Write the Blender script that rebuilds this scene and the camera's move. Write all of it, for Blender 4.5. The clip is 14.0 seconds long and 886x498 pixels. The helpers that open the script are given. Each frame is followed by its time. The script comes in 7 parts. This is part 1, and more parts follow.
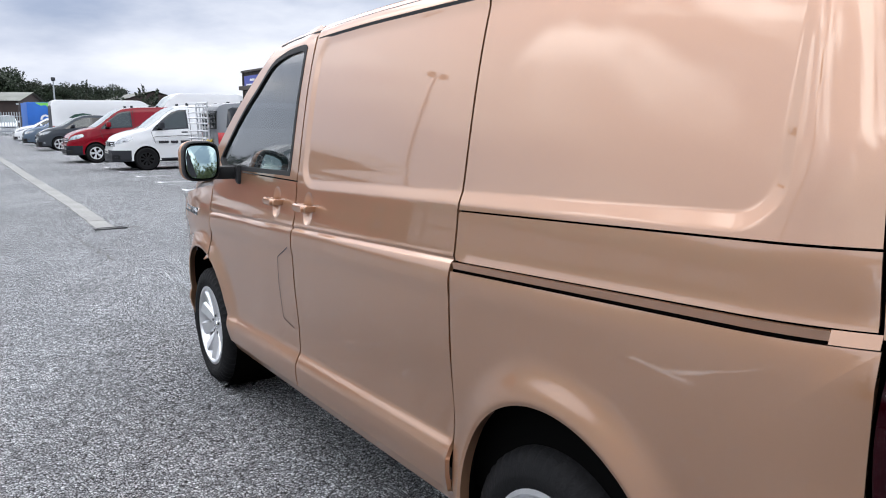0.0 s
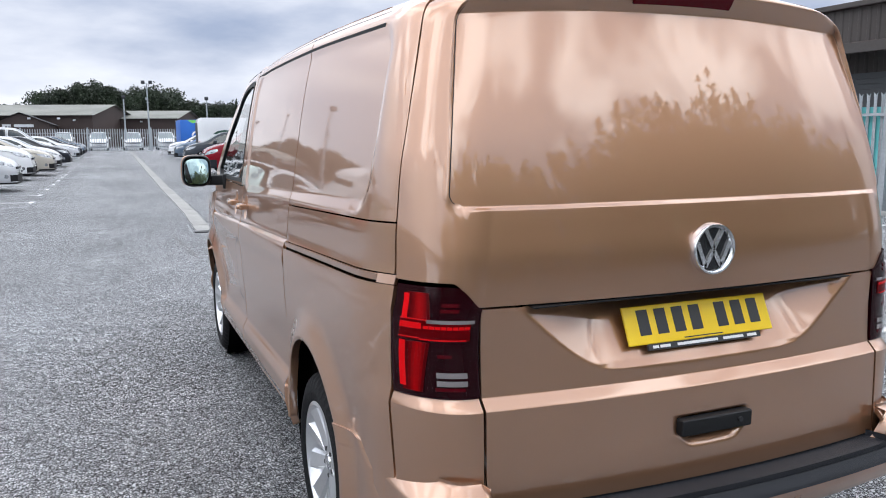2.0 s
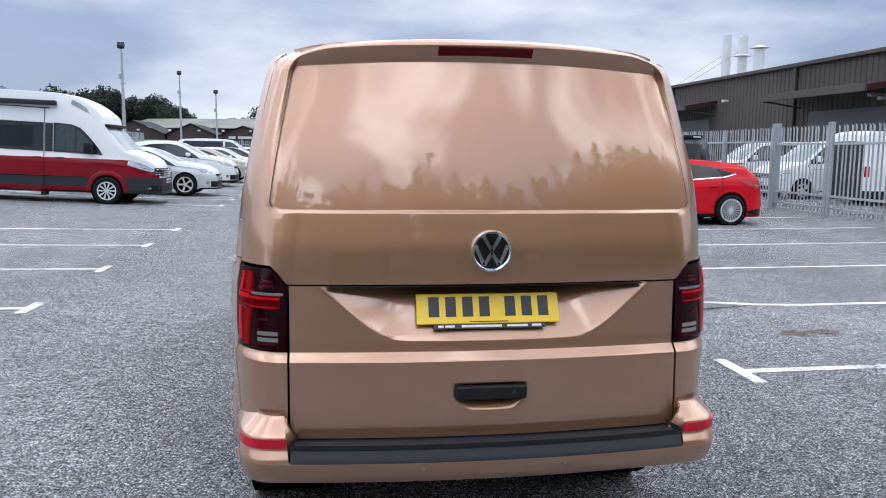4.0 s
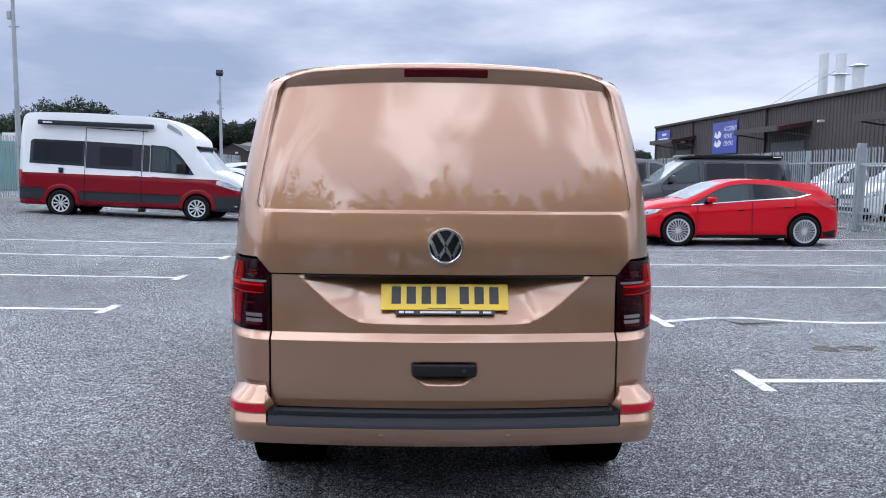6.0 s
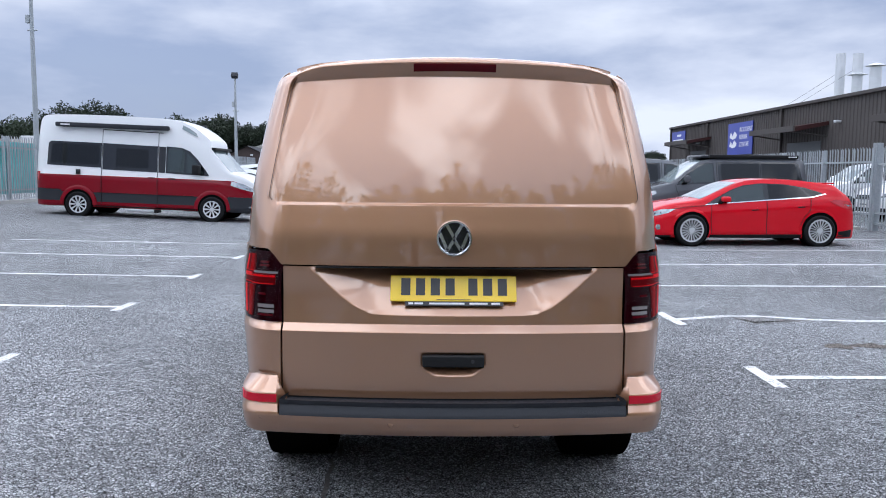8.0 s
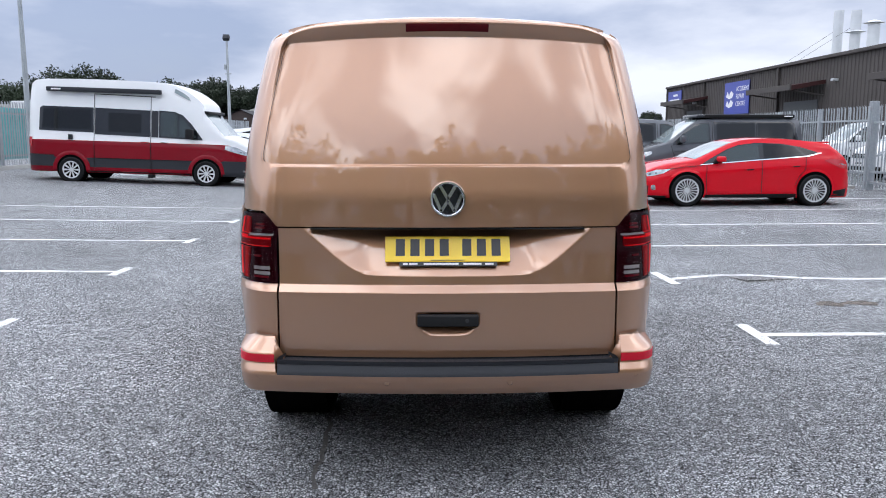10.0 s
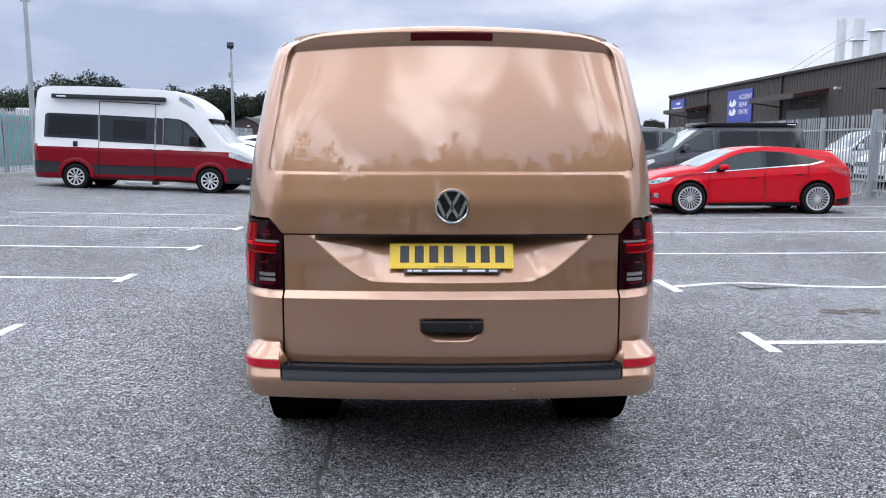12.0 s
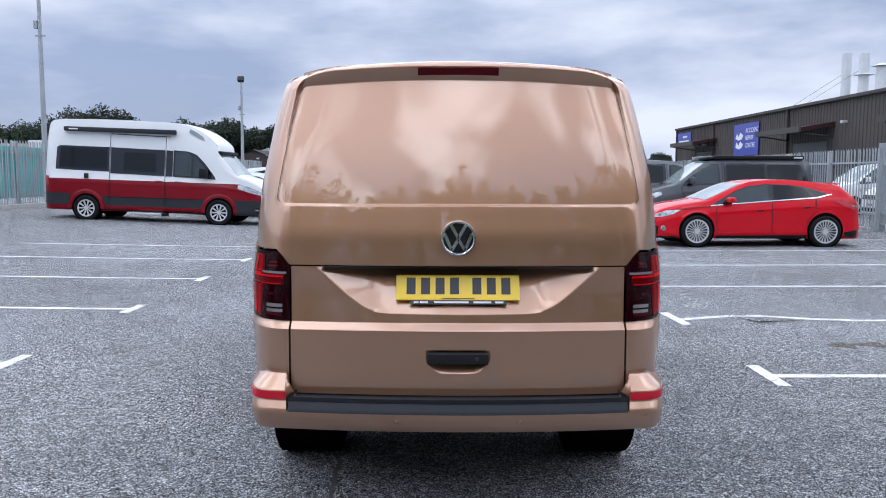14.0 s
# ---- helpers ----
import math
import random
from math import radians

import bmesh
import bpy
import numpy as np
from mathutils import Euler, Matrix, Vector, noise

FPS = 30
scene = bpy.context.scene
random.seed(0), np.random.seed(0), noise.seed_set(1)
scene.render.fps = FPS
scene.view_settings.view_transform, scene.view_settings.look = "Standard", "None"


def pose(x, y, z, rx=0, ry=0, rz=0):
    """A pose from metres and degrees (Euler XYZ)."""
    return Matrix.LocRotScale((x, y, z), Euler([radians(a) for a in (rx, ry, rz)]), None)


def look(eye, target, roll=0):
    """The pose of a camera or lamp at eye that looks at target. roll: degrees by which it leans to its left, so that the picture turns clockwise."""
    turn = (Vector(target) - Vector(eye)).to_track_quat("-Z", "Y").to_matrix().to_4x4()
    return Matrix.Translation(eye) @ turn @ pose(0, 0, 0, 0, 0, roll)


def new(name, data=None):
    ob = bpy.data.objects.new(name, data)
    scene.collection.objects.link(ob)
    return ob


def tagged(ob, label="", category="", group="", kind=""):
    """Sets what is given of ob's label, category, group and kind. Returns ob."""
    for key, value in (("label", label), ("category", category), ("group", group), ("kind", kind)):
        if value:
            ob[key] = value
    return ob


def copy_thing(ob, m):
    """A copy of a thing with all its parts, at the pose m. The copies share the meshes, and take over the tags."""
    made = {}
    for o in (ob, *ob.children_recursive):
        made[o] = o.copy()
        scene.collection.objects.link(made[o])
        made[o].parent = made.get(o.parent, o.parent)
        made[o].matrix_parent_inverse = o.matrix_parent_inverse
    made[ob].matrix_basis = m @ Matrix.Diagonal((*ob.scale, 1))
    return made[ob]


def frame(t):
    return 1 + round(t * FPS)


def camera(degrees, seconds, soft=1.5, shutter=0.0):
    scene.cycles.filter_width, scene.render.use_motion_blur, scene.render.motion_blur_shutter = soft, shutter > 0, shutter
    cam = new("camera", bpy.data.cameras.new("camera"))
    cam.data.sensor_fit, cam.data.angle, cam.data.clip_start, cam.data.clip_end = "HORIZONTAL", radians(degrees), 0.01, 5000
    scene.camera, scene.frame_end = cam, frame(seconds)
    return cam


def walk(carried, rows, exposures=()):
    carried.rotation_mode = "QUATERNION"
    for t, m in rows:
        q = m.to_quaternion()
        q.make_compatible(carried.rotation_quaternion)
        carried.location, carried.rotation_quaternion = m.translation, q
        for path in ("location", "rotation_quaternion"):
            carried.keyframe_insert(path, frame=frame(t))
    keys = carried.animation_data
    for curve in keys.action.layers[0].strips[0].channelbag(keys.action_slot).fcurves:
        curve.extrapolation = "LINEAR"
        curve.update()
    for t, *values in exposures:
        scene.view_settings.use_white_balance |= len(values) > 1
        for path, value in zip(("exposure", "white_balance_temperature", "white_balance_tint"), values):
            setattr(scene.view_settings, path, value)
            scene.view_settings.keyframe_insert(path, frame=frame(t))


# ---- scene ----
cam = camera(59.4, 14.0, soft=1.0)
PATH = [
    (0, (-2.145, -0.487, 1.52), (-1.08, 1.173, 1.19), -0.1),
    (0.5, (-2.104, -0.848, 1.53), (-1.106, 0.855, 1.206), -0.5),
    (1, (-1.953, -1.159, 1.541), (-1.028, 0.585, 1.222), -0.7),
    (1.5, (-1.747, -1.477, 1.556), (-0.891, 0.303, 1.24), -0.9),
    (2, (-1.541, -1.757, 1.538), (-0.778, 0.068, 1.246), -0.3),
    (2.5, (-1.269, -2.021, 1.536), (-0.62, -0.151, 1.25), -0.3),
    (3, (-1.05, -2.268, 1.556), (-0.504, -0.364, 1.279), 0.4),
    (3.5, (-0.794, -2.496, 1.568), (-0.385, -0.557, 1.3), 0.6),
    (6, (-0.1, -3.14, 1.515), (-0.042, -1.151, 1.315), 0.6),
    (6.5, (-0.095, -3.169, 1.487), (-0.051, -1.179, 1.298), 0.6),
    (7, (-0.086, -3.176, 1.477), (-0.052, -1.185, 1.292), 0.7),
    (7.5, (-0.082, -3.177, 1.479), (-0.058, -1.186, 1.292), 0.6),
    (10, (-0.071, -3.209, 1.473), (-0.039, -1.231, 1.183), 0.0),
    (10.5, (-0.073, -3.213, 1.476), (-0.037, -1.238, 1.158), -0.0),
    (11, (-0.075, -3.226, 1.475), (-0.042, -1.252, 1.153), -0.1),
    (11.5, (-0.076, -3.235, 1.476), (-0.047, -1.258, 1.173), -0.0),
    (12, (-0.077, -3.234, 1.474), (-0.052, -1.253, 1.203), 0.1),
    (12.5, (-0.078, -3.238, 1.473), (-0.057, -1.252, 1.233), 0.1),
    (13, (-0.078, -3.24, 1.473), (-0.063, -1.252, 1.257), 0.2),
    (13.5, (-0.074, -3.25, 1.476), (-0.065, -1.26, 1.275), 0.2),
    (14, (-0.073, -3.249, 1.474), (-0.067, -1.258, 1.285), 0.2),
]
EXPOSURES = [(0, 0.28, 6250, 10), (1.5, 0.27, 6200, 10), (3.5, 0.16, 6030, 10), (6, 0.10, 5750, 11), (7.5, 0.10, 5750, 11), (10, 0.24, 6000, 11), (11, 0.34, 6150, 11), (12, 0.26, 6000, 11), (14, 0.08, 5750, 11)]
walk(cam, [(t, look(eye, target, roll)) for t, eye, target, roll in PATH], EXPOSURES)

import functools

# ---- sky and light ----
world = bpy.data.worlds.new("overcast_sky")
scene.world = world
world.use_nodes = True
wn, wl = world.node_tree.nodes, world.node_tree.links
wn.clear()
sky = wn.new("ShaderNodeTexSky")
sky.sky_type, sky.sun_disc = "NISHITA", False
sky.sun_elevation, sky.sun_rotation = radians(47), radians(-58)
sky.dust_density, sky.ozone_density = 2.0, 2.0
coord = wn.new("ShaderNodeTexCoord")
flat = wn.new("ShaderNodeMapping")
flat.inputs["Scale"].default_value = (1.0, 1.0, 3.2)
flat.inputs["Location"].default_value = (3.1, 0.4, 0.2)
wl.new(coord.outputs["Generated"], flat.inputs["Vector"])
cloud = wn.new("ShaderNodeTexNoise")
cloud.inputs["Scale"].default_value, cloud.inputs["Detail"].default_value, cloud.inputs["Roughness"].default_value = 2.1, 8, 0.52
wl.new(flat.outputs["Vector"], cloud.inputs["Vector"])
shade = wn.new("ShaderNodeValToRGB")
shade.color_ramp.elements[0].position, shade.color_ramp.elements[0].color = 0.40, (0.44, 0.50, 0.66, 1)
shade.color_ramp.elements[1].position, shade.color_ramp.elements[1].color = 0.62, (0.99, 1.00, 1.04, 1)
wl.new(cloud.outputs["Fac"], shade.inputs["Fac"])
cover = wn.new("ShaderNodeValToRGB")
cover.color_ramp.elements[0].position, cover.color_ramp.elements[0].color = 0.30, (0.70, 0.70, 0.70, 1)
cover.color_ramp.elements[1].position, cover.color_ramp.elements[1].color = 0.52, (1, 1, 1, 1)
wl.new(cloud.outputs["Fac"], cover.inputs["Fac"])
heap = wn.new("ShaderNodeValToRGB")
heap.color_ramp.elements[0].position, heap.color_ramp.elements[0].color = 0.46, (0.36, 0.39, 0.46, 1)
heap.color_ramp.elements[1].position, heap.color_ramp.elements[1].color = 0.57, (1.38, 1.35, 1.32, 1)
puff = wn.new("ShaderNodeTexNoise")
puff.inputs["Scale"].default_value, puff.inputs["Detail"].default_value, puff.inputs["Distortion"].default_value = 4.2, 7, 0.5
wl.new(coord.outputs["Generated"], puff.inputs["Vector"])
wl.new(puff.outputs["Fac"], heap.inputs["Fac"])
place = wn.new("ShaderNodeSeparateXYZ")
wl.new(coord.outputs["Generated"], place.inputs["Vector"])
high_up = wn.new("ShaderNodeMapRange")
high_up.interpolation_type = "SMOOTHSTEP"
high_up.inputs["From Min"].default_value, high_up.inputs["From Max"].default_value = 0.16, 0.42
wl.new(place.outputs["Z"], high_up.inputs["Value"])
clouds = wn.new("ShaderNodeMix")
clouds.data_type = "RGBA"
wl.new(high_up.outputs["Result"], clouds.inputs["Factor"])
wl.new(shade.outputs["Color"], clouds.inputs["A"])
wl.new(heap.outputs["Color"], clouds.inputs["B"])
dim = wn.new("ShaderNodeVectorMath")
dim.operation = "SCALE"
dim.inputs["Scale"].default_value = 0.10
wl.new(sky.outputs["Color"], dim.inputs[0])
blend = wn.new("ShaderNodeMix")
blend.data_type = "RGBA"
wl.new(cover.outputs["Color"], blend.inputs["Factor"])
wl.new(dim.outputs["Vector"], blend.inputs["A"])
wl.new(clouds.outputs["Result"], blend.inputs["B"])
# An overcast sky is brighter overhead than at the horizon.
zenith = wn.new("ShaderNodeMapRange")
zenith.interpolation_type = "SMOOTHSTEP"
zenith.inputs["From Min"].default_value, zenith.inputs["From Max"].default_value = 0.17, 0.48
zenith.inputs["To Min"].default_value, zenith.inputs["To Max"].default_value = 1.0, 2.45
wl.new(place.outputs["Z"], zenith.inputs["Value"])
bright = wn.new("ShaderNodeVectorMath")
bright.operation = "SCALE"
wl.new(blend.outputs["Result"], bright.inputs[0])
wl.new(zenith.outputs["Result"], bright.inputs["Scale"])
back = wn.new("ShaderNodeBackground")
back.inputs["Strength"].default_value = 0.85
wl.new(bright.outputs["Vector"], back.inputs["Color"])
wout = wn.new("ShaderNodeOutputWorld")
wl.new(back.outputs["Background"], wout.inputs["Surface"])

sun_data = bpy.data.lights.new("sun", "SUN")
sun_data.energy, sun_data.angle, sun_data.color = 0.9, radians(170), (1.0, 0.97, 0.92)
sun = new("sun", sun_data)
sun.matrix_world = look((-38, 24, 48), (0, 0, 0))


# ---- materials ----
def material(name, color, rough=0.5, metal=0.0, coat=0.0, grain=0.0, grain_scale=40.0, blotch=0.0, blotch_scale=2.0,
             bump=0.0, bump_scale=60.0, spread=0.0, emit=0.0, spec=0.5, coat_rough=0.03):
    """A principled material with colour variation at a fine and a coarse scale, fine relief, and a spread between alike pieces."""
    m = bpy.data.materials.new(name)
    m.use_nodes = True
    nodes, links = m.node_tree.nodes, m.node_tree.links
    p = nodes["Principled BSDF"]
    p.inputs["Base Color"].default_value = (*color, 1)
    p.inputs["Roughness"].default_value, p.inputs["Metallic"].default_value = rough, metal
    p.inputs["Coat Weight"].default_value, p.inputs["Coat Roughness"].default_value = coat, coat_rough
    p.inputs["Specular IOR Level"].default_value = spec
    if emit:
        p.inputs["Emission Color"].default_value, p.inputs["Emission Strength"].default_value = (*color, 1), emit
    tc = nodes.new("ShaderNodeTexCoord")
    last = None

    def vary(scale, amount, detail, source):
        n = nodes.new("ShaderNodeTexNoise")
        n.inputs["Scale"].default_value, n.inputs["Detail"].default_value = scale, detail
        links.new(tc.outputs["Object"], n.inputs["Vector"])
        r = nodes.new("ShaderNodeMapRange")
        r.inputs["From Min"].default_value, r.inputs["From Max"].default_value = 0.25, 0.75
        r.inputs["To Min"].default_value, r.inputs["To Max"].default_value = 1 - amount, 1 + amount
        links.new(n.outputs["Fac"], r.inputs["Value"])
        s = nodes.new("ShaderNodeVectorMath")
        s.operation = "SCALE"
        if source:
            links.new(source, s.inputs[0])
        else:
            s.inputs[0].default_value = color
        links.new(r.outputs["Result"], s.inputs["Scale"])
        return s.outputs["Vector"]

    if grain:
        last = vary(grain_scale, grain, 3, last)
    if blotch:
        last = vary(blotch_scale, blotch, 5, last)
    if spread:
        info = nodes.new("ShaderNodeObjectInfo")
        r = nodes.new("ShaderNodeMapRange")
        r.inputs["To Min"].default_value, r.inputs["To Max"].default_value = 1 - spread, 1 + spread
        links.new(info.outputs["Random"], r.inputs["Value"])
        s = nodes.new("ShaderNodeVectorMath")
        s.operation = "SCALE"
        if last:
            links.new(last, s.inputs[0])
        else:
            s.inputs[0].default_value = color
        links.new(r.outputs["Result"], s.inputs["Scale"])
        last = s.outputs["Vector"]
    if last:
        links.new(last, p.inputs["Base Color"])
    if bump:
        n = nodes.new("ShaderNodeTexNoise")
        n.inputs["Scale"].default_value, n.inputs["Detail"].default_value = bump_scale, 4
        links.new(tc.outputs["Object"], n.inputs["Vector"])
        b = nodes.new("ShaderNodeBump")
        b.inputs["Strength"].default_value, b.inputs["Distance"].default_value = bump, 0.01
        links.new(n.outputs["Fac"], b.inputs["Height"])
        links.new(b.outputs["Normal"], p.inputs["Normal"])
    return m


def glass_material(name, tint, alpha, rough=0.02):
    """Tinted vehicle glass: a glossy sheet through which the inside shows darkly."""
    m = bpy.data.materials.new(name)
    m.use_nodes = True
    nodes, links = m.node_tree.nodes, m.node_tree.links
    p = nodes["Principled BSDF"]
    p.inputs["Base Color"].default_value = (*tint, 1)
    p.inputs["Roughness"].default_value = rough
    p.inputs["Alpha"].default_value = alpha
    p.inputs["Specular IOR Level"].default_value = 0.7
    return m


def asphalt_material(name="worn_asphalt", tint=(1.0, 1.005, 1.04)):
    """Coarse worn asphalt: pale chips with dark gaps between them, with stains, worn lanes and damp patches."""
    m = bpy.data.materials.new(name)
    m.use_nodes = True
    nodes, links = m.node_tree.nodes, m.node_tree.links
    p = nodes["Principled BSDF"]
    tc = nodes.new("ShaderNodeTexCoord")
    chips, edge = nodes.new("ShaderNodeTexVoronoi"), nodes.new("ShaderNodeTexVoronoi")
    edge.feature = "DISTANCE_TO_EDGE"
    for v in (chips, edge):
        v.inputs["Scale"].default_value = 76
        links.new(tc.outputs["Object"], v.inputs["Vector"])
    ramp = nodes.new("ShaderNodeValToRGB")
    e = ramp.color_ramp.elements
    e[0].position, e[0].color = 0.0, (0.150, 0.155, 0.160, 1)
    e[1].position, e[1].color = 1.0, (0.60, 0.61, 0.61, 1)
    mid = e.new(0.5)
    mid.color = (0.33, 0.338, 0.342, 1)
    tone = nodes.new("ShaderNodeSeparateColor")
    links.new(chips.outputs["Color"], tone.inputs["Color"])
    links.new(tone.outputs["Red"], ramp.inputs["Fac"])
    last = ramp.outputs["Color"]

    def scaled(value, low_in, high_in, low, high):
        r = nodes.new("ShaderNodeMapRange")
        r.inputs["From Min"].default_value, r.inputs["From Max"].default_value = low_in, high_in
        r.inputs["To Min"].default_value, r.inputs["To Max"].default_value = low, high
        links.new(value, r.inputs["Value"])
        s = nodes.new("ShaderNodeVectorMath")
        s.operation = "SCALE"
        links.new(last, s.inputs[0])
        links.new(r.outputs["Result"], s.inputs["Scale"])
        return s.outputs["Vector"]
    for scale, low, high in ((0.22, 0.80, 1.18), (1.3, 0.87, 1.12), (9.0, 0.84, 1.16)):
        n = nodes.new("ShaderNodeTexNoise")
        n.inputs["Scale"].default_value, n.inputs["Detail"].default_value = scale, 6
        links.new(tc.outputs["Object"], n.inputs["Vector"])
        last = scaled(n.outputs["Fac"], 0.3, 0.7, low, high)
    # Gaps, wider where chips are lost.
    lost = nodes.new("ShaderNodeTexNoise")
    lost.inputs["Scale"].default_value, lost.inputs["Detail"].default_value = 130, 3
    links.new(tc.outputs["Object"], lost.inputs["Vector"])
    add = nodes.new("ShaderNodeMath")
    add.operation = "MULTIPLY_ADD"
    add.inputs[1].default_value = 0.42
    links.new(lost.outputs["Fac"], add.inputs[0])
    links.new(edge.outputs["Distance"], add.inputs[2])
    last = scaled(add.outputs["Value"], 0.27, 0.375, 0.02, 1.24)
    hue = nodes.new("ShaderNodeVectorMath")
    hue.operation = "MULTIPLY"
    hue.inputs[1].default_value = tint
    links.new(last, hue.inputs[0])
    links.new(hue.outputs["Vector"], p.inputs["Base Color"])
    p.inputs["Roughness"].default_value = 0.8
    p.inputs["Specular IOR Level"].default_value = 0.3
    bmp = nodes.new("ShaderNodeBump")
    bmp.inputs["Strength"].default_value, bmp.inputs["Distance"].default_value = 1.0, 0.012
    links.new(add.outputs["Value"], bmp.inputs["Height"])
    links.new(bmp.outputs["Normal"], p.inputs["Normal"])
    return m


def marking_material():
    """White road paint, worn through to the chips."""
    m = material("worn_road_paint", (0.78, 0.79, 0.80), rough=0.7, grain=0.10, grain_scale=60, blotch=0.10, blotch_scale=3, bump=0.5, bump_scale=90)
    nodes, links = m.node_tree.nodes, m.node_tree.links
    p = nodes["Principled BSDF"]
    paint = p.inputs["Base Color"].links[0].from_socket
    tc = nodes.new("ShaderNodeTexCoord")
    fine_wear, wide_wear = nodes.new("ShaderNodeTexNoise"), nodes.new("ShaderNodeTexNoise")
    for n, scale, detail in ((fine_wear, 70.0, 4), (wide_wear, 2.2, 4)):
        n.inputs["Scale"].default_value, n.inputs["Detail"].default_value = scale, detail
        links.new(tc.outputs["Object"], n.inputs["Vector"])
    both = nodes.new("ShaderNodeMath")
    both.operation = "MULTIPLY_ADD"
    both.inputs[1].default_value = 0.55
    links.new(wide_wear.outputs["Fac"], both.inputs[0])
    links.new(fine_wear.outputs["Fac"], both.inputs[2])
    worn = nodes.new("ShaderNodeMapRange")
    worn.inputs["From Min"].default_value, worn.inputs["From Max"].default_value = 0.67, 0.74
    links.new(both.outputs["Value"], worn.inputs["Value"])
    mix = nodes.new("ShaderNodeMix")
    mix.data_type = "RGBA"
    links.new(worn.outputs["Result"], mix.inputs["Factor"])
    mix.inputs["A"].default_value = (0.20, 0.20, 0.205, 1)
    links.new(paint, mix.inputs["B"])
    links.new(mix.outputs["Result"], p.inputs["Base Color"])
    return m


ASPHALT = asphalt_material()
PAINT_LINE = marking_material()
HEAVED_ASPHALT = asphalt_material("heaved_asphalt", (0.90, 0.86, 0.86))
BROWN_ASPHALT = asphalt_material("brown_worn_asphalt", (0.62, 0.52, 0.45))
DARK_ASPHALT = material("patched_asphalt", (0.10, 0.095, 0.09), rough=0.85, grain=0.5, grain_scale=80, blotch=0.35, blotch_scale=2.5, bump=0.6, bump_scale=90)
CONCRETE = material("pale_concrete", (0.29, 0.288, 0.275), rough=0.85, spread=0.07, grain=0.24, grain_scale=30, blotch=0.22, blotch_scale=1.2, bump=0.5, bump_scale=50)
BRONZE = material("bronze_metallic_paint", (0.458, 0.250, 0.144), rough=0.42, metal=0.83, coat=1.0, grain=0.06, grain_scale=900, blotch=0.015, blotch_scale=1.5, coat_rough=0.03)
BRONZE.node_tree.nodes["Principled BSDF"].inputs["Coat IOR"].default_value = 1.98
BLACK_PLASTIC = material("black_textured_plastic", (0.011, 0.0115, 0.013), rough=0.5, spec=0.3, grain=0.15, grain_scale=200, bump=0.25, bump_scale=400)
STEP_PLASTIC = material("dark_grey_bumper_plastic", (0.022, 0.024, 0.030), rough=0.5, spec=0.35, grain=0.12, grain_scale=220, bump=0.3, bump_scale=500)
SEAL_AND_GAP = material("black_rubber_and_gap_shade", (0.008, 0.008, 0.009), rough=0.7)
# Near-black that stands for deep shade in gaps, slots and wells.
SHADE_BLACK = material("shade_black", (0.004, 0.004, 0.004), rough=1.0, spec=0.0)
TYRE = material("tyre_rubber", (0.010, 0.010, 0.011), rough=0.7, spec=0.15, grain=0.25, grain_scale=90, bump=0.3, bump_scale=150)
ALLOY = material("silver_alloy", (0.72, 0.73, 0.75), rough=0.28, metal=0.85, coat=0.6, grain=0.04, grain_scale=60)
DARK_ALLOY = material("dark_brake_metal", (0.06, 0.06, 0.065), rough=0.5, metal=0.6, grain=0.2, grain_scale=40)
CHROME = material("chrome", (0.82, 0.83, 0.85), rough=0.08, metal=1.0)
GLOSS_BLACK = material("gloss_black", (0.006, 0.007, 0.009), rough=0.12, coat=0.6)
PLATE_YELLOW = material("yellow_reflective_plate", (0.92, 0.63, 0.012), rough=0.35, coat=0.2, grain=0.03, grain_scale=300)
PLATE_WHITE = material("white_reflective_plate", (0.80, 0.80, 0.78), rough=0.3, coat=0.5)
INK = material("dark_plate_ink", (0.03, 0.03, 0.035), rough=0.4)
WHITE_INK = material("white_print", (0.80, 0.80, 0.80), rough=0.5)
LENS_DARK = material("smoked_red_lens", (0.014, 0.0004, 0.002), rough=0.05, coat=0.0, spec=0.2)
LENS_DEEP = material("deep_red_lamp_lens", (0.13, 0.0005, 0.002), rough=0.3, coat=0.0, spec=0.05, grain=0.3, grain_scale=90)
# Stepped reds that paint the lamp chambers' glow; none of them emits.
LENS_GLOW_STEPS = [material("painted_glow_red", (r, 0.0006, 0.002), rough=0.3, spec=0.05, grain=0.12, grain_scale=60) for r in (0.13, 0.10, 0.16, 0.30, 0.42, 0.36, 0.24, 0.10)]
LENS_BRIGHT = material("bright_red_light_guide", (0.92, 0.004, 0.008), rough=0.3, coat=0.0, spec=0.05)
LENS_DIM = material("dark_red_lamp_lens", (0.09, 0.001, 0.005), rough=0.2, spec=0.2)
LENS_CLEAR = material("clear_lamp_lens", (0.40, 0.37, 0.37), rough=0.15, metal=0.5, coat=1.0)
REFLECTOR = material("red_reflector", (0.50, 0.008, 0.025), rough=0.2, coat=0.1, spec=0.3, grain=0.12, grain_scale=200)
GLASS = glass_material("tinted_glass", (0.012, 0.020, 0.020), 0.66)
GLASS.node_tree.nodes["Principled BSDF"].inputs["Coat Weight"].default_value = 1.0
GLASS.node_tree.nodes["Principled BSDF"].inputs["Coat IOR"].default_value = 2.3
LAMP_COVER = glass_material("clear_red_lamp_cover", (0.02, 0.0003, 0.002), 0.12)
PRIVACY = material("privacy_glass", (0.008, 0.009, 0.010), rough=0.03, spec=0.45)
MIRROR = material("mirror_glass", (0.33, 0.43, 0.43), rough=0.02, metal=1.0)
SEAT_CLOTH = material("dark_seat_cloth", (0.03, 0.03, 0.034), rough=0.9, grain=0.2, grain_scale=80)


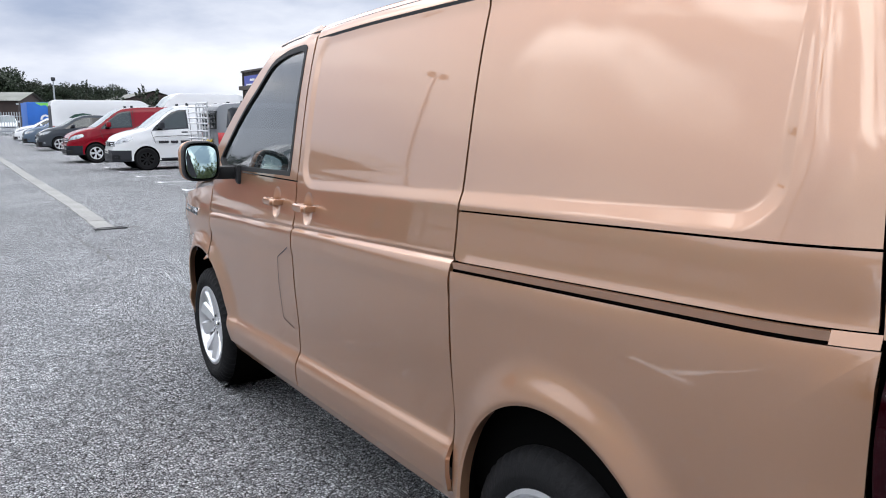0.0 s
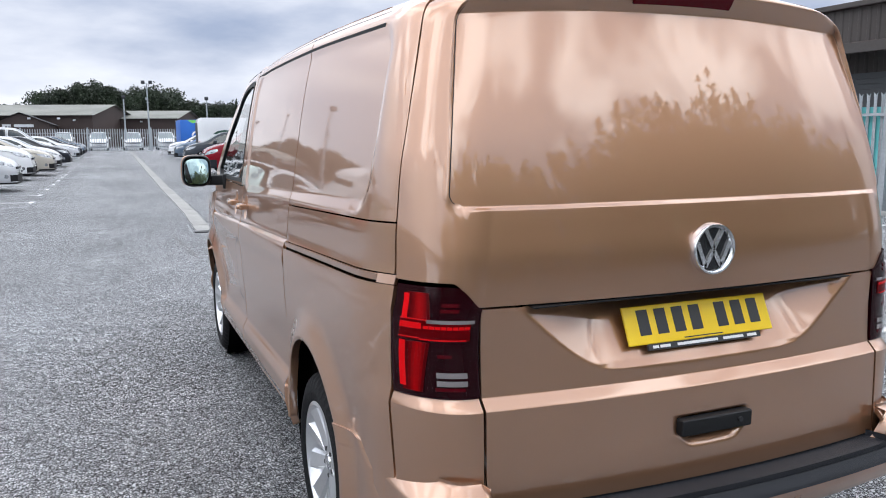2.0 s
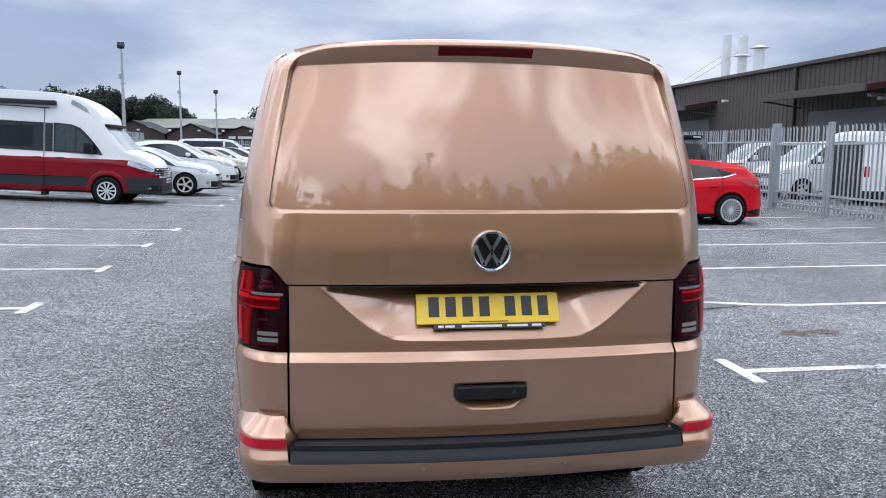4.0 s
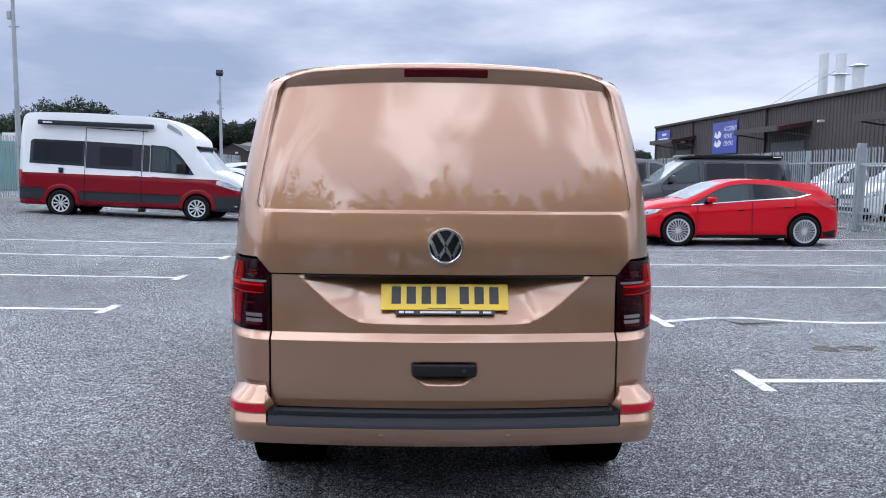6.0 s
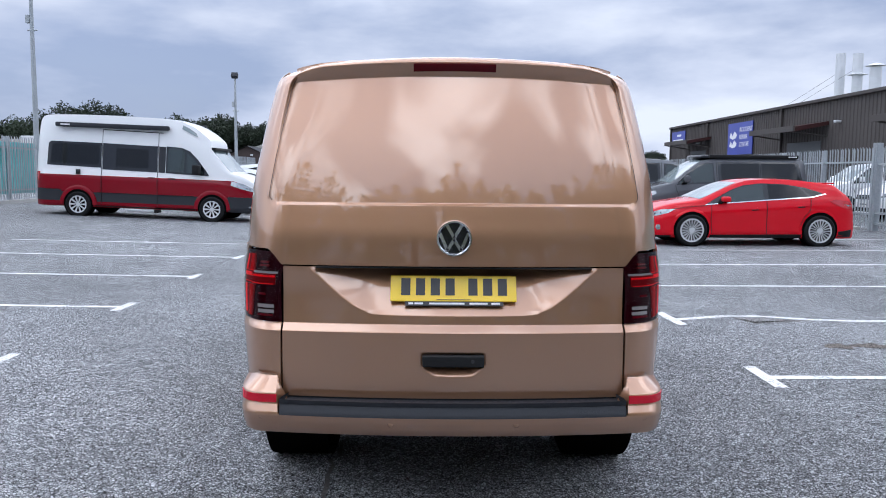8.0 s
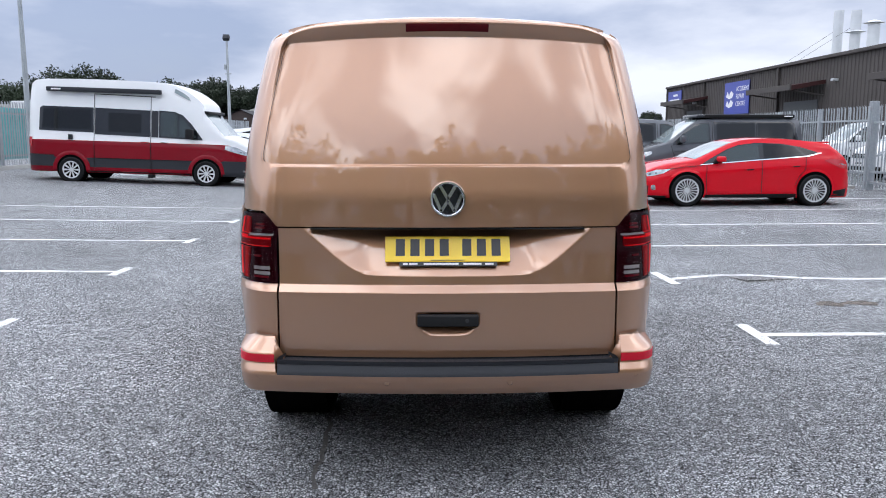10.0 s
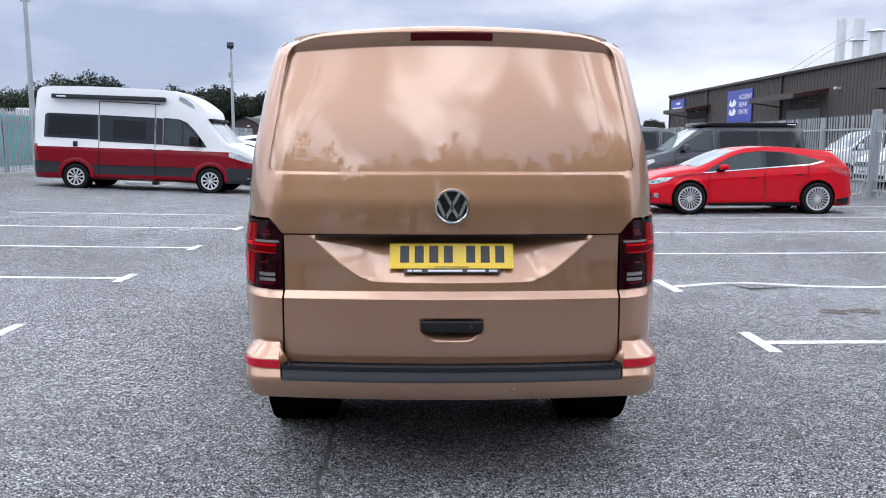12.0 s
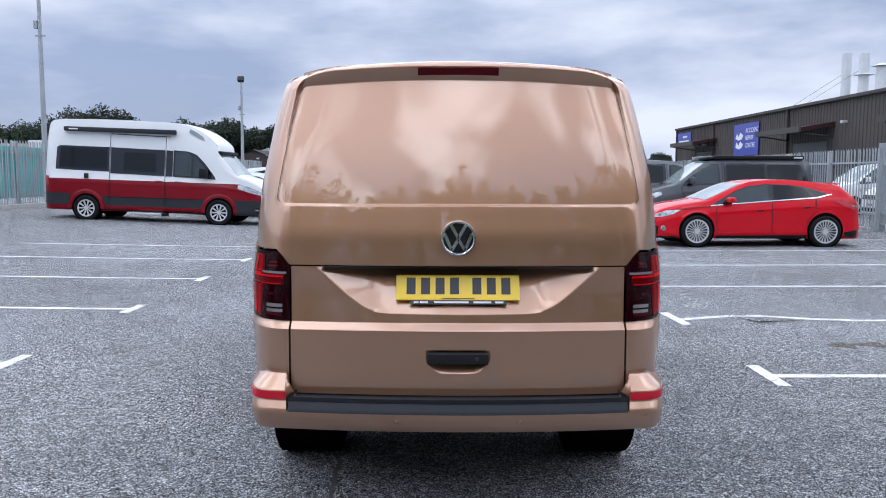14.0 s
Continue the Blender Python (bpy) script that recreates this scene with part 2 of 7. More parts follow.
# ---- building helpers ----
def finish(name, verts, faces, mat, parent=None, label="", smooth=True, sharp=None):
    """One mesh object from vertices and faces, under a thing or part."""
    me = bpy.data.meshes.new(name)
    me.from_pydata([tuple(v) for v in verts], [], faces)
    for m in mat if isinstance(mat, (list, tuple)) else [mat]:
        me.materials.append(m)
    bm = bmesh.new()
    bm.from_mesh(me)
    bmesh.ops.recalc_face_normals(bm, faces=bm.faces)
    for fc in bm.faces:
        fc.smooth = smooth
    if sharp:
        for ed in bm.edges:
            if len(ed.link_faces) == 2 and ed.calc_face_angle(0) > radians(sharp):
                ed.smooth = False
    bm.to_mesh(me)
    bm.free()
    ob = new(name, me)
    if parent:
        ob.parent = parent
    if label:
        ob["label"] = label
    return ob


def part(name, bm, mat, parent=None, label="", smooth=False, sharp=35):
    """One bmesh as one mesh object."""
    bmesh.ops.recalc_face_normals(bm, faces=bm.faces)
    me = bpy.data.meshes.new(name)
    for fc in bm.faces:
        fc.smooth = smooth
    if smooth and sharp:
        for ed in bm.edges:
            if len(ed.link_faces) == 2 and ed.calc_face_angle(0) > radians(sharp):
                ed.smooth = False
    bm.to_mesh(me)
    bm.free()
    for m in mat if isinstance(mat, (list, tuple)) else [mat]:
        me.materials.append(m)
    ob = new(name, me)
    if parent:
        ob.parent = parent
    if label:
        ob["label"] = label
    return ob


def box_bm(x0, x1, y0, y1, z0, z1, bevel=0.0, bm=None, segments=2):
    bm = bm or bmesh.new()
    made = bmesh.ops.create_cube(bm, size=1, matrix=Matrix.Translation(((x0 + x1) / 2, (y0 + y1) / 2, (z0 + z1) / 2)) @ Matrix.Diagonal((x1 - x0, y1 - y0, z1 - z0, 1)))
    if bevel:
        es = list({e for v in made["verts"] for e in v.link_edges})
        bmesh.ops.bevel(bm, geom=es, offset=bevel, segments=segments, affect="EDGES", profile=0.6)
    return bm


def cyl_bm(p0, p1, r0, r1=None, seg=16, bm=None, caps=True):
    bm = bm or bmesh.new()
    p0, p1 = Vector(p0), Vector(p1)
    d = p1 - p0
    m = Matrix.Translation((p0 + p1) / 2) @ d.to_track_quat("Z", "Y").to_matrix().to_4x4()
    bmesh.ops.create_cone(bm, cap_ends=caps, segments=seg, radius1=r0, radius2=r0 if r1 is None else r1, depth=d.length, matrix=m)
    return bm


def lathe(name, profile, seg, mat, parent=None, axis="X", label="", at=(0, 0, 0), sharp=40):
    """A profile of (radius, along) spun round the axis."""
    verts, faces = [], []
    n = len(profile)
    for k in range(seg):
        a = 2 * math.pi * k / seg
        for r, h in profile:
            c, s = r * math.cos(a), r * math.sin(a)
            p = (h, c, s) if axis == "X" else (c, h, s) if axis == "Y" else (c, s, h)
            verts.append((p[0] + at[0], p[1] + at[1], p[2] + at[2]))
    for k in range(seg):
        k2 = (k + 1) % seg
        for j in range(n - 1):
            faces.append((k * n + j, k * n + j + 1, k2 * n + j + 1, k2 * n + j))
    return finish(name, verts, faces, mat, parent, label, True, sharp)


def empty(name, label, category, group="", kind="", at=(0, 0, 0)):
    ob = new(name)
    ob.location = at
    ob.empty_display_size = 0.2
    return tagged(ob, label, category, group, kind)


def spline(xs, ys):
    """A smooth curve through the knots (monotone cubic)."""
    xs, ys = np.array(xs, float), np.array(ys, float)
    d = np.diff(ys) / np.diff(xs)
    m = np.r_[d[0], np.where(d[:-1] * d[1:] > 0, 2 * d[:-1] * d[1:] / np.where(d[:-1] + d[1:] == 0, 1, d[:-1] + d[1:]), 0), d[-1]]

    def at(x):
        x = min(max(x, xs[0]), xs[-1])
        i = min(int(np.searchsorted(xs, x, "right")) - 1, len(xs) - 2)
        h = xs[i + 1] - xs[i]
        t = (x - xs[i]) / h
        return float((1 + 2 * t) * (1 - t) ** 2 * ys[i] + t * (1 - t) ** 2 * h * m[i] + t * t * (3 - 2 * t) * ys[i + 1] + t * t * (t - 1) * h * m[i + 1])
    return at


def folded(xs, ys, r=0.003):
    """A folded line through the knots, its folds eased by r."""
    def at(x):
        return float((np.interp(x - r, xs, ys) + np.interp(x, xs, ys) + np.interp(x + r, xs, ys)) / 3)
    return at


def smoothstep(a, b, x):
    t = min(max((x - a) / (b - a), 0), 1)
    return t * t * (3 - 2 * t)


def patch(name, fn, us, vs, mat, parent, label="", depth=0.014, mirror=False, proud=0.0):
    """A panel on a curved skin: fn(u, v) gives its points; its edges turn inwards by depth. mirror: on the other side."""
    nu, nv = len(us), len(vs)
    P = np.array([[fn(u, v) for v in vs] for u in us], float)
    if mirror:
        P[..., 0] *= -1
    du, dv = np.gradient(P, axis=0), np.gradient(P, axis=1)
    N = np.cross(du, dv)
    N /= np.linalg.norm(N, axis=-1, keepdims=True) + 1e-12
    middle = np.array([0, 2.4, 1.0])
    if ((P - middle) * N).sum() < 0:
        N = -N
    P = P + N * proud
    verts = [tuple(p) for p in P.reshape(-1, 3)]
    faces = [(i * nv + j, (i + 1) * nv + j, (i + 1) * nv + j + 1, i * nv + j + 1) for i in range(nu - 1) for j in range(nv - 1)]
    rim = [(i, 0) for i in range(nu)] + [(nu - 1, j) for j in range(1, nv)] + [(i, nv - 1) for i in range(nu - 2, -1, -1)] + [(0, j) for j in range(nv - 2, 0, -1)]
    base = len(verts)
    for i, j in rim:
        verts.append(tuple(P[i, j]))
        verts.append(tuple(P[i, j] - N[i, j] * depth))
    n = len(rim)
    for k in range(n):
        k2 = (k + 1) % n
        faces.append((base + 2 * k, base + 2 * k + 1, base + 2 * k2 + 1, base + 2 * k2))
    me = bpy.data.meshes.new(name)
    me.from_pydata(verts, [], faces)
    me.materials.append(mat)
    first = np.array(me.polygons[0].normal)
    if first @ N[0, 0] < 0:
        me.flip_normals()
    me.polygons.foreach_set("use_smooth", [True] * len(faces))
    ob = new(name, me)
    ob.parent = parent
    if label:
        ob["label"] = label
    return ob


# ---- the bronze panel van ----
van = empty("panel_van", "bronze metallic panel van with blanked rear window, parked on asphalt", "van")
side_w = spline([0.22, 0.30, 0.36, 0.41, 0.445, 0.478, 0.515, 0.60, 0.70, 0.85, 0.98, 1.06, 1.12, 1.20, 1.28, 1.34, 1.50, 1.66, 1.80, 1.86, 1.885, 1.905],
                [0.89, 0.920, 0.936, 0.944, 0.945, 0.936, 0.920, 0.921, 0.928, 0.938, 0.942, 0.938, 0.926, 0.916, 0.908, 0.898, 0.874, 0.846, 0.814, 0.796, 0.782, 0.755])
rear_low = spline([0.30, 0.50, 0.56, 0.70, 0.80, 0.86, 0.90, 1.00, 1.09, 1.20, 1.30, 1.36, 1.60, 1.80, 1.88, 1.92, 1.945, 1.958, 1.964],
                  [-0.075, -0.080, -0.084, -0.081, -0.079, -0.077, -0.074, -0.070, -0.072, -0.070, -0.054, -0.042, 0.010, 0.050, 0.064, 0.070, 0.080, 0.102, 0.132])
ledge = folded([0.0, 0.830, 0.858, 3.0], [0.0, 0.0, 0.028, 0.028], 0.0015)
LEDGE_Z = (0.8275, 0.829, 0.831, 0.8565, 0.858, 0.8605)


@functools.lru_cache(maxsize=None)
def rear_y(z):
    """How far forward the rear skin lies in the middle, at a height; a sharp ledge runs across it below the lamps."""
    return rear_low(z) + ledge(z)



roof_h = spline([0.05, 0.5, 1.3, 2.0, 2.6, 3.0, 3.2], [1.958, 1.972, 1.985, 1.978, 1.955, 1.925, 1.88])
CORNER_X, CROWN = 0.235, 0.044


def corner_y(z):
    """How far the rear corner's rounding reaches along the side; tighter above the waist."""
    return 0.42 - 0.15 * smoothstep(1.15, 1.5, z)


def taper(y, z):
    """Above the waist the body narrows towards the rear."""
    return TAPER * smoothstep(1.25, 1.62, z) * (1 - smoothstep(0.2, 1.7, y))


TAPER = 0.010



def lift(y, z):
    """Heights above the waist follow the roof's long curve."""
    return z if z < 1.3 else 1.3 + (z - 1.3) * (roof_h(max(y, 0.1)) - 1.3) / 0.660


HANDLES = ((2.43, 1.168), (2.775, 1.165))
ARCHES = ((0.890, 0.420, 0.394), (3.905, 0.405, 0.405))


def sill_rise(y):
    """The shoulder over the sill climbs towards the rear."""
    return 0.062 - 0.032 * (min(max(y, 0.5), 3.6) - 1.3)


def side_at(y, z):
    """The left skin at a place along the van and a height, with flares, crease and the blanked window's recess."""
    y1 = rear_y(z) + CROWN
    low = z - sill_rise(y) * (1 - smoothstep(0.62, 0.90, z)) * smoothstep(0.30, 0.42, z)
    w = side_w(max(z, 0.60) if y < 1.357 else low) - taper(y, z)
    x = w
    cy = corner_y(z)
    if y < y1 + cy:
        k = min((y1 + cy - y) / cy, 1)
        x = w - CORNER_X + CORNER_X * math.sqrt(max(0, 1 - k ** 2.2))
    for yc, zc, r in ARCHES:
        d = math.hypot(y - yc, z - zc) - r
        if d < 0.16 and z > 0.30:
            x += 0.037 * (1 - smoothstep(-0.015, 0.128, d)) * (1.0 if yc < 2 else smoothstep(0.33, 0.60, z))
            x -= 0.006 * (1 - smoothstep(0.0, 0.012, d))
    if y > 3.9:
        x -= 0.20 * ((y - 3.9) / 0.95) ** 2.4
    # Crease in line with the door rail.
    zr = 1.119 - 0.039 * (y - 1.358)
    if y > 1.35:
        x -= 0.008 * (1 - smoothstep(0.0, 0.011, abs(z - zr)))
    x += 0.007 * smoothstep(0.075, 0.018, abs(z - zr + 0.050))
    # Hollows behind the door handles.
    for yc, zc in HANDLES:
        q = abs((y - yc) / 0.046) ** 2.4 + abs((z - zc + 0.004) / 0.066) ** 2.4
        if q < 1:
            x -= 0.020 * (1 - q)
    # Recess of the blanked side window.
    inside = rounded(y, z, 0.338, 2.520, 1.314 - 0.034 * (y - 0.37), 1.850, 0.110)
    x -= 0.008 * flange(inside)
    return (-x, y, lift(y, z))


flange = folded([-1.0, 0.0, 0.034, 1.0], [0.0, 0.0, 1.0, 1.0], 0.004)


def rounded(u, v, u0, u1, v0, v1, r):
    """How far a place lies inside a rounded rectangle (negative: outside)."""
    du, dv = abs(u - (u0 + u1) / 2) - (u1 - u0) / 2 + r, abs(v - (v0 + v1) / 2) - (v1 - v0) / 2 + r
    return r - math.hypot(max(du, 0), max(dv, 0)) - min(max(du, dv), 0)


def droop(x):
    """How far the roof's edge falls from the middle to the sides."""
    return 0.045 * (min(abs(x), 0.78) / 0.667) ** 2.2


def around(q, z):
    """The skin from the middle of the rear (q = 0) round the left corner (1 to 2)."""
    w = side_w(z) - taper(0.2, z)
    yr = rear_y(z + droop(min(q, 1.4) * (w - CORNER_X)) * smoothstep(1.5, 1.86, z))
    if q <= 1:
        x = q * (w - CORNER_X)
        y = yr + CROWN * (x / 0.70) ** 2
    else:
        th = (q - 1) * math.pi / 2
        y0 = yr + CROWN * ((w - CORNER_X) / 0.70) ** 2
        x = w - CORNER_X + CORNER_X * math.sin(th) ** 0.92
        y = y0 + corner_y(z) * (1 - math.cos(th) ** 0.95)
    return x, y


@functools.lru_cache(maxsize=None)
def q_of_y(z, y):
    lo, hi = 1.0, 2.0
    for _ in range(22):
        mid = (lo + hi) / 2
        if around(mid, z)[1] < y:
            lo = mid
        else:
            hi = mid
    return lo


@functools.lru_cache(maxsize=None)
def q_of_x(z, x):
    lo, hi = 0.0, 2.0
    for _ in range(22):
        mid = (lo + hi) / 2
        if around(mid, z)[0] < x:
            lo = mid
        else:
            hi = mid
    return lo


seam_y = spline([0.3, 1.0, 1.158, 1.32, 1.487, 1.653, 1.765, 1.86, 1.96], [0.151, 0.154, 0.161, 0.173, 0.189, 0.212, 0.232, 0.252, 0.275])


def fine(a, b, n, *extra, near=0.012):
    """Even steps with closer ones round some places."""
    s = set(np.linspace(a, b, n).round(5).tolist())
    for e in extra:
        for d in (-near, -near / 2, 0, near / 2, near):
            if a < e + d < b:
                s.add(round(e + d, 5))
    return sorted(s)


BLANK_Z = 1.344


def blank_inside(x, zz):
    """How far a place lies inside the rear door's window blank: tight corners at its foot, wide ones above."""
    half = 0.781 - 0.080 * max(0, (zz - 1.36) / 0.5) ** 1.1
    return rounded(x, zz, -half, half, BLANK_Z, 1.938, 0.045 if zz < 1.64 else 0.085)


def tailgate_at(u, z, upper):
    """Rear door skin; u runs from -1 to 1 across it."""
    edge = q_of_y(z, seam_y(z) - 0.004) if upper else q_of_x(z, 0.702)
    q = abs(u) * edge
    x, y = around(q, z)
    if upper:
        # Recessed blank where other versions have glass.
        zz = z + droop(x) * 0.55 * smoothstep(1.5, 1.86, z)
        inside = blank_inside(x, zz)
        rise = max(0.0, (zz - BLANK_Z) / 0.54)
        if q > 1 and inside > 0:
            # The blank stays flatter than the rounded corner round it.
            w = side_w(z) - taper(0.2, z) - CORNER_X
            level = rear_y(z + droop(min(q, 1.4) * w) * smoothstep(1.5, 1.86, z)) + CROWN * (x / 0.70) ** 2
            y -= 0.75 * (y - level) * min(1.0, inside / 0.009)
        y += (0.010 + 0.038 * min(rise, 1.0) ** 2) * min(1.0, max(0.0, inside / 0.009)) * min(1.0, max(0.0, (1.937 - zz) / 0.055))
    else:
        # Scoop behind the number plate, deep at its upper lip and flush at its foot.
        half = 0.375 + 0.215 * max(0, min(1, (z - 0.915) / 0.175)) ** 0.85
        a, b = (half - x) * 0.68, z - 0.900
        inside = (a + b - math.sqrt((a - b) ** 2 + 0.03 ** 2)) / 2 + 0.006
        y += 0.62 * max(0.0, inside)
        # Hollow under the handle.
        if z < 0.745:
            a, b = (0.086 + 0.043 * max(0, min(1, (z - 0.656) / 0.045)) - x) * 0.75, z - 0.654
            hollow = (a + b - math.sqrt((a - b) ** 2 + 0.012 ** 2)) / 2 + 0.003
            y += min(0.034, 0.85 * max(0.0, hollow))
    return (math.copysign(x, u) * -1 if u else 0.0, y, z)


TOP_SEAM = 1.094
UPPER_Z = fine(TOP_SEAM + 0.004, 1.962, 56, 1.336, 1.344, 1.352, 1.36, 1.37, 1.38, 1.39, 1.86, 1.875, 1.89, 1.91, 1.93, 1.95, near=0.007)
half_u = sorted(set(np.linspace(0, 0.60, 26).round(4)) | set(np.linspace(0.60, 0.94, 76).round(4)) | set(np.linspace(0.94, 1, 8).round(4)))
upper_u = [-v for v in reversed(half_u[1:])] + half_u


def tailgate_upper(u, z):
    # The corner below the seam's kink belongs to the lamp.
    return tailgate_at(u, z, True)


lamp_top = 1.158


def tailgate_low_edge(u):
    """Foot of the upper rear door: over the lamps it rises in a slant."""
    e = abs(u)
    x = around(e * q_of_y(1.1, 0.148), 1.1)[0]
    return TOP_SEAM + 0.004 + (lamp_top - TOP_SEAM) * smoothstep(0.703, 0.778, x)


def upper_top(u):
    return 1.962 - droop(around(abs(u) * q_of_y(1.90, 0.160), 1.90)[0])


tailgate = empty("tailgate", "", "")
tailgate.parent = van
vs01 = sorted({(z - UPPER_Z[0]) / (UPPER_Z[-1] - UPPER_Z[0]) for z in UPPER_Z})
patch("upper_panel", lambda u, v: tailgate_upper(u, tailgate_low_edge(u) + v * (upper_top(u) - tailgate_low_edge(u))), upper_u, vs01, BRONZE, tailgate, "bronze upper panel with recessed window blank")
lower_us = sorted({-v for v in fine(0, 1, 130)} | set(fine(0, 1, 130)))
patch("lower_panel", lambda u, z: tailgate_at(u, z, False), lower_us, sorted(set(fine(0.560, TOP_SEAM - 0.002, 100, 0.905, 0.69, near=0.008)) | set(LEDGE_Z)), BRONZE, tailgate, "bronze lower panel with scooped plate recess")

# Dark underside over the number plate.
part("scoop_lip", box_bm(-0.565, 0.565, -0.034, 0.075, 1.089, 1.0935, 0.0015), BLACK_PLASTIC, tailgate, "black strip over the number plate")


def blank_shade_line(sign):
    """Thin dark strip painting the shadow gap of the window blank, from its foot up one side and round the upper
    corner.
    """
    mid, n = [], 60
    for k in range(n):
        z = 1.362 + (1.872 - 1.362) * k / (n - 1)
        lo, hi = 0.30, 1.0
        for _ in range(20):
            c = (lo + hi) / 2
            x = around(c * q_of_y(z, seam_y(z) - 0.004), z)[0]
            zz = z + droop(x) * 0.55 * smoothstep(1.5, 1.86, z)
            if blank_inside(x, zz) > 0.012:
                lo = c
            else:
                hi = c
        mid.append((lo, z))
    verts, faces = [], []
    for u, z in mid:
        for d in (-0.0025, 0.0025):
            p = tailgate_at(u + d, z, True)
            verts.append((sign * abs(p[0]), p[1] - 0.005, p[2]))
    faces = [(2 * k, 2 * k + 1, 2 * k + 3, 2 * k + 2) for k in range(n - 1)]
    finish("blank_edge_line", verts, faces, SEAL_AND_GAP, tailgate, "thin dark strip painting the shadow gap round the window blank", True)


# Dark strips stand for the shadow gap on both sides.
for sx in (-1, 1):
    blank_shade_line(sx)

# Lamp in the lip of the rear door.
patch("high_brake_lamp", lambda x, z: (x, tailgate_at(-x / 0.80 * 1.0, z - droop(x), True)[1] - 0.010, z - droop(x)), np.linspace(-0.172, 0.172, 14), np.linspace(1.900, 1.928, 5), LENS_DIM, van, "dark red high brake lamp")

# Side panels, left and right.
YQ = (0.156, 1.352)
for mirror in (False, True):
    def skin(name, fn, us, vs, mat=BRONZE, label="", depth=0.014, proud=0.0):
        return patch(name, fn, us, vs, mat, van, label, depth, mirror, proud)

    def seam_low(y):
        return 1.260 + 0.039 * (1.365 - y)

    def rail(y):
        return 1.150 - 0.046 * (y - 0.229)

    def from_seam(y, z):
        """Shears a panel so that its rear edge follows the rear door's leaning seam."""
        return side_at(y + (seam_y(z) + 0.004 - YQ[0]) * (YQ[1] - y) / (YQ[1] - YQ[0]) if y < YQ[1] else y, z)

    skin("quarter_upper_panel", lambda y, v: from_seam(y, seam_low(y) + 0.0025 + v * (1.905 - seam_low(y) - 0.0025)), sorted(set(fine(*YQ, 60)) | set(np.linspace(0.31, 0.50, 60).round(4))), sorted(set(fine(0, 1, 46)) | set(np.linspace(0.0, 0.26, 60).round(4))))
    skin("quarter_strip", lambda y, v: from_seam(y, rail(y) + 0.019 + v * (seam_low(y) - 0.0025 - rail(y) - 0.019)), fine(*YQ, 34), np.linspace(0, 1, 10))

    def arch_patch(name, arch, y0, y1, z_low, top, a0, a1, steps=72):
        yc, zc, r = arch

        def fn(a, k):
            c, s = math.cos(a), math.sin(a)
            far = 9.0
            if c > 1e-6:
                far = min(far, (y1 - yc) / c)
            if c < -1e-6:
                far = min(far, (y0 - yc) / c)
            if s > 1e-6 and far < 9 and zc + far * s > top(yc + far * c) or far == 9.0 and s > 0:
                lo, hi = r, min(far, 2.0)
                for _ in range(30):
                    mid = (lo + hi) / 2
                    if zc + mid * s > top(min(max(yc + mid * c, y0), y1)):
                        hi = mid
                    else:
                        lo = mid
                far = lo
            if s < -1e-6:
                far = min(far, (z_low - zc) / s)
            d = r + (far - r) * k
            return side_at(yc + d * c, zc + d * s)
        corners = [math.atan2(top(y) - zc, y - yc) for y in (y0, y1)] + [math.atan2(z_low - zc, y - yc) % (2 * math.pi) for y in ()]
        angles = sorted(set(np.linspace(a0, a1, steps).tolist()) | {c for c in corners if a0 < c < a1})
        ks = [0, 0.008, 0.018, 0.03, 0.05, 0.075, 0.10, 0.13, 0.16, 0.19, 0.225, 0.26, 0.30, 0.36, 0.45, 0.55, 0.66, 0.78, 0.9, 1]
        return skin(name, fn, angles, ks, depth=0.03)

    arch_patch("quarter_panel", ARCHES[0], YQ[0], YQ[1], 0.40, lambda y: rail(y) - 0.011, radians(-2.6), radians(182.4))
    arch_patch("front_wing", ARCHES[1], 3.735, 4.66, 0.34, lambda y: 1.165 - 0.17 * max(0, (y - 3.735)) ** 1.3, radians(-9.1), radians(115))

    # Rail slot, its bed painted black as shade, and the end cap.
    skin("door_rail", lambda y, v: (side_at(y, rail(y))[0] + 0.016, y, rail(y) - 0.014 + v * 0.034), np.linspace(0.17, 1.352, 20), (0, 1), SHADE_BLACK, "bed of the sliding door rail, its shade put in as black", 0.002)
    skin("rail_trim", lambda y, v: (side_at(y, rail(y) + 0.010)[0] + 0.001 - 0.003 * v, y, rail(y) - 0.004 + 0.0185 * v), np.linspace(0.232, 1.350, 30), np.linspace(0, 1, 3), BRONZE, "bronze strip over the door rail", 0.006)
    skin("rail_cap", lambda y, v: side_at(y, rail(y) - 0.0085 + v * 0.025), np.linspace(0.158, 0.232, 5), np.linspace(0, 1, 4), BRONZE, "", 0.012)

    # Doors.
    def sill_top(y):
        return 0.404 - 0.018 * (y - 1.36)

    skin("sliding_door", lambda y, v: side_at(y, sill_top(y) + v * (1.905 - sill_top(y))), sorted(set(fine(1.361, 2.556, 46)) | set(np.linspace(2.36, 2.54, 50).round(4))), sorted(set(fine(0, 1, 84)) | set(np.linspace(0.42, 0.64, 90).round(4)) | set(np.linspace(0.0, 0.14, 24).round(4))), label="bronze sliding door with blanked window")

    def door_front(z):
        yc, zc, r = ARCHES[1]
        k = r * r - (z - zc) ** 2
        return min(3.725, yc - math.sqrt(k) - 0.006) if k > 0 and z < 0.80 else 3.725

    skin("sill", lambda y, v: (lambda p: (p[0] + 0.006 + 0.012 * (1 - v), p[1], p[2]))(side_at(y, sill_top(y) - 0.046 + 0.042 * v)), np.linspace(1.30, 3.46, 40), np.linspace(0, 1, 5), BRONZE, "bronze sill below the doors", 0.03)
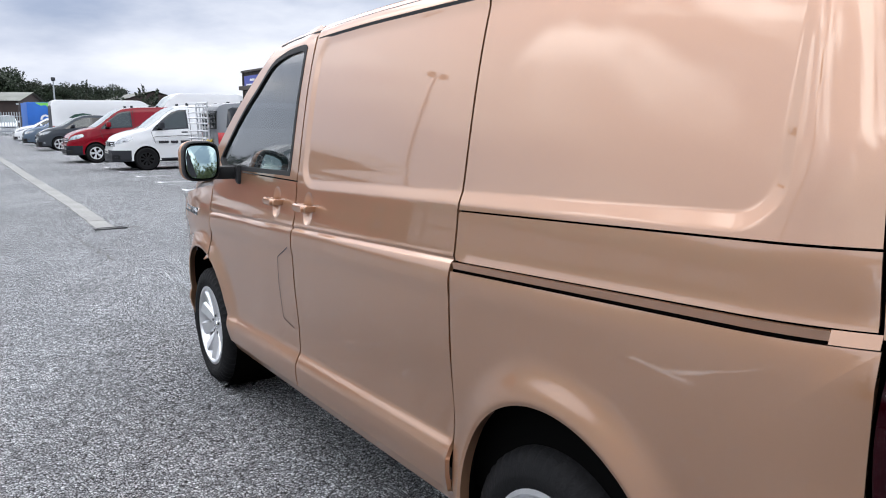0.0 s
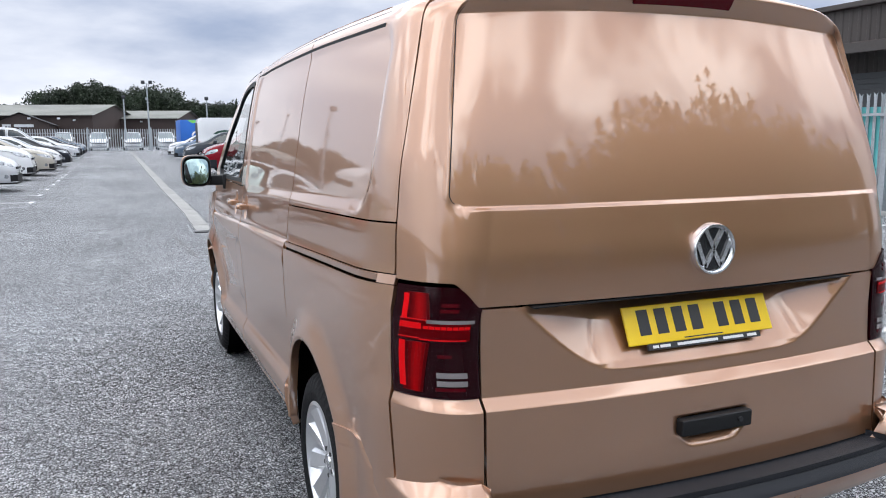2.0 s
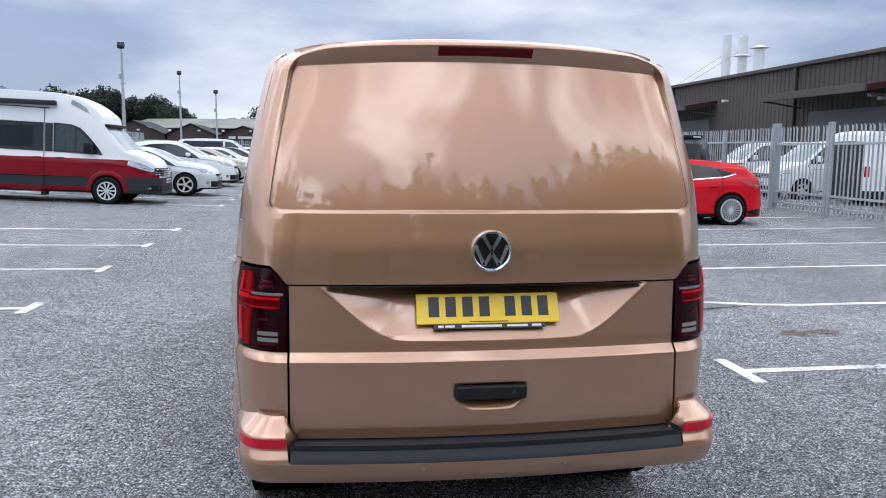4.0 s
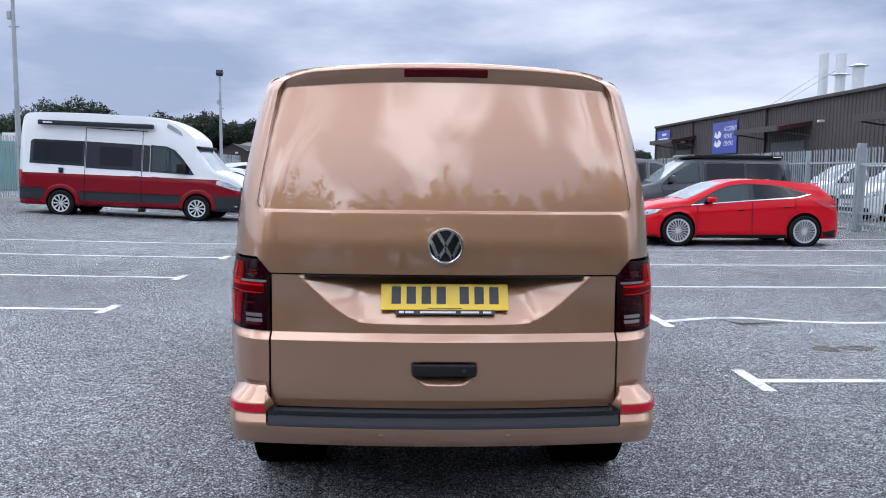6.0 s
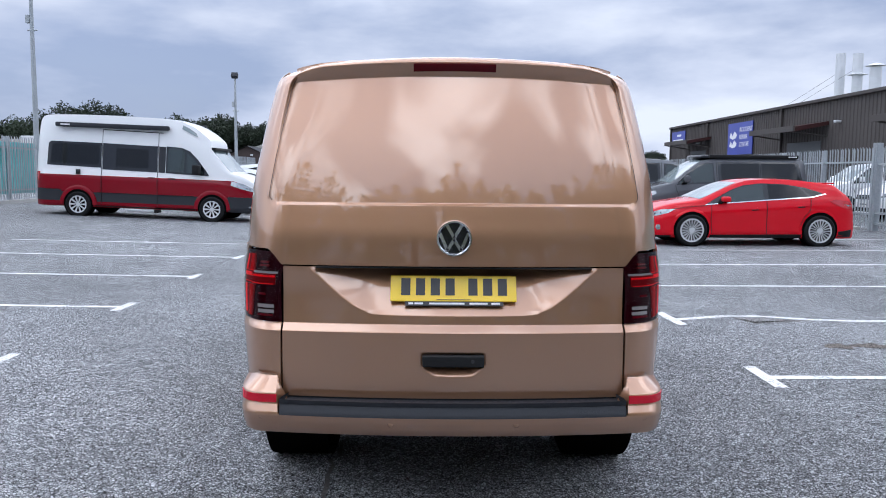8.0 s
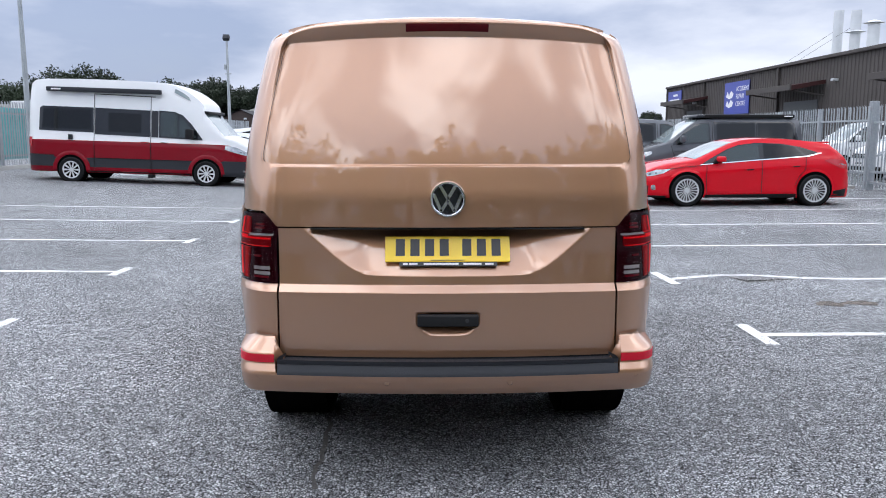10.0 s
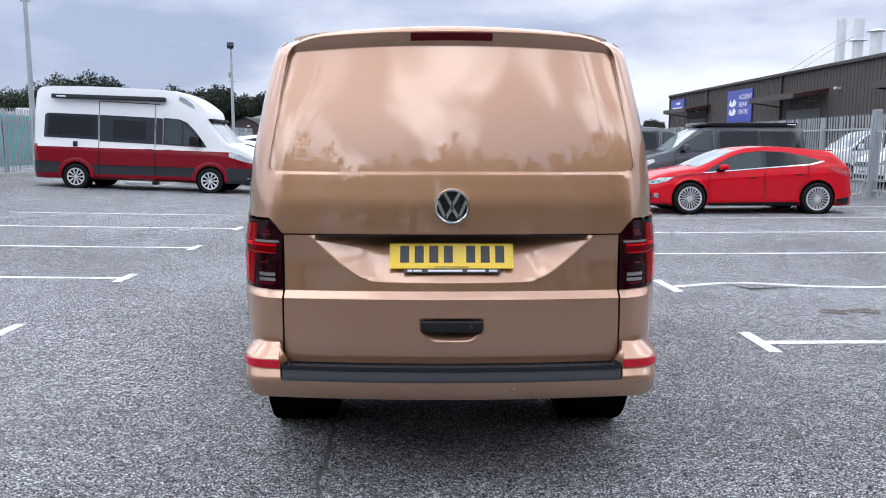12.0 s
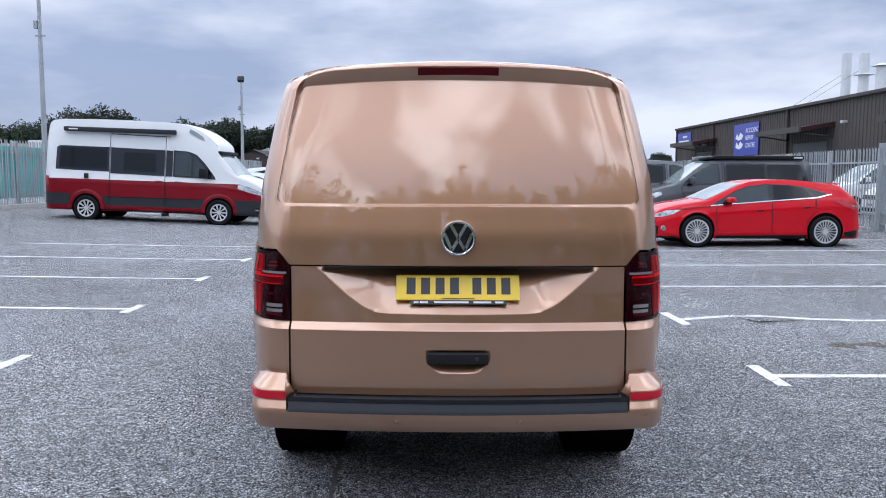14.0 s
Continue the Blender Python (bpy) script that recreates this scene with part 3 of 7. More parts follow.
    skin("front_door", lambda u, z: side_at(2.567 + u * (door_front(z) - 2.567), z + (sill_top(2.567 + u * 1.0) - 0.350) * (1.262 - z) / 0.912), fine(0, 1, 40, *[0.131 + 0.012 * k for k in range(9)], near=0.006), fine(0.350, 1.262, 60, 1.02, 1.05, *[1.08 + 0.016 * k for k in range(11)], 0.46, near=0.008), label="bronze front passenger door" if not mirror else "bronze front driver door")

    # Window frame of the front door, glass and rubber.
    outer = [(2.567, 1.268), (2.567, 1.50), (2.567, 1.72), (2.575, 1.900), (2.80, 1.903), (3.00, 1.90), (3.18, 1.84), (3.40, 1.66), (3.59, 1.49), (3.78, 1.30), (3.725, 1.268), (3.40, 1.268), (3.0, 1.268), (2.75, 1.268)]
    inner = [(2.645, 1.282), (2.64, 1.50), (2.638, 1.70), (2.645, 1.825), (2.76, 1.842), (2.93, 1.832), (3.10, 1.785), (3.32, 1.625), (3.50, 1.455), (3.63, 1.31), (3.56, 1.270), (3.30, 1.272), (3.0, 1.276), (2.78, 1.280)]

    def eased(pts):
        """Rounds the frame's top and its slanting front between the given corners."""
        out = []
        n = len(pts)
        for i in range(n):
            p0, p1, p2, p3 = pts[i - 1], pts[i], pts[(i + 1) % n], pts[(i + 2) % n]
            for t in (0, 0.25, 0.5, 0.75):
                if 3 <= i <= 8:
                    out.append(tuple(0.5 * (2 * b + (c - a) * t + (2 * a - 5 * b + 4 * c - d) * t * t + (3 * b - a - 3 * c + d) * t ** 3) for a, b, c, d in zip(p0, p1, p2, p3)))
                else:
                    out.append((p1[0] + (p2[0] - p1[0]) * t, p1[1] + (p2[1] - p1[1]) * t))
        return out

    def ring(name, a, b, mat, proud=0.0, label=""):
        verts, faces = [], []
        n = len(a)
        for off in (0, -0.02):
            for (y0, z0), (y1, z1) in zip(a, b):
                for k in (0, 0.5, 1):
                    y, z = y0 + (y1 - y0) * k, z0 + (z1 - z0) * k
                    p = side_at(y, z)
                    verts.append(((p[0] - proud - off) * (-1 if mirror else 1), p[1], p[2]))
        for o in (0, 3 * n):
            for i in range(n):
                j = (i + 1) % n
                for k in (0, 1):
                    faces.append((o + 3 * i + k, o + 3 * i + k + 1, o + 3 * j + k + 1, o + 3 * j + k))
        for i in range(n):
            j = (i + 1) % n
            for k in (0, 2):
                faces.append((3 * i + k, 3 * j + k, 3 * n + 3 * j + k, 3 * n + 3 * i + k))
        return finish(name, verts, faces, mat, van, label, True, 40)

    def shrink(pts, k):
        cy, cz = sum(p[0] for p in pts) / len(pts), sum(p[1] for p in pts) / len(pts)
        return [(cy + (y - cy) * k, cz + (z - cz) * (1 - (1 - k) * 1.5)) for y, z in pts]

    ring("door_window_frame", eased(outer), eased(inner), BRONZE)
    ring("window_rubber", eased(inner), eased(shrink(inner, 0.945)), SEAL_AND_GAP, 0.002)
    gl = shrink(inner, 0.95)
    bot = [gl[i] for i in (0, 13, 12, 11, 10, 9)]
    top = [gl[i] for i in (3, 4, 5, 6, 7, 8)]
    side_name = "door_glass"
    patch(side_name, lambda i, k: (lambda y, z: (side_at(y, z)[0] + 0.008, y, lift(y, z)))(np.interp(i, range(6), [(1 - k) * bot[j][0] + k * top[j][0] for j in range(6)]), np.interp(i, range(6), [(1 - k) * bot[j][1] + k * top[j][1] for j in range(6)])), np.linspace(0, 5, 16), np.linspace(0, 1, 8), GLASS, van, "tinted door window glass", 0.004, mirror)

    # Gutter and roof seam: dark lines below the roof.
    skin("roof_gutter", lambda y, v: (side_at(y, 1.85)[0] - 0.001 - 0.001 * v, y, lift(y, 1.840 + 0.011 * v)), np.linspace(0.46, 2.54, 40), (0, 0.5, 1), SEAL_AND_GAP, "black gutter strip", 0.004)
    skin("roof_seam", lambda y, v: (side_at(y, 1.882)[0] - 0.0008 + 0.003 * v, y, lift(y, 1.878 + 0.007 * v)), np.linspace(0.46, 3.0, 40), (0, 1), SEAL_AND_GAP, "thin black roof seam", 0.003)

    # Corner below the lamp.
    def corner_fn(k, z):
        qa, qb = q_of_x(z, 0.710), q_of_y(z, 0.146)
        x, y = around(qa + (qb - qa) * k, z)
        return (-x, y, z)
    skin("rear_corner_panel", corner_fn, np.linspace(0, 1, 18), sorted(set(fine(0.42, 0.859, 30)) | set(LEDGE_Z[:5])))

    # Rear lamp: lens and its inner lights.
    def lamp_fn(k, v, out=0.0, flat=False):
        zt = lamp_top - 0.006
        z0 = 0.862
        xk = 0.711
        # Right-hand top corner is cut off.
        qa, qb = q_of_x(1.0, xk), q_of_y(1.0, 0.150)
        q = qa + (qb - qa) * k
        x = around(q, 1.0)[0]
        ztop = 1.094 + (zt - 1.094) * smoothstep(0.705, 0.785, x)
        z = z0 + v * ((zt if flat else ztop) - z0)
        x, y = around(q, z)
        n = Vector((x - (0.94 - CORNER_X) if x > 0.70 else 0, (y - 0.39) * 0.6, 0)).normalized()
        x, y = x + n.x * out, y + n.y * out
        return (-x, y, z)

    lamp = empty("rear_lamp", "", "")
    lamp.parent = van

    def lamp_piece(name, k0, k1, v0, v1, mat, out, label="", nk=12, nv=8, slant=0.0):
        return patch(name, lambda a, v: lamp_fn(k0 + (k1 - k0) * a + slant * (v - 0.5), v0 + (v1 - v0) * v, out, 0.006 < out < 0.012), np.linspace(0, 1, nk), np.linspace(0, 1, nv), mat, lamp, label, 0.01 if out < 0.008 else 0.002, mirror)

    lamp_piece("lens", 0, 1, 0, 1, LENS_DARK, 0.005, "smoked dark red lens", 22, 16)
    lamp_piece("lamp_cover", 0.004, 0.996, 0.006, 0.994, LAMP_COVER, 0.0125, "glossy clear red cover", 22, 16)
    # Deep red chambers; stepped reds paint a glow swelling and fading from side to middle.
    for name, v0, v1, lean in (("upper_light", 0.70, 0.945, 0.075), ("lower_light", 0.05, 0.505, -0.10)):
        for k, shade in enumerate(LENS_GLOW_STEPS):
            k1 = 0.865 - 0.0335 * k
            lamp_piece(name, k1 - 0.0335, k1, v0, v1, shade, 0.0075, "strip of a red light chamber with painted glow", 4, 8, lean * (k + 1) / len(LENS_GLOW_STEPS))
    lamp_piece("upper_guide", 0.835, 0.895, 0.715, 0.930, LENS_BRIGHT, 0.0085, "bright red light guide", slant=0.02)
    lamp_piece("lower_guide", 0.830, 0.900, 0.085, 0.505, LENS_BRIGHT, 0.0085, "bright red light guide", slant=-0.01)
    for v0, k0, k1 in ((0.37, 0.30, 0.46), (0.78, 0.26, 0.47), (0.83, 0.28, 0.47), (0.07, 0.16, 0.50)):
        lamp_piece("inner_bar", k0, k1, v0, v0 + 0.030, LENS_DIM, 0.0075, "deep red inner bar", 6, 3)
    lamp_piece("cross_light", 0.10, 0.90, 0.525, 0.700, LENS_DEEP, 0.0078, "deep red cross light")
    lamp_piece("cross_guide", 0.655, 0.90, 0.625, 0.680, LENS_BRIGHT, 0.0085, "bright red light guide", 8, 4)
    lamp_piece("cross_line", 0.60, 0.90, 0.705, 0.713, LENS_BRIGHT, 0.0085, "", 8, 3)
    lamp_piece("clear_strip", 0.06, 0.60, 0.680, 0.712, LENS_CLEAR, 0.0085, "clear strip", 10, 3)
    for k in range(8):
        lamp_piece("led", 0.11 + 0.066 * k, 0.168 + 0.066 * k, 0.628, 0.655, LENS_BRIGHT, 0.0085, "", 3, 3)
    lamp_piece("lower_bar", 0.14, 0.665, 0.525, 0.537, LENS_BRIGHT, 0.0085, "", 10, 3)
    lamp_piece("side_bar", 0.665, 0.905, 0.538, 0.546, LENS_BRIGHT, 0.0085, "", 6, 3)
    for v0 in (0.115, 0.19):
        lamp_piece("reversing_light", 0.13, 0.48, v0, v0 + 0.05, LENS_CLEAR, 0.0085, "clear reversing light", 8, 3)

# Rear bumper: painted skirt, dark step, raised corners, reflectors, parking sensors.
bumper = empty("rear_bumper", "", "")
bumper.parent = van
bump_out = folded([0.36, 0.405, 0.43, 0.450, 0.480, 0.505, 0.518, 0.548, 0.590, 0.641, 0.70], [-0.09, -0.122, -0.146, -0.161, -0.177, -0.187, -0.184, -0.166, -0.164, -0.094, -0.090], 0.003)


def bumper_at(s, z, out=0.0):
    """s: 0 in the middle, 1 at the corner's start, 2 along the side, 3 at the wheel arch."""
    yo, w = bump_out(z) - out, 0.893 + out - 0.050 * min(1.0, max(0.0, (z - 0.590) / 0.05)) * (1 - smoothstep(1.5, 2.3, s)) + 0.030 * smoothstep(1.7, 2.5, s)
    b = 0.34
    x = min(s, 1.0) * 0.732
    y0 = yo + 0.050 * (x / 0.73) ** 2
    if s <= 1:
        return x, y0
    if s <= 2:
        th = (s - 1) * math.pi / 2
        x = 0.732 + (w - 0.732) * math.sin(th) ** 0.66
        return x, y0 + 0.10 * (min(x, 0.80) - 0.732) * (1 - (s - 1)) + b * (1 - max(0.0, math.cos(th)) ** 0.66)
    yc, zc, r = ARCHES[0]
    end = yc - math.sqrt(max(r * r - (z - zc) ** 2, 0.0)) - 0.003
    y = y0 + b + (s - 2) * (end - y0 - b)
    flush = smoothstep(2.0, 2.35, s)
    return w + (0.006 - side_at(y, z)[0] - w) * flush, y


ss = sorted({-v for v in np.linspace(0, 3, 52)} | set(np.linspace(0, 3, 52)))


def skirt_top(s):
    # Round the corners the bumper rises above the step.
    return 0.644 - 0.062 * smoothstep(1.7, 3.0, abs(s))


def cheek_x(z):
    """Where the bumper's raised corner ends beside the step."""
    return 0.704 + 0.018 * (z - 0.512) / 0.132


def skirt(s, v):
    z0 = 0.42 + 0.012 * smoothstep(1, 2, abs(s)) - 0.06 * smoothstep(2.3, 3, abs(s))
    z = z0 + v * (0.512 - z0)
    x, y = bumper_at(abs(s), z)
    return (math.copysign(x, -s) if s else 0.0, y, z)


ss = sorted(set(ss) | {k * e for k in (-1, 1) for e in (0.954, 0.956, 0.958, 0.96, 0.962, 0.964, 0.966, 1.0)})
patch("painted_skirt", skirt, ss, fine(0, 1, 30), BRONZE, bumper, "bronze painted bumper skirt", 0.03)
patch("step_face", lambda x, z: (x, bumper_at(abs(x) / 0.732, z)[1] - 0.004, z), np.linspace(-0.698, 0.698, 30), np.linspace(0.508, 0.547, 8), STEP_PLASTIC, bumper, "dark grey plastic bumper step", 0.02)
patch("step_tread", lambda x, k: (x * (1 - 0.035 * k), (bumper_at(abs(x) / 0.732, 0.547)[1] - 0.003) * (1 - k) + k * (-0.080 + CROWN * (x / 0.7) ** 2), 0.5475 + 0.005 * smoothstep(0, 0.25, k)), np.linspace(-0.700, 0.700, 30), np.linspace(0, 1, 9), STEP_PLASTIC, bumper, "dark grey ribbed loading step", 0.02)
for sx in (-1, 1):
    patch("reflector", lambda s, z: (lambda p: (sx * p[0], p[1] - 0.0, z))(bumper_at(s, z, 0.004)), np.linspace(0.974, 1.62, 20), np.linspace(0.553, 0.585, 4), REFLECTOR, bumper, "red bumper reflector", 0.006)
    # Raised corner and its inner cheek beside the step.
    def corner(k, v):
        z = 0.512 + v * (skirt_top(1 + k) - 0.512)
        s = cheek_x(z) / 0.732 + k * (3.0 - cheek_x(z) / 0.732)
        q = bumper_at(s, z)
        return (sx * q[0], q[1], z)

    patch("bumper_corner", corner, fine(0, 1, 44), fine(0, 1, 34), BRONZE, bumper, "bronze bumper corner", 0.02)
    patch("corner_cheek", lambda k, v: (lambda z: (sx * (cheek_x(z) - k * 0.034 * (1 - 0.8 * v)), bumper_at(cheek_x(z) / 0.732, z)[1] * (1 - k) + k * (-0.058 - 0.026 * v) + 0.001, z))(0.540 + 0.103 * v), np.linspace(0, 1, 8), np.linspace(0, 1, 10), BRONZE, bumper, "", 0.004)
    patch("corner_top", lambda s, k: (lambda p, r: (sx * (p[0] * (1 - k) + r[0] * k), p[1] * (1 - k) + r[1] * k, skirt_top(s) - 0.001 + 0.001 * k))(bumper_at(s, skirt_top(s)), (bumper_at(s, skirt_top(s))[0] - 0.03 * smoothstep(1.0, 1.6, s), bumper_at(s, skirt_top(s))[1] + 0.03 * (1 - smoothstep(1.0, 1.9, s)))), np.linspace(0.985, 3.0, 24), (0, 0.5, 1), BRONZE, bumper, "", 0.01)
    for px, pz in ((0.250, 0.480), (0.772, 0.500)):
        s = px / 0.732 if px < 0.7 else 1.13
        q = bumper_at(s, pz)
        lathe("parking_sensor", [(0.0, 0.0), (0.0095, 0.0), (0.0110, 0.001), (0.0115, 0.006)], 18, BRONZE, bumper, "Y", "", (sx * px, q[1] - 0.0016, pz))
        lathe("sensor_ring", [(0.0115, 0.0012), (0.0122, 0.0012), (0.0122, 0.005)], 18, BLACK_PLASTIC, bumper, "Y", "", (sx * px, q[1] - 0.0018, pz))

# Roof, screen, bonnet and nose.
def roof_at(x, y):
    w = -side_at(y, 1.905)[0]
    return (x * w, y, roof_h(y) + 0.004 - droop(x * w))


def roof_fn(x, k):
    y0 = around(q_of_x(1.90, abs(x) * 0.755), 1.962 - droop(x * 0.755))[1] - 0.004
    p = roof_at(x, y0 + k * (3.04 - y0))
    return (p[0], p[1], p[2] - 0.012 * (1 - smoothstep(0.0, 0.05, k)))


patch("roof", roof_fn, sorted({-v for v in fine(0, 1, 26, 0.97, 0.9)} | set(fine(0, 1, 26, 0.97, 0.9))), fine(0, 1, 44), BRONZE, van, "bronze roof")
screen_z = spline([3.0, 3.2, 3.5, 3.8, 4.02], [1.925, 1.86, 1.65, 1.40, 1.19])
patch("windscreen", lambda x, y: (x * (0.70 + 0.09 * (y - 3.0)), y + 0.10 * (1 - x * x), screen_z(y) - 0.002 - droop(x * 0.7) * max(0.0, 1.15 - (y - 3.0))), np.linspace(-1, 1, 18), np.linspace(3.03, 4.0, 16), GLASS, van, "tinted windscreen", 0.01)
bonnet_z = spline([3.95, 4.2, 4.5, 4.72], [1.20, 1.15, 1.05, 0.93])
patch("bonnet", lambda x, y: (x * (0.895 - 0.16 * ((y - 3.9) / 0.8) ** 2.2), y + 0.11 * (1 - x * x), bonnet_z(y) + 0.025 * (1 - x * x)), np.linspace(-1, 1, 20), np.linspace(3.95, 4.64, 12), BRONZE, van, "bronze bonnet", 0.02)
patch("front_bumper", lambda x, z: (x * 0.80, 4.74 - 0.16 * abs(x) ** 4 + 0.05 * math.sin((z - 0.25) * 4), z), np.linspace(-1, 1, 24), np.linspace(0.25, 0.66, 10), BRONZE, van, "bronze front bumper", 0.04)
patch("grille", lambda x, z: (x * 0.58, 4.76 - 0.06 * x * x - 0.15 * (z - 0.66), z), np.linspace(-1, 1, 12), np.linspace(0.67, 0.92, 6), GLOSS_BLACK, van, "black grille", 0.04)
for sx in (-1, 1):
    patch("headlamp", lambda u, z: (sx * (0.58 + 0.26 * u), 4.735 - 0.20 * u ** 1.6 - 0.12 * (z - 0.7), z), np.linspace(0, 1, 8), np.linspace(0.72, 0.93, 6), LENS_CLEAR, van, "clear headlamp", 0.04)
patch("side_trim", lambda y, z: (side_at(y, z)[0] - 0.003, y, z), np.linspace(4.02, 4.34, 10), np.linspace(0.986, 1.022, 3), GLOSS_BLACK, van, "black trim strip on the wing", 0.004)
patch("side_trim_badge", lambda y, z: (side_at(y, z)[0] - 0.005, y, z), np.linspace(3.955, 4.03, 5), np.linspace(0.984, 1.024, 3), CHROME, van, "chrome side badge", 0.004)

# Black core added to shade the panel gaps, floor pan, and wheel wells painted shade-black.
core = bmesh.new()
# One closed hull of stepped sections.
hull = [(0.42, 0.86, 0.10, 3.44), (0.86, 0.86, 0.10, 3.90), (1.12, 0.86, 0.10, 3.90), (1.26, 0.84, 0.14, 2.62), (1.60, 0.80, 0.22, 2.62), (1.84, 0.72, 0.26, 2.62)]
rings = []
for z, w, ya, yb in hull:
    c = 0.30
    rings.append([core.verts.new(p) for p in ((-w, yb, z), (-w, ya + c, z), (-w + 0.12, ya + 0.1, z), (-w + c, ya, z), (w - c, ya, z), (w - 0.12, ya + 0.1, z), (w, ya + c, z), (w, yb, z))])
for a, b in zip(rings, rings[1:]):
    for k in range(8):
        core.faces.new((a[k], a[(k + 1) % 8], b[(k + 1) % 8], b[k]))
core.faces.new(rings[0])
core.faces.new(rings[-1])
part("inner_shell", core, SHADE_BLACK, van, "added black shell that shades the panel gaps")
under = bmesh.new()
box_bm(-0.62, 0.62, 0.30, 4.55, 0.36, 0.46, 0.02, under)
box_bm(-0.84, 0.84, 1.42, 3.44, 0.33, 0.42, 0.02, under)
box_bm(-0.70, 0.70, -0.10, 0.34, 0.43, 0.50, 0.02, under)
cyl_bm((0.36, 0.02, 0.385), (0.36, 0.6, 0.37), 0.028, bm=under)
part("underbody", under, BLACK_PLASTIC, van, "dark underbody with exhaust")
for y, z in ((0.965, 0.33), (3.965, 0.33)):
    for sx in (-1, 1):
        lathe("wheel_well", [(0.0, 0.60 * sx), (0.432, 0.60 * sx), (0.432, 0.902 * sx)], 40, SHADE_BLACK, van, "X", "wheel well with its shade put in as black", (0, y - 0.05, 0.42))

# Seats and wheel seen dimly through the door glass.
for sx in (-0.42, 0.42):
    b = box_bm(sx - 0.24, sx + 0.24, 2.72, 2.90, 1.12, 1.60, 0.06)
    box_bm(sx - 0.13, sx + 0.13, 2.74, 2.84, 1.60, 1.80, 0.05, b)
    box_bm(sx - 0.25, sx + 0.25, 2.75, 3.3, 1.02, 1.16, 0.05, b)
    part("front_seat", b, SEAT_CLOTH, van, "dark cloth front seat")
part("dashboard", box_bm(-0.8, 0.8, 3.55, 3.95, 1.0, 1.24, 0.06), BLACK_PLASTIC, van, "dark dashboard")
part("bulkhead", box_bm(-0.78, 0.78, 2.63, 2.66, 1.12, 1.84), SEAT_CLOTH, van, "dark cab bulkhead")


# Wheels.
def wheel_thing(name, parent, radius, width, rim, spokes, twin, mat=ALLOY, cap=CHROME, steel=False):
    """A road wheel lying on the x axis, its face towards -x, with tyre, rim, spokes and cap as parts."""
    ob = new(name)
    ob.parent = parent
    h = width / 2
    prof = [(rim, -h * 0.80), (rim + 0.012, -h * 0.92), (rim + 0.04, -h), (radius - 0.05, -h), (radius - 0.02, -h * 0.90), (radius - 0.004, -h * 0.74)]
    for g in (-0.42, 0.0, 0.42):
        prof += [(radius, h * (g - 0.07)), (radius - 0.008, h * (g - 0.05)), (radius - 0.008, h * (g + 0.05)), (radius, h * (g + 0.07))]
    prof += [(radius - 0.004, h * 0.74), (radius - 0.02, h * 0.9), (radius - 0.05, h), (rim, h * 0.8)]
    prof[3:3] = [(radius - 0.075, -h * 1.01), (radius - 0.068, -h * 1.03), (radius - 0.061, -h * 1.01)]
    tyre = lathe("tyre", prof, 144, TYRE, ob, "X", "black road tyre with block tread", sharp=50)
    # Blocks of the tread: every third step lies deeper.
    for i, v in enumerate(tyre.data.vertices):
        r = math.hypot(v.co.y, v.co.z)
        k = (i // len(prof)) + (2 if v.co.x > 0 else 0)
        if r > radius - 0.026 and abs(v.co.x) > h * 0.50 and k % 3 == 0:
            v.co.y, v.co.z = v.co.y * (1 - 0.013 / r), v.co.z * (1 - 0.013 / r)
    lathe("rim", [(rim + 0.010, -h * 0.86), (rim + 0.012, -h * 0.93), (rim - 0.002, -h * 0.95), (rim - 0.012, -h * 0.88), (rim - 0.022, -h * 0.5), (rim - 0.035, h * 0.1), (rim - 0.03, h * 0.8)], 48, mat, ob, "X", "silver wheel rim")
    lathe("brake_disc", [(0.03, -h * 0.02), (rim - 0.07, -h * 0.02), (rim - 0.07, h * 0.1)], 32, DARK_ALLOY, ob, "X", "dark brake disc")
    # Flat black disc put in as the shade behind the spokes.
    lathe("drum", [(0.0, h * 0.2), (rim - 0.03, h * 0.2)], 24, SHADE_BLACK, ob, "X")
    if steel:
        lathe("steel_dish", [(0.0, -h * 0.5), (0.05, -h * 0.5), (0.06, -h * 0.35), (rim * 0.55, -h * 0.45), (rim * 0.75, -h * 0.3), (rim - 0.01, -h * 0.6)], 32, mat, ob, "X", "painted steel wheel dish")
    for k in range(spokes if not steel else 0):
        for side in ((-1, 1) if twin else (0,)):
            a = 2 * math.pi * k / spokes + math.pi / 2
            da0, da1 = side * (0.30 if twin else 0), side * twin
            verts, faces = [], []
            for j, t in enumerate((0, 0.35, 0.7, 1.0)):
                r = 0.045 + (rim - 0.055) * t
                ang = a + (da0 * (1 - t) + da1 * t)
                half = (0.022 + 0.021 * t) if twin else (0.026 + 0.02 * t)
                lean = 0.010 * side
                xf = -h * (0.60 + 0.26 * t ** 1.5)
                for dy, dx in ((-half, 0.018), (-half * 0.7, -lean * 0.5), (half * 0.7, lean * 0.5), (half, 0.018), (half * 0.8, 0.045), (-half * 0.8, 0.045)):
                    c, s = math.cos(ang), math.sin(ang)
                    verts.append((xf + dx, r * c - dy * s, r * s + dy * c))
            for j in range(3):
                for i in range(6):
                    i2 = (i + 1) % 6
                    faces.append((6 * j + i, 6 * j + i2, 6 * j + 6 + i2, 6 * j + 6 + i))
            faces += [tuple(range(6)), tuple(range(18, 24))]
            finish("spoke", verts, faces, mat, ob, "", True, 30)
    lathe("hub", [(0.0, -h * 0.62), (0.05, -h * 0.62), (0.075, -h * 0.52), (0.08, -h * 0.1)], 24, mat, ob, "X")
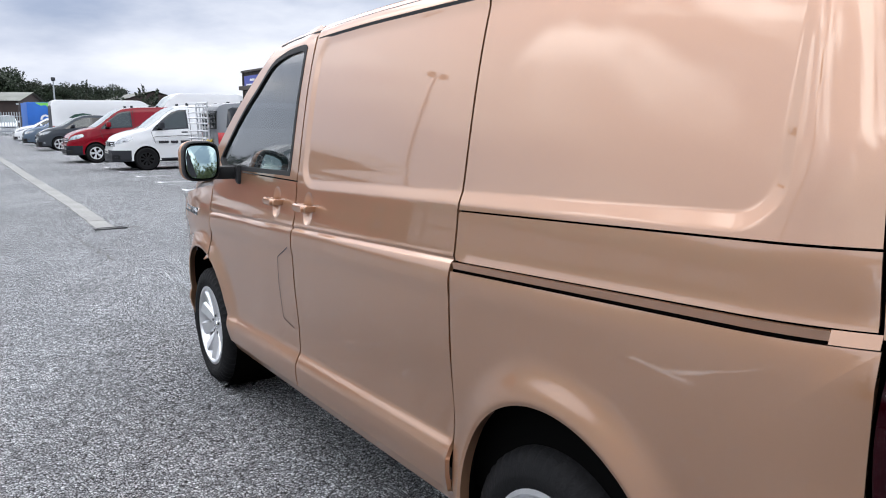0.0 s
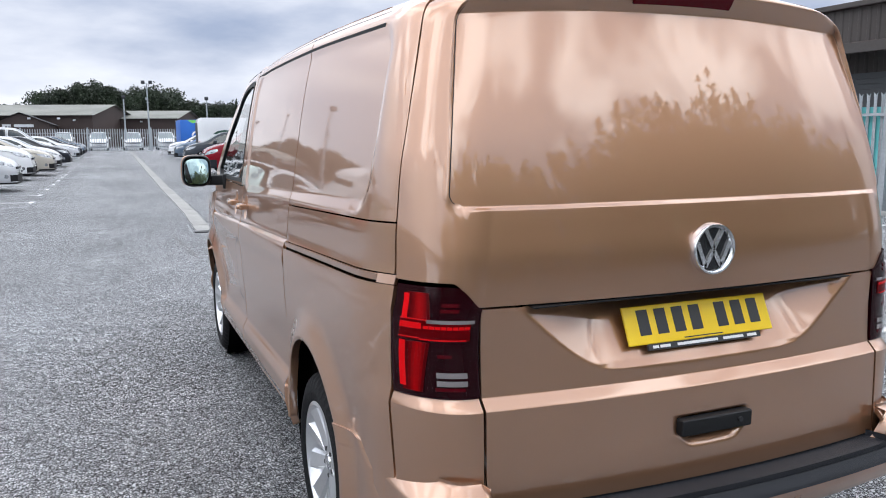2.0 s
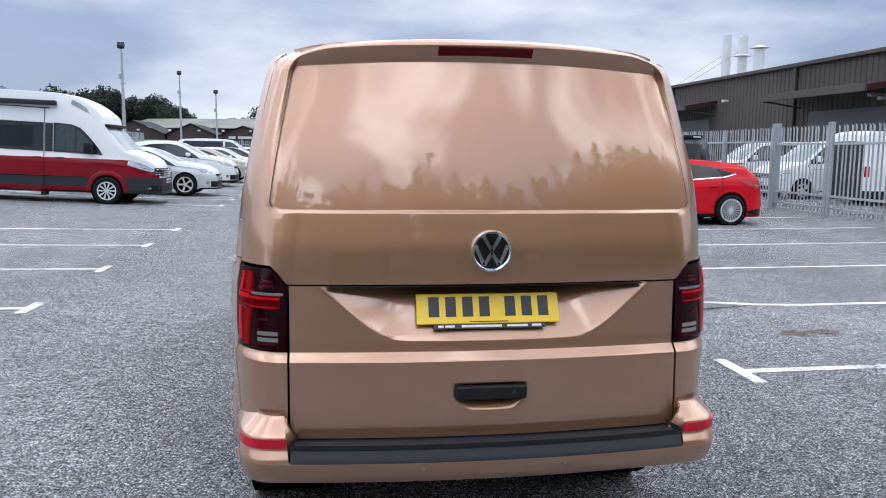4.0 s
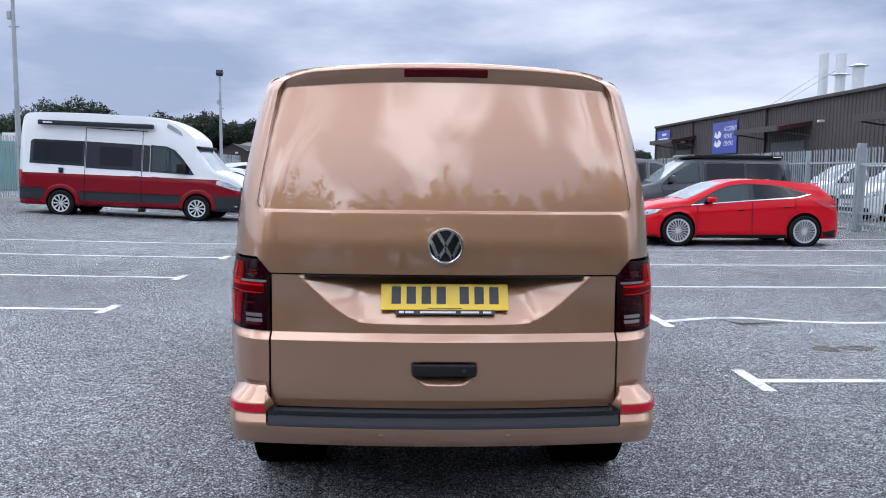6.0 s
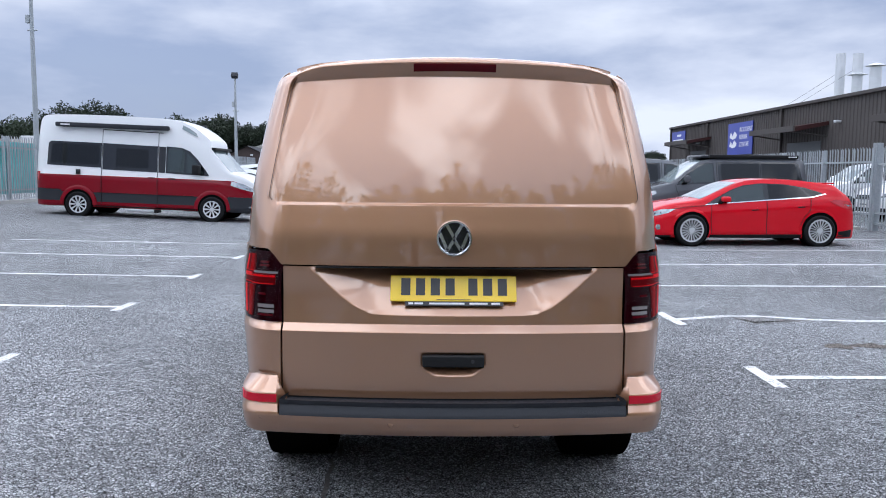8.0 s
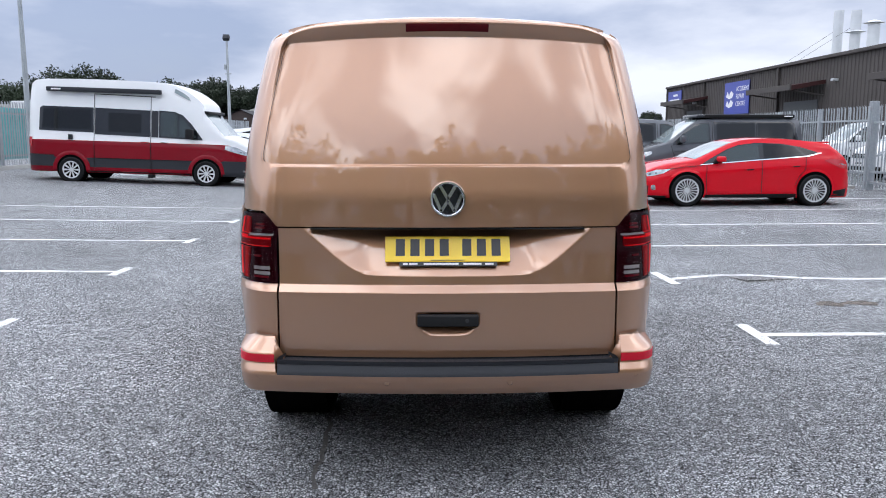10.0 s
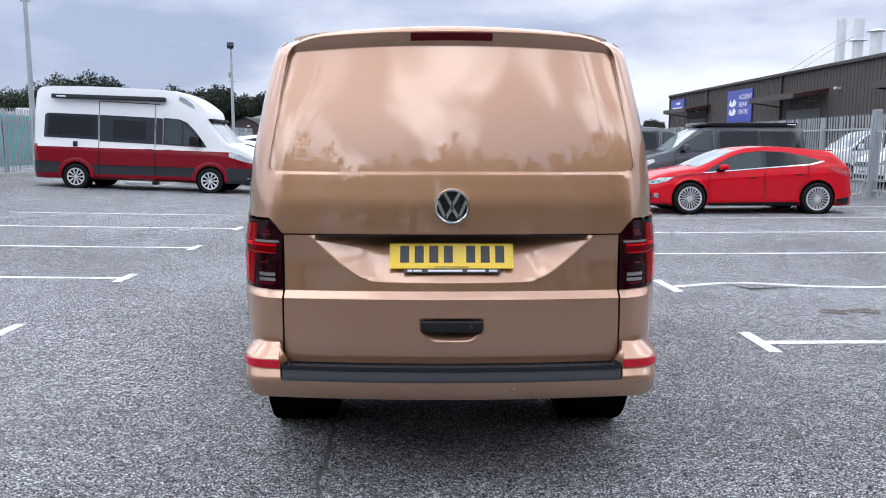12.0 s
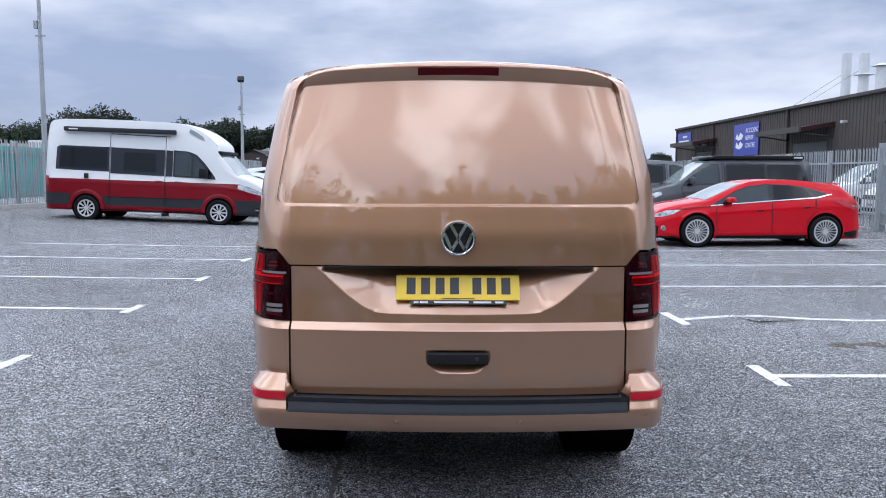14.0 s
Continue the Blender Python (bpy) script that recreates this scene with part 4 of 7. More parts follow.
    lathe("centre_cap", [(0.0, -h * 0.70), (0.022, -h * 0.70), (0.030, -h * 0.67), (0.032, -h * 0.60)], 24, cap, ob, "X", "round centre cap")
    for k in range(5):
        a = 2 * math.pi * (k + 0.5) / 5
        part("wheel_bolt", cyl_bm((-h * 0.66, 0.052 * math.cos(a), 0.052 * math.sin(a)), (-h * 0.5, 0.052 * math.cos(a), 0.052 * math.sin(a)), 0.009, seg=6), DARK_ALLOY, ob)
    return ob


first = wheel_thing("road_wheel", van, 0.336, 0.215, 0.218, 5, 0.33)
first.matrix_basis = pose(-0.812, 0.940, 0.334, 18, 0, 0)
for m in (pose(-0.812, 3.955, 0.334, 55, 0, 0), pose(0.812, 0.940, 0.334, 30, 0, 180), pose(0.812, 3.955, 0.334, 5, 0, 180)):
    copy_thing(first, m)

# Door handles: a scooped shell, a bar grip and a lock.
for sx in (-1, 1):
    for y, z in HANDLES:
        x = side_at(y + 0.056, z)[0]
        grip = new("door_handle")
        grip.parent = van
        grip.matrix_basis = pose(0, 0, 0) if sx == -1 else Matrix.Diagonal((-1, 1, 1, 1))
        bm = box_bm(x - 0.046, x - 0.014, y - 0.066, y + 0.066, z - 0.017, z + 0.017, 0.014, segments=3)
        box_bm(x - 0.03, x + 0.01, y + 0.04, y + 0.068, z - 0.013, z + 0.013, 0.006, bm)
        box_bm(x - 0.03, x + 0.01, y - 0.068, y - 0.04, z - 0.013, z + 0.013, 0.006, bm)
        part("grip", bm, BRONZE, grip, "bronze bar grip", True)
        part("lock", cyl_bm((x - 0.056, y - 0.046, z), (x - 0.045, y - 0.046, z), 0.011, seg=18), BRONZE, grip, "bronze lock cover", True)

# Tailgate handle, emblem, number plate.
grip = box_bm(-0.126, 0.126, -0.104, -0.068, 0.694, 0.742, 0.008, segments=3)
handle = part("rear_handle", grip, BLACK_PLASTIC, van, "black plastic tailgate handle", True)
part("lock", cyl_bm((0.078, -0.110, 0.720), (0.078, -0.10, 0.720), 0.0075, seg=18), DARK_ALLOY, handle, "dull metal lock barrel", True)
emblem = lathe("emblem", [(0.0, 0.004), (0.056, 0.004), (0.058, -0.006), (0.062, -0.010), (0.067, -0.010), (0.070, -0.004), (0.071, 0.012)], 48, CHROME, van, "Y", "round chrome emblem with dark field", (0, rear_y(1.214) - 0.008, 1.214))
lathe("emblem_field", [(0.0, 0.0), (0.056, 0.0)], 40, GLOSS_BLACK, emblem, "Y", "dark blue-black emblem field", (0, rear_y(1.214) - 0.0075, 1.214))


def bar(name, p, q, wide, thick, y, mat, parent):
    (x0, z0), (x1, z1) = p, q
    d = Vector((x1 - x0, z1 - z0))
    n = Vector((-d.y, d.x)).normalized() * wide / 2
    c = [(x0 + n.x, z0 + n.y), (x0 - n.x, z0 - n.y), (x1 - n.x, z1 - n.y), (x1 + n.x, z1 + n.y)]
    verts = [(a, y, b) for a, b in c] + [(a, y - thick, b) for a, b in c]
    faces = [(0, 1, 2, 3), (4, 5, 6, 7), (0, 1, 5, 4), (1, 2, 6, 5), (2, 3, 7, 6), (3, 0, 4, 7)]
    return finish(name, verts, faces, mat, parent, "", False)


emblem.matrix_basis = Matrix.Translation((0, -0.052, 1.214)) @ Matrix.Scale(1.06, 4) @ Matrix.Translation((0, 0.052, -1.214))
ez, ey = 1.214, rear_y(1.214) - 0.008
for p, q in (((-0.028, 0.050), (0, 0.002)), ((0.028, 0.050), (0, 0.002)), ((-0.054, 0.020), (-0.026, -0.046)), ((0.054, 0.020), (0.026, -0.046)), ((-0.026, -0.046), (0, -0.004)), ((0.026, -0.046), (0, -0.004))):
    bar("emblem_bar", (p[0], ez + p[1]), (q[0], ez + q[1]), 0.012, 0.004, ey, CHROME, emblem)

plate = empty("number_plate", "", "")
plate.parent = van
PZ, PT = 1.002, radians(25)
plate.matrix_basis = Matrix.LocRotScale((0, -0.004, PZ), Euler((-PT, 0, 0)), None)
part("plate_board", box_bm(-0.26, 0.26, -0.004, 0.004, -0.0555, 0.0555, 0.003), PLATE_YELLOW, plate, "yellow rear number plate")
x = -0.222
for k in range(7):
    part("plate_mark", box_bm(x + 0.006, x + 0.044, -0.0052, -0.004, -0.030, 0.043), INK, plate)
    x += 0.061 if k != 3 else 0.094
part("dealer_strip", box_bm(-0.20, 0.205, -0.0045, 0.003, -0.0735, -0.056), INK, plate, "black strip under the plate")
for a, b in ((-0.185, -0.165), (-0.16, -0.125), (-0.10, 0.045), (0.065, 0.14), (0.155, 0.19)):
    part("strip_print", box_bm(a, b, -0.0055, -0.0045, -0.069, -0.061), WHITE_INK, plate)
part("plate_line", box_bm(-0.07, 0.07, -0.0052, -0.004, -0.050, -0.047), INK, plate)


def mirror_loft(sections):
    """A rounded housing: sections of depth, half width, half height and sideways shift, skinned and closed."""
    bm = bmesh.new()
    loops = []
    for y, w, h, shift in sections:
        loop = []
        for k in range(40):
            c, q = math.cos(k * math.pi / 20), math.sin(k * math.pi / 20)
            loop.append(bm.verts.new((shift + w * math.copysign(abs(c) ** 0.56, c), y, h * math.copysign(abs(q) ** 0.56, q))))
        loops.append(loop)
    for a, b in zip(loops, loops[1:]):
        for k in range(40):
            bm.faces.new((a[k], a[(k + 1) % 40], b[(k + 1) % 40], b[k]))
    bm.faces.new(loops[0])
    bm.faces.new(loops[-1])
    return bm


def mirror_dish(w, h, radius):
    """A bulging mirror glass with a rounded outline."""
    bm = bmesh.new()
    mid = bm.verts.new((0, -(w * w + h * h) / (4 * radius), 0))
    loops = []
    for r in (0.15, 0.3, 0.45, 0.6, 0.75, 0.88, 1.0):
        loop = []
        for k in range(40):
            c, q = math.cos(k * math.pi / 20), math.sin(k * math.pi / 20)
            x, z = r * w * math.copysign(abs(c) ** 0.58, c), r * h * math.copysign(abs(q) ** 0.58, q)
            loop.append(bm.verts.new((x, (x * x + z * z) / (2 * radius) - (w * w + h * h) / (4 * radius), z)))
        loops.append(loop)
    for k in range(40):
        bm.faces.new((mid, loops[0][k], loops[0][(k + 1) % 40]))
    for a, b in zip(loops, loops[1:]):
        for k in range(40):
            bm.faces.new((a[k], a[(k + 1) % 40], b[(k + 1) % 40], b[k]))
    return bm


# Door mirrors.
for sx in (-1, 1):
    mir = new("door_mirror")
    mir.parent = van
    part("mirror_shell", mirror_loft(((-0.012, 0.104, 0.103, -0.006), (-0.004, 0.110, 0.106, -0.012), (0.024, 0.109, 0.103, -0.016), (0.055, 0.096, 0.092, -0.014), (0.082, 0.070, 0.070, -0.008), (0.094, 0.035, 0.036, -0.004))), BRONZE, mir, "bronze mirror shell", True, 60)
    part("mirror_surround", mirror_loft(((-0.006, 0.100, 0.100, -0.006), (-0.018, 0.106, 0.105, -0.006), (-0.050, 0.105, 0.105, -0.002), (-0.067, 0.100, 0.101, 0.0), (-0.070, 0.095, 0.096, 0.0), (-0.030, 0.091, 0.093, 0.0))), BLACK_PLASTIC, mir, "black mirror surround", True, 60)
    glass = part("mirror_glass", mirror_dish(0.086, 0.089, 1.5), MIRROR, mir, "slightly bulging mirror glass", True, 60)
    glass.matrix_basis = pose(0, -0.058, 0, -11.0, 0, 0)
    # Dark wedge laid over the outer lower side of the glass.
    edge = bmesh.new()
    edge.faces.new([edge.verts.new(p) for p in ((-0.085, -0.003, 0.030), (-0.074, -0.003, 0.062), (-0.030, -0.003, -0.082), (-0.060, -0.003, -0.078), (-0.082, -0.003, -0.045))])
    part("wide_angle_strip", edge, PRIVACY, glass, "dark wedge over the outer side of the mirror glass")
    arm = box_bm(0.06, 0.22, -0.03, 0.05, -0.10, -0.03, 0.02)
    part("mirror_arm", arm, BLACK_PLASTIC, mir, "black mirror arm", True)
    foot = box_bm(0.19, 0.225, -0.11, 0.14, -0.12, -0.02, 0.012)
    part("mirror_foot", foot, BLACK_PLASTIC, mir, "black mirror foot", True)
    mir.matrix_basis = Matrix.Diagonal((-sx, 1, 1, 1)) @ pose(-1.065, 3.42, 1.318, 0, 0, -12) @ Matrix.Diagonal((0.84, 1, 0.94, 1))

# Fuel flap: a thin shut line beside the front door's rear edge.
def groove(name, pts, wide=0.004):
    verts, faces = [], []
    for (ya, za), (yb, zb) in zip(pts, pts[1:]):
        d = Vector((yb - ya, zb - za))
        n = Vector((-d.y, d.x)).normalized() * wide / 2
        i = len(verts)
        for t in (0, 0.5, 1):
            y, z = ya + (yb - ya) * t, za + (zb - za) * t
            for s in (-1, 1):
                p = side_at(y + s * n.x, z + s * n.y)
                verts.append((p[0] - 0.0015, p[1], p[2]))
        for t in (0, 2):
            faces.append((i + t, i + t + 1, i + t + 3, i + t + 2))
    return finish(name, verts, faces, SEAL_AND_GAP, van, "thin black shut line", True)


groove("fuel_flap_line", [(2.60, 0.985), (2.735, 0.925), (2.745, 0.80), (2.735, 0.645), (2.615, 0.625)])


# ---- the yard ----
def ground_z(x, y):
    """The yard falls gently from both sides to the drain."""
    k = min(abs(x), 13.0)
    rise = 0.021 * max(0.0, min(-x, 13.0) - 4.0) * smoothstep(12.6, 17.0, y)
    return (0.0011 if x < 0 else 0.0004) * k * k + rise


def ground_sheet():
    xs = sorted({-1500.0, -400.0, -120.0, -60.0, -30.0, -20.0, 20.0, 30.0, 60.0, 120.0, 400.0, 1500.0} | set(np.arange(-14, 14.5, 0.5).tolist()))
    ys = sorted({-1500.0, -300.0, -100.0, -60.0, -40.0, 1500.0, 600.0, 300.0, 150.0, 110.0} | set(np.arange(-25, 95, 5.0).tolist()) | set(np.arange(12, 18.5, 0.5).tolist()))
    verts = [(x, y, ground_z(x, y)) for x in xs for y in ys]
    n = len(ys)
    faces = [(i * n + j, (i + 1) * n + j, (i + 1) * n + j + 1, i * n + j + 1) for i in range(len(xs) - 1) for j in range(n - 1)]
    return tagged(finish("ground", verts, faces, ASPHALT), "coarse grey worn asphalt of a car park", "ground", kind="structure")


ground_sheet()


def strip(name, pts, wide, mat, z=0.004, label="", category="", kind="structure", group="", ragged=0.0):
    """A flat band along a line on the ground, draped over it."""
    verts, faces = [], []
    for (xa, ya), (xb, yb) in zip(pts, pts[1:]):
        d = Vector((xb - xa, yb - ya))
        n = Vector((-d.y, d.x)).normalized() * wide / 2
        steps = max(2, int(d.length / 0.5) + 1)
        i = len(verts)
        for k in range(steps):
            t = k / (steps - 1)
            for s in (-1, 1):
                j = random.uniform(-ragged, ragged)
                x, y = xa + d.x * t + s * n.x * (1 + j), ya + d.y * t + s * n.y * (1 + j)
                verts.append((x, y, ground_z(x, y) + z))
        for k in range(steps - 1):
            faces.append((i + 2 * k, i + 2 * k + 1, i + 2 * k + 3, i + 2 * k + 2))
    return tagged(finish(name, verts, faces, mat, smooth=False), label, category, group, kind)


def bay(name, y, tip, end, tick=(-0.24, 0.28)):
    """A parking bay's line with its short cross tick at the aisle."""
    out = 1 if end > tip else -1
    strip("bay_line", [(tip, y), (end, y)], 0.09, PAINT_LINE, 0.004, "worn white painted parking bay line", "bay line", group="parking bay lines", ragged=0.12)
    strip("bay_tick", [(tip - out * 0.045, y + tick[0]), (tip - out * 0.045, y + tick[1])], 0.10, PAINT_LINE, 0.005, "worn white tick at a parking bay's corner", "bay line", group="parking bay ticks", ragged=0.12)


for y in (2.65, 5.10, 7.57, 10.02, 12.42):
    bay("left", y, -3.46, -8.6)
for k in range(18):
    bay("left", 18.6 + 2.4 * k, -3.46, -8.6)
for y in (2.37, 7.04, 9.50, 11.92, 14.35):
    bay("right", y, 2.40, 10.6, (-0.28, 0.32))
for k in range(18):
    bay("right", 16.8 + 2.4 * k, 2.32, 7.6)
# One line bends round a patched hollow.
strip("bay_line", [(2.36, 4.62), (3.0, 4.84), (3.35, 4.83), (3.75, 4.66), (4.2, 4.58), (9.8, 4.62)], 0.09, PAINT_LINE, 0.004, "white bay line bent round a patched hollow", "bay line", group="parking bay lines", ragged=0.12)
strip("bay_tick", [(2.37, 4.35), (2.33, 5.05)], 0.10, PAINT_LINE, 0.005, "worn white tick at a parking bay's corner", "bay line", group="parking bay ticks", ragged=0.12)
# Drain channel of concrete slabs down the lane, with the scar of a trench before it.
drain = empty("drain_channel", "pale worn concrete slabs of a drain channel down the lane", "drain", kind="structure")
slab_mesh = box_bm(-0.128, 0.128, 0.006, 0.994, -0.02, 0.0, 0.006, segments=1)
slab_data = bpy.data.meshes.new("slab")
slab_mesh.to_mesh(slab_data)
slab_mesh.free()
slab_data.materials.append(CONCRETE)
for k in range(69):
    y = 11.2 + k
    x = float(np.interp(y, [11.2, 13.7, 22, 40, 80], [-0.27, -0.22, -0.24, -0.20, -0.1]))
    slab = new("slab", slab_data)
    slab.parent = drain
    slab.matrix_basis = pose(x + random.uniform(-0.008, 0.008), y, ground_z(x, y) + 0.010 + random.uniform(-0.002, 0.003), 0, random.uniform(-0.5, 0.5), random.uniform(-0.5, 0.5))
end_frame = bmesh.new()
for a, b, c, d in ((-0.44, -0.02, 11.10, 11.14), (-0.44, -0.02, 11.24, 11.28), (-0.44, -0.40, 11.10, 11.28), (-0.06, -0.02, 11.10, 11.28)):
    box_bm(a, b, c, d, -0.01, 0.018, 0.003, end_frame)
tagged(part("drain_frame", end_frame, DARK_ALLOY), "rusty steel frame at the drain channel's end", "drain", kind="structure")
strip("trench_scar", [(-0.45, 11.15), (0.15, 11.22)], 0.10, DARK_ASPHALT, 0.003, "dark patch at the drain's end", "asphalt patch", ragged=0.3)


def blot(name, cx, cy, rx, ry, mat, label, z=0.0035):
    """An irregular stain or patch on the ground."""
    n = 28
    verts = [(cx, cy, ground_z(cx, cy) + z)]
    for k in range(n):
        a = 2 * math.pi * k / n
        r = 1 + 0.28 * noise.noise((math.cos(a) * 1.7 + cx, math.sin(a) * 1.7 + cy, 0.3)) * 2
        x, y = cx + rx * r * math.cos(a), cy + ry * r * math.sin(a)
        verts.append((x, y, ground_z(x, y) + z))
    return tagged(finish(name, verts, [(0, 1 + k, 1 + (k + 1) % n) for k in range(n)], mat), label, "asphalt patch", kind="structure")


blot("asphalt_patch", 3.42, 3.42, 0.11, 0.11, BROWN_ASPHALT, "brownish worn hollow in the asphalt")
blot("asphalt_patch", 3.70, 3.44, 0.17, 0.09, BROWN_ASPHALT, "brownish worn hollow in the asphalt")
# A heaved, cracked flake of asphalt beside the bent line.
heave = [(3.03, 4.785, 0.003), (3.131, 4.47, 0.020), (3.42, 4.545, 0.014), (3.71, 4.62, 0.005), (3.52, 4.70, 0.003), (3.33, 4.78, 0.003)]
n = len(heave)
tagged(finish("heaved_asphalt", heave + [(x, y, -0.002) for x, y, z in heave], [tuple(range(n))] + [(i, (i + 1) % n, n + (i + 1) % n, n + i) for i in range(n)], HEAVED_ASPHALT, None, "", False), "heaved cracked flake of asphalt beside a bay line", "asphalt patch", kind="structure")


def crack(pts, wide=0.012):
    out = []
    for (xa, ya), (xb, yb) in zip(pts, pts[1:]):
        for k in range(8):
            t = k / 8
            out.append((xa + (xb - xa) * t + random.uniform(-0.03, 0.03), ya + (yb - ya) * t + random.uniform(-0.03, 0.03)))
    out.append(pts[-1])
    return strip("ground_crack", out, wide, DARK_ASPHALT, 0.0025, "thin dark crack in the asphalt", "crack", ragged=0.5)


crack([(-0.56, -0.1), (-0.58, 0.6), (-0.56, 1.05)], 0.02)
crack([(-0.8, 10.9), (-0.72, 9.8), (-0.66, 8.5)], 0.02)
crack([(3.0, 4.86), (3.125, 4.452), (3.42, 4.53), (3.76, 4.615)], 0.03)
crack([(-9, 8.9), (-6, 8.7), (-4.5, 9.1)], 0.03)


# ---- vehicles of the yard ----
def car_paint(name, color, metal=0.0, rough=0.5):
    m = material(name, color, rough=rough, metal=metal, coat=0.8, spec=0.05, grain=0.02, grain_scale=300, blotch=0.03, blotch_scale=1.0, coat_rough=0.06)
    m.node_tree.nodes["Principled BSDF"].inputs["Coat IOR"].default_value = 1.42
    return m


WHITE_PAINT = car_paint("white_vehicle_paint", (0.74, 0.75, 0.76))
RED_PAINT = car_paint("bright_red_paint", (0.58, 0.002, 0.012))
DEEP_RED = car_paint("deep_red_paint", (0.20, 0.001, 0.009))
SILVER_WHEEL = material("silver_wheel_paint", (0.62, 0.63, 0.65), rough=0.35, metal=0.25, coat=0.3)
SILVER_PAINT = car_paint("silver_paint", (0.60, 0.62, 0.64), 0.5)
GREY_PAINT = car_paint("grey_metallic_paint", (0.15, 0.16, 0.175), 0.4)
DARK_PAINT = car_paint("near_black_paint", (0.018, 0.020, 0.026), 0.2)
SLATE_PAINT = car_paint("slate_grey_paint", (0.045, 0.052, 0.062), 0.3)
CAMPER_GREY = car_paint("camper_grey_paint", (0.095, 0.100, 0.112), 0.4)
BLUE_GREY = car_paint("blue_grey_paint", (0.10, 0.14, 0.19), 0.3)
BEIGE_PAINT = car_paint("champagne_paint", (0.46, 0.43, 0.37), 0.4)
CLADDING = material("dark_grey_cladding", (0.030, 0.032, 0.038), rough=0.55, spec=0.2, grain=0.1, grain_scale=80)
SIDE_GLASS = glass_material("clear_side_glass", (0.045, 0.06, 0.062), 0.90)
# Black for plastic parts, and for strips that paint shade.
SILL_BLACK = material("black_plastic_and_shade", (0.010, 0.010, 0.011), rough=0.55, spec=0.2, grain=0.1, grain_scale=80)
SCREEN_GLASS = glass_material("screen_glass", (0.19, 0.235, 0.245), 1.0, 0.05)
HEAD_LENS = material("headlamp_lens", (0.36, 0.38, 0.40), rough=0.15, metal=0.6, coat=0.8, grain=0.5, grain_scale=14)
TAIL_LENS = material("tail_lamp_lens", (0.45, 0.006, 0.012), rough=0.15, coat=1.0)


WHEEL_MESHES = {}


def disc_mesh(rim, spokes, mat, slim):
    """A spoked disc as one sheet of steel: hub, spokes and outer ring, with thickness."""
    h, verts, faces = 0.10, [], []
    radii = [0.0, 0.055, rim * 0.45, rim * 0.91, rim + 0.012]
    deep = [-h * 0.80, -h * 0.82, -h * 0.80, -h * 0.90, -h * 0.95]
    n = 3 * spokes
    for back in (0.0, 0.022):
        for r, x in zip(radii, deep):
            w = math.pi / spokes * (0.62 if r < 0.06 else slim * (0.16 / max(r, 0.1)) ** 0.6)
            w = min(w, math.pi / spokes * 0.8)
            for k in range(spokes):
                a = 2 * math.pi * k / spokes
                for t in (a - w, a + w, a + math.pi / spokes):
                    verts.append((x + back, r * math.cos(t), r * math.sin(t)))
    m = 5 * n

    def quad(i, j, o):
        return (o + i * n + j, o + i * n + (j + 1) % n, o + (i + 1) * n + (j + 1) % n, o + (i + 1) * n + j)
    for i in range(4):
        for j in range(n):
            if i in (1, 2) and j % 3:
                continue
            faces.append(quad(i, j, 0))
            if i in (1, 2):
                for e in (j, (j + 1) % n):
                    faces.append((i * n + e, (i + 1) * n + e, m + (i + 1) * n + e, m + i * n + e))
    me = bpy.data.meshes.new("spoked_disc")
    me.from_pydata(verts, [], faces)
    me.materials.append(mat)
    return me


def far_wheel(parent, at, left, R, rim, spokes, mat, slim=0.30):
    """A wheel of a parked vehicle: tyre and spoked disc, lying on the local y axis."""
    ob = new("wheel")
    ob.parent = parent
    h = 0.10
    key = (R, rim, spokes, mat.name)
    if key not in WHEEL_MESHES:
        t = lathe("tyre", [(rim, -h * 0.8), (rim + 0.015, -h * 0.95), (rim + 0.03, -h), (R - 0.03, -h), (R, -h * 0.7), (R, h * 0.7), (R - 0.03, h), (rim, h * 0.8)], 36, TYRE, ob, "X", "black tyre")
        w = lathe("wheel_back", [(0.0, -h * 0.1), (rim - 0.02, -h * 0.1), (rim, -h * 0.8)], 28, DARK_ALLOY, ob, "X")
        WHEEL_MESHES[key] = (t.data, w.data, disc_mesh(rim, spokes, mat, slim))
        todo = (("spoked_disc", 2),)
    else:
        todo = (("tyre", 0), ("wheel_back", 1), ("spoked_disc", 2))
    for nm, k in todo:
        p = new(nm, WHEEL_MESHES[key][k])
        p.parent = ob
        if k != 1:
            p["label"] = ("black tyre", "", "spoked wheel disc")[k]
    ob.matrix_basis = pose(*at, 0, 0, -90 if left else 90)
    return ob


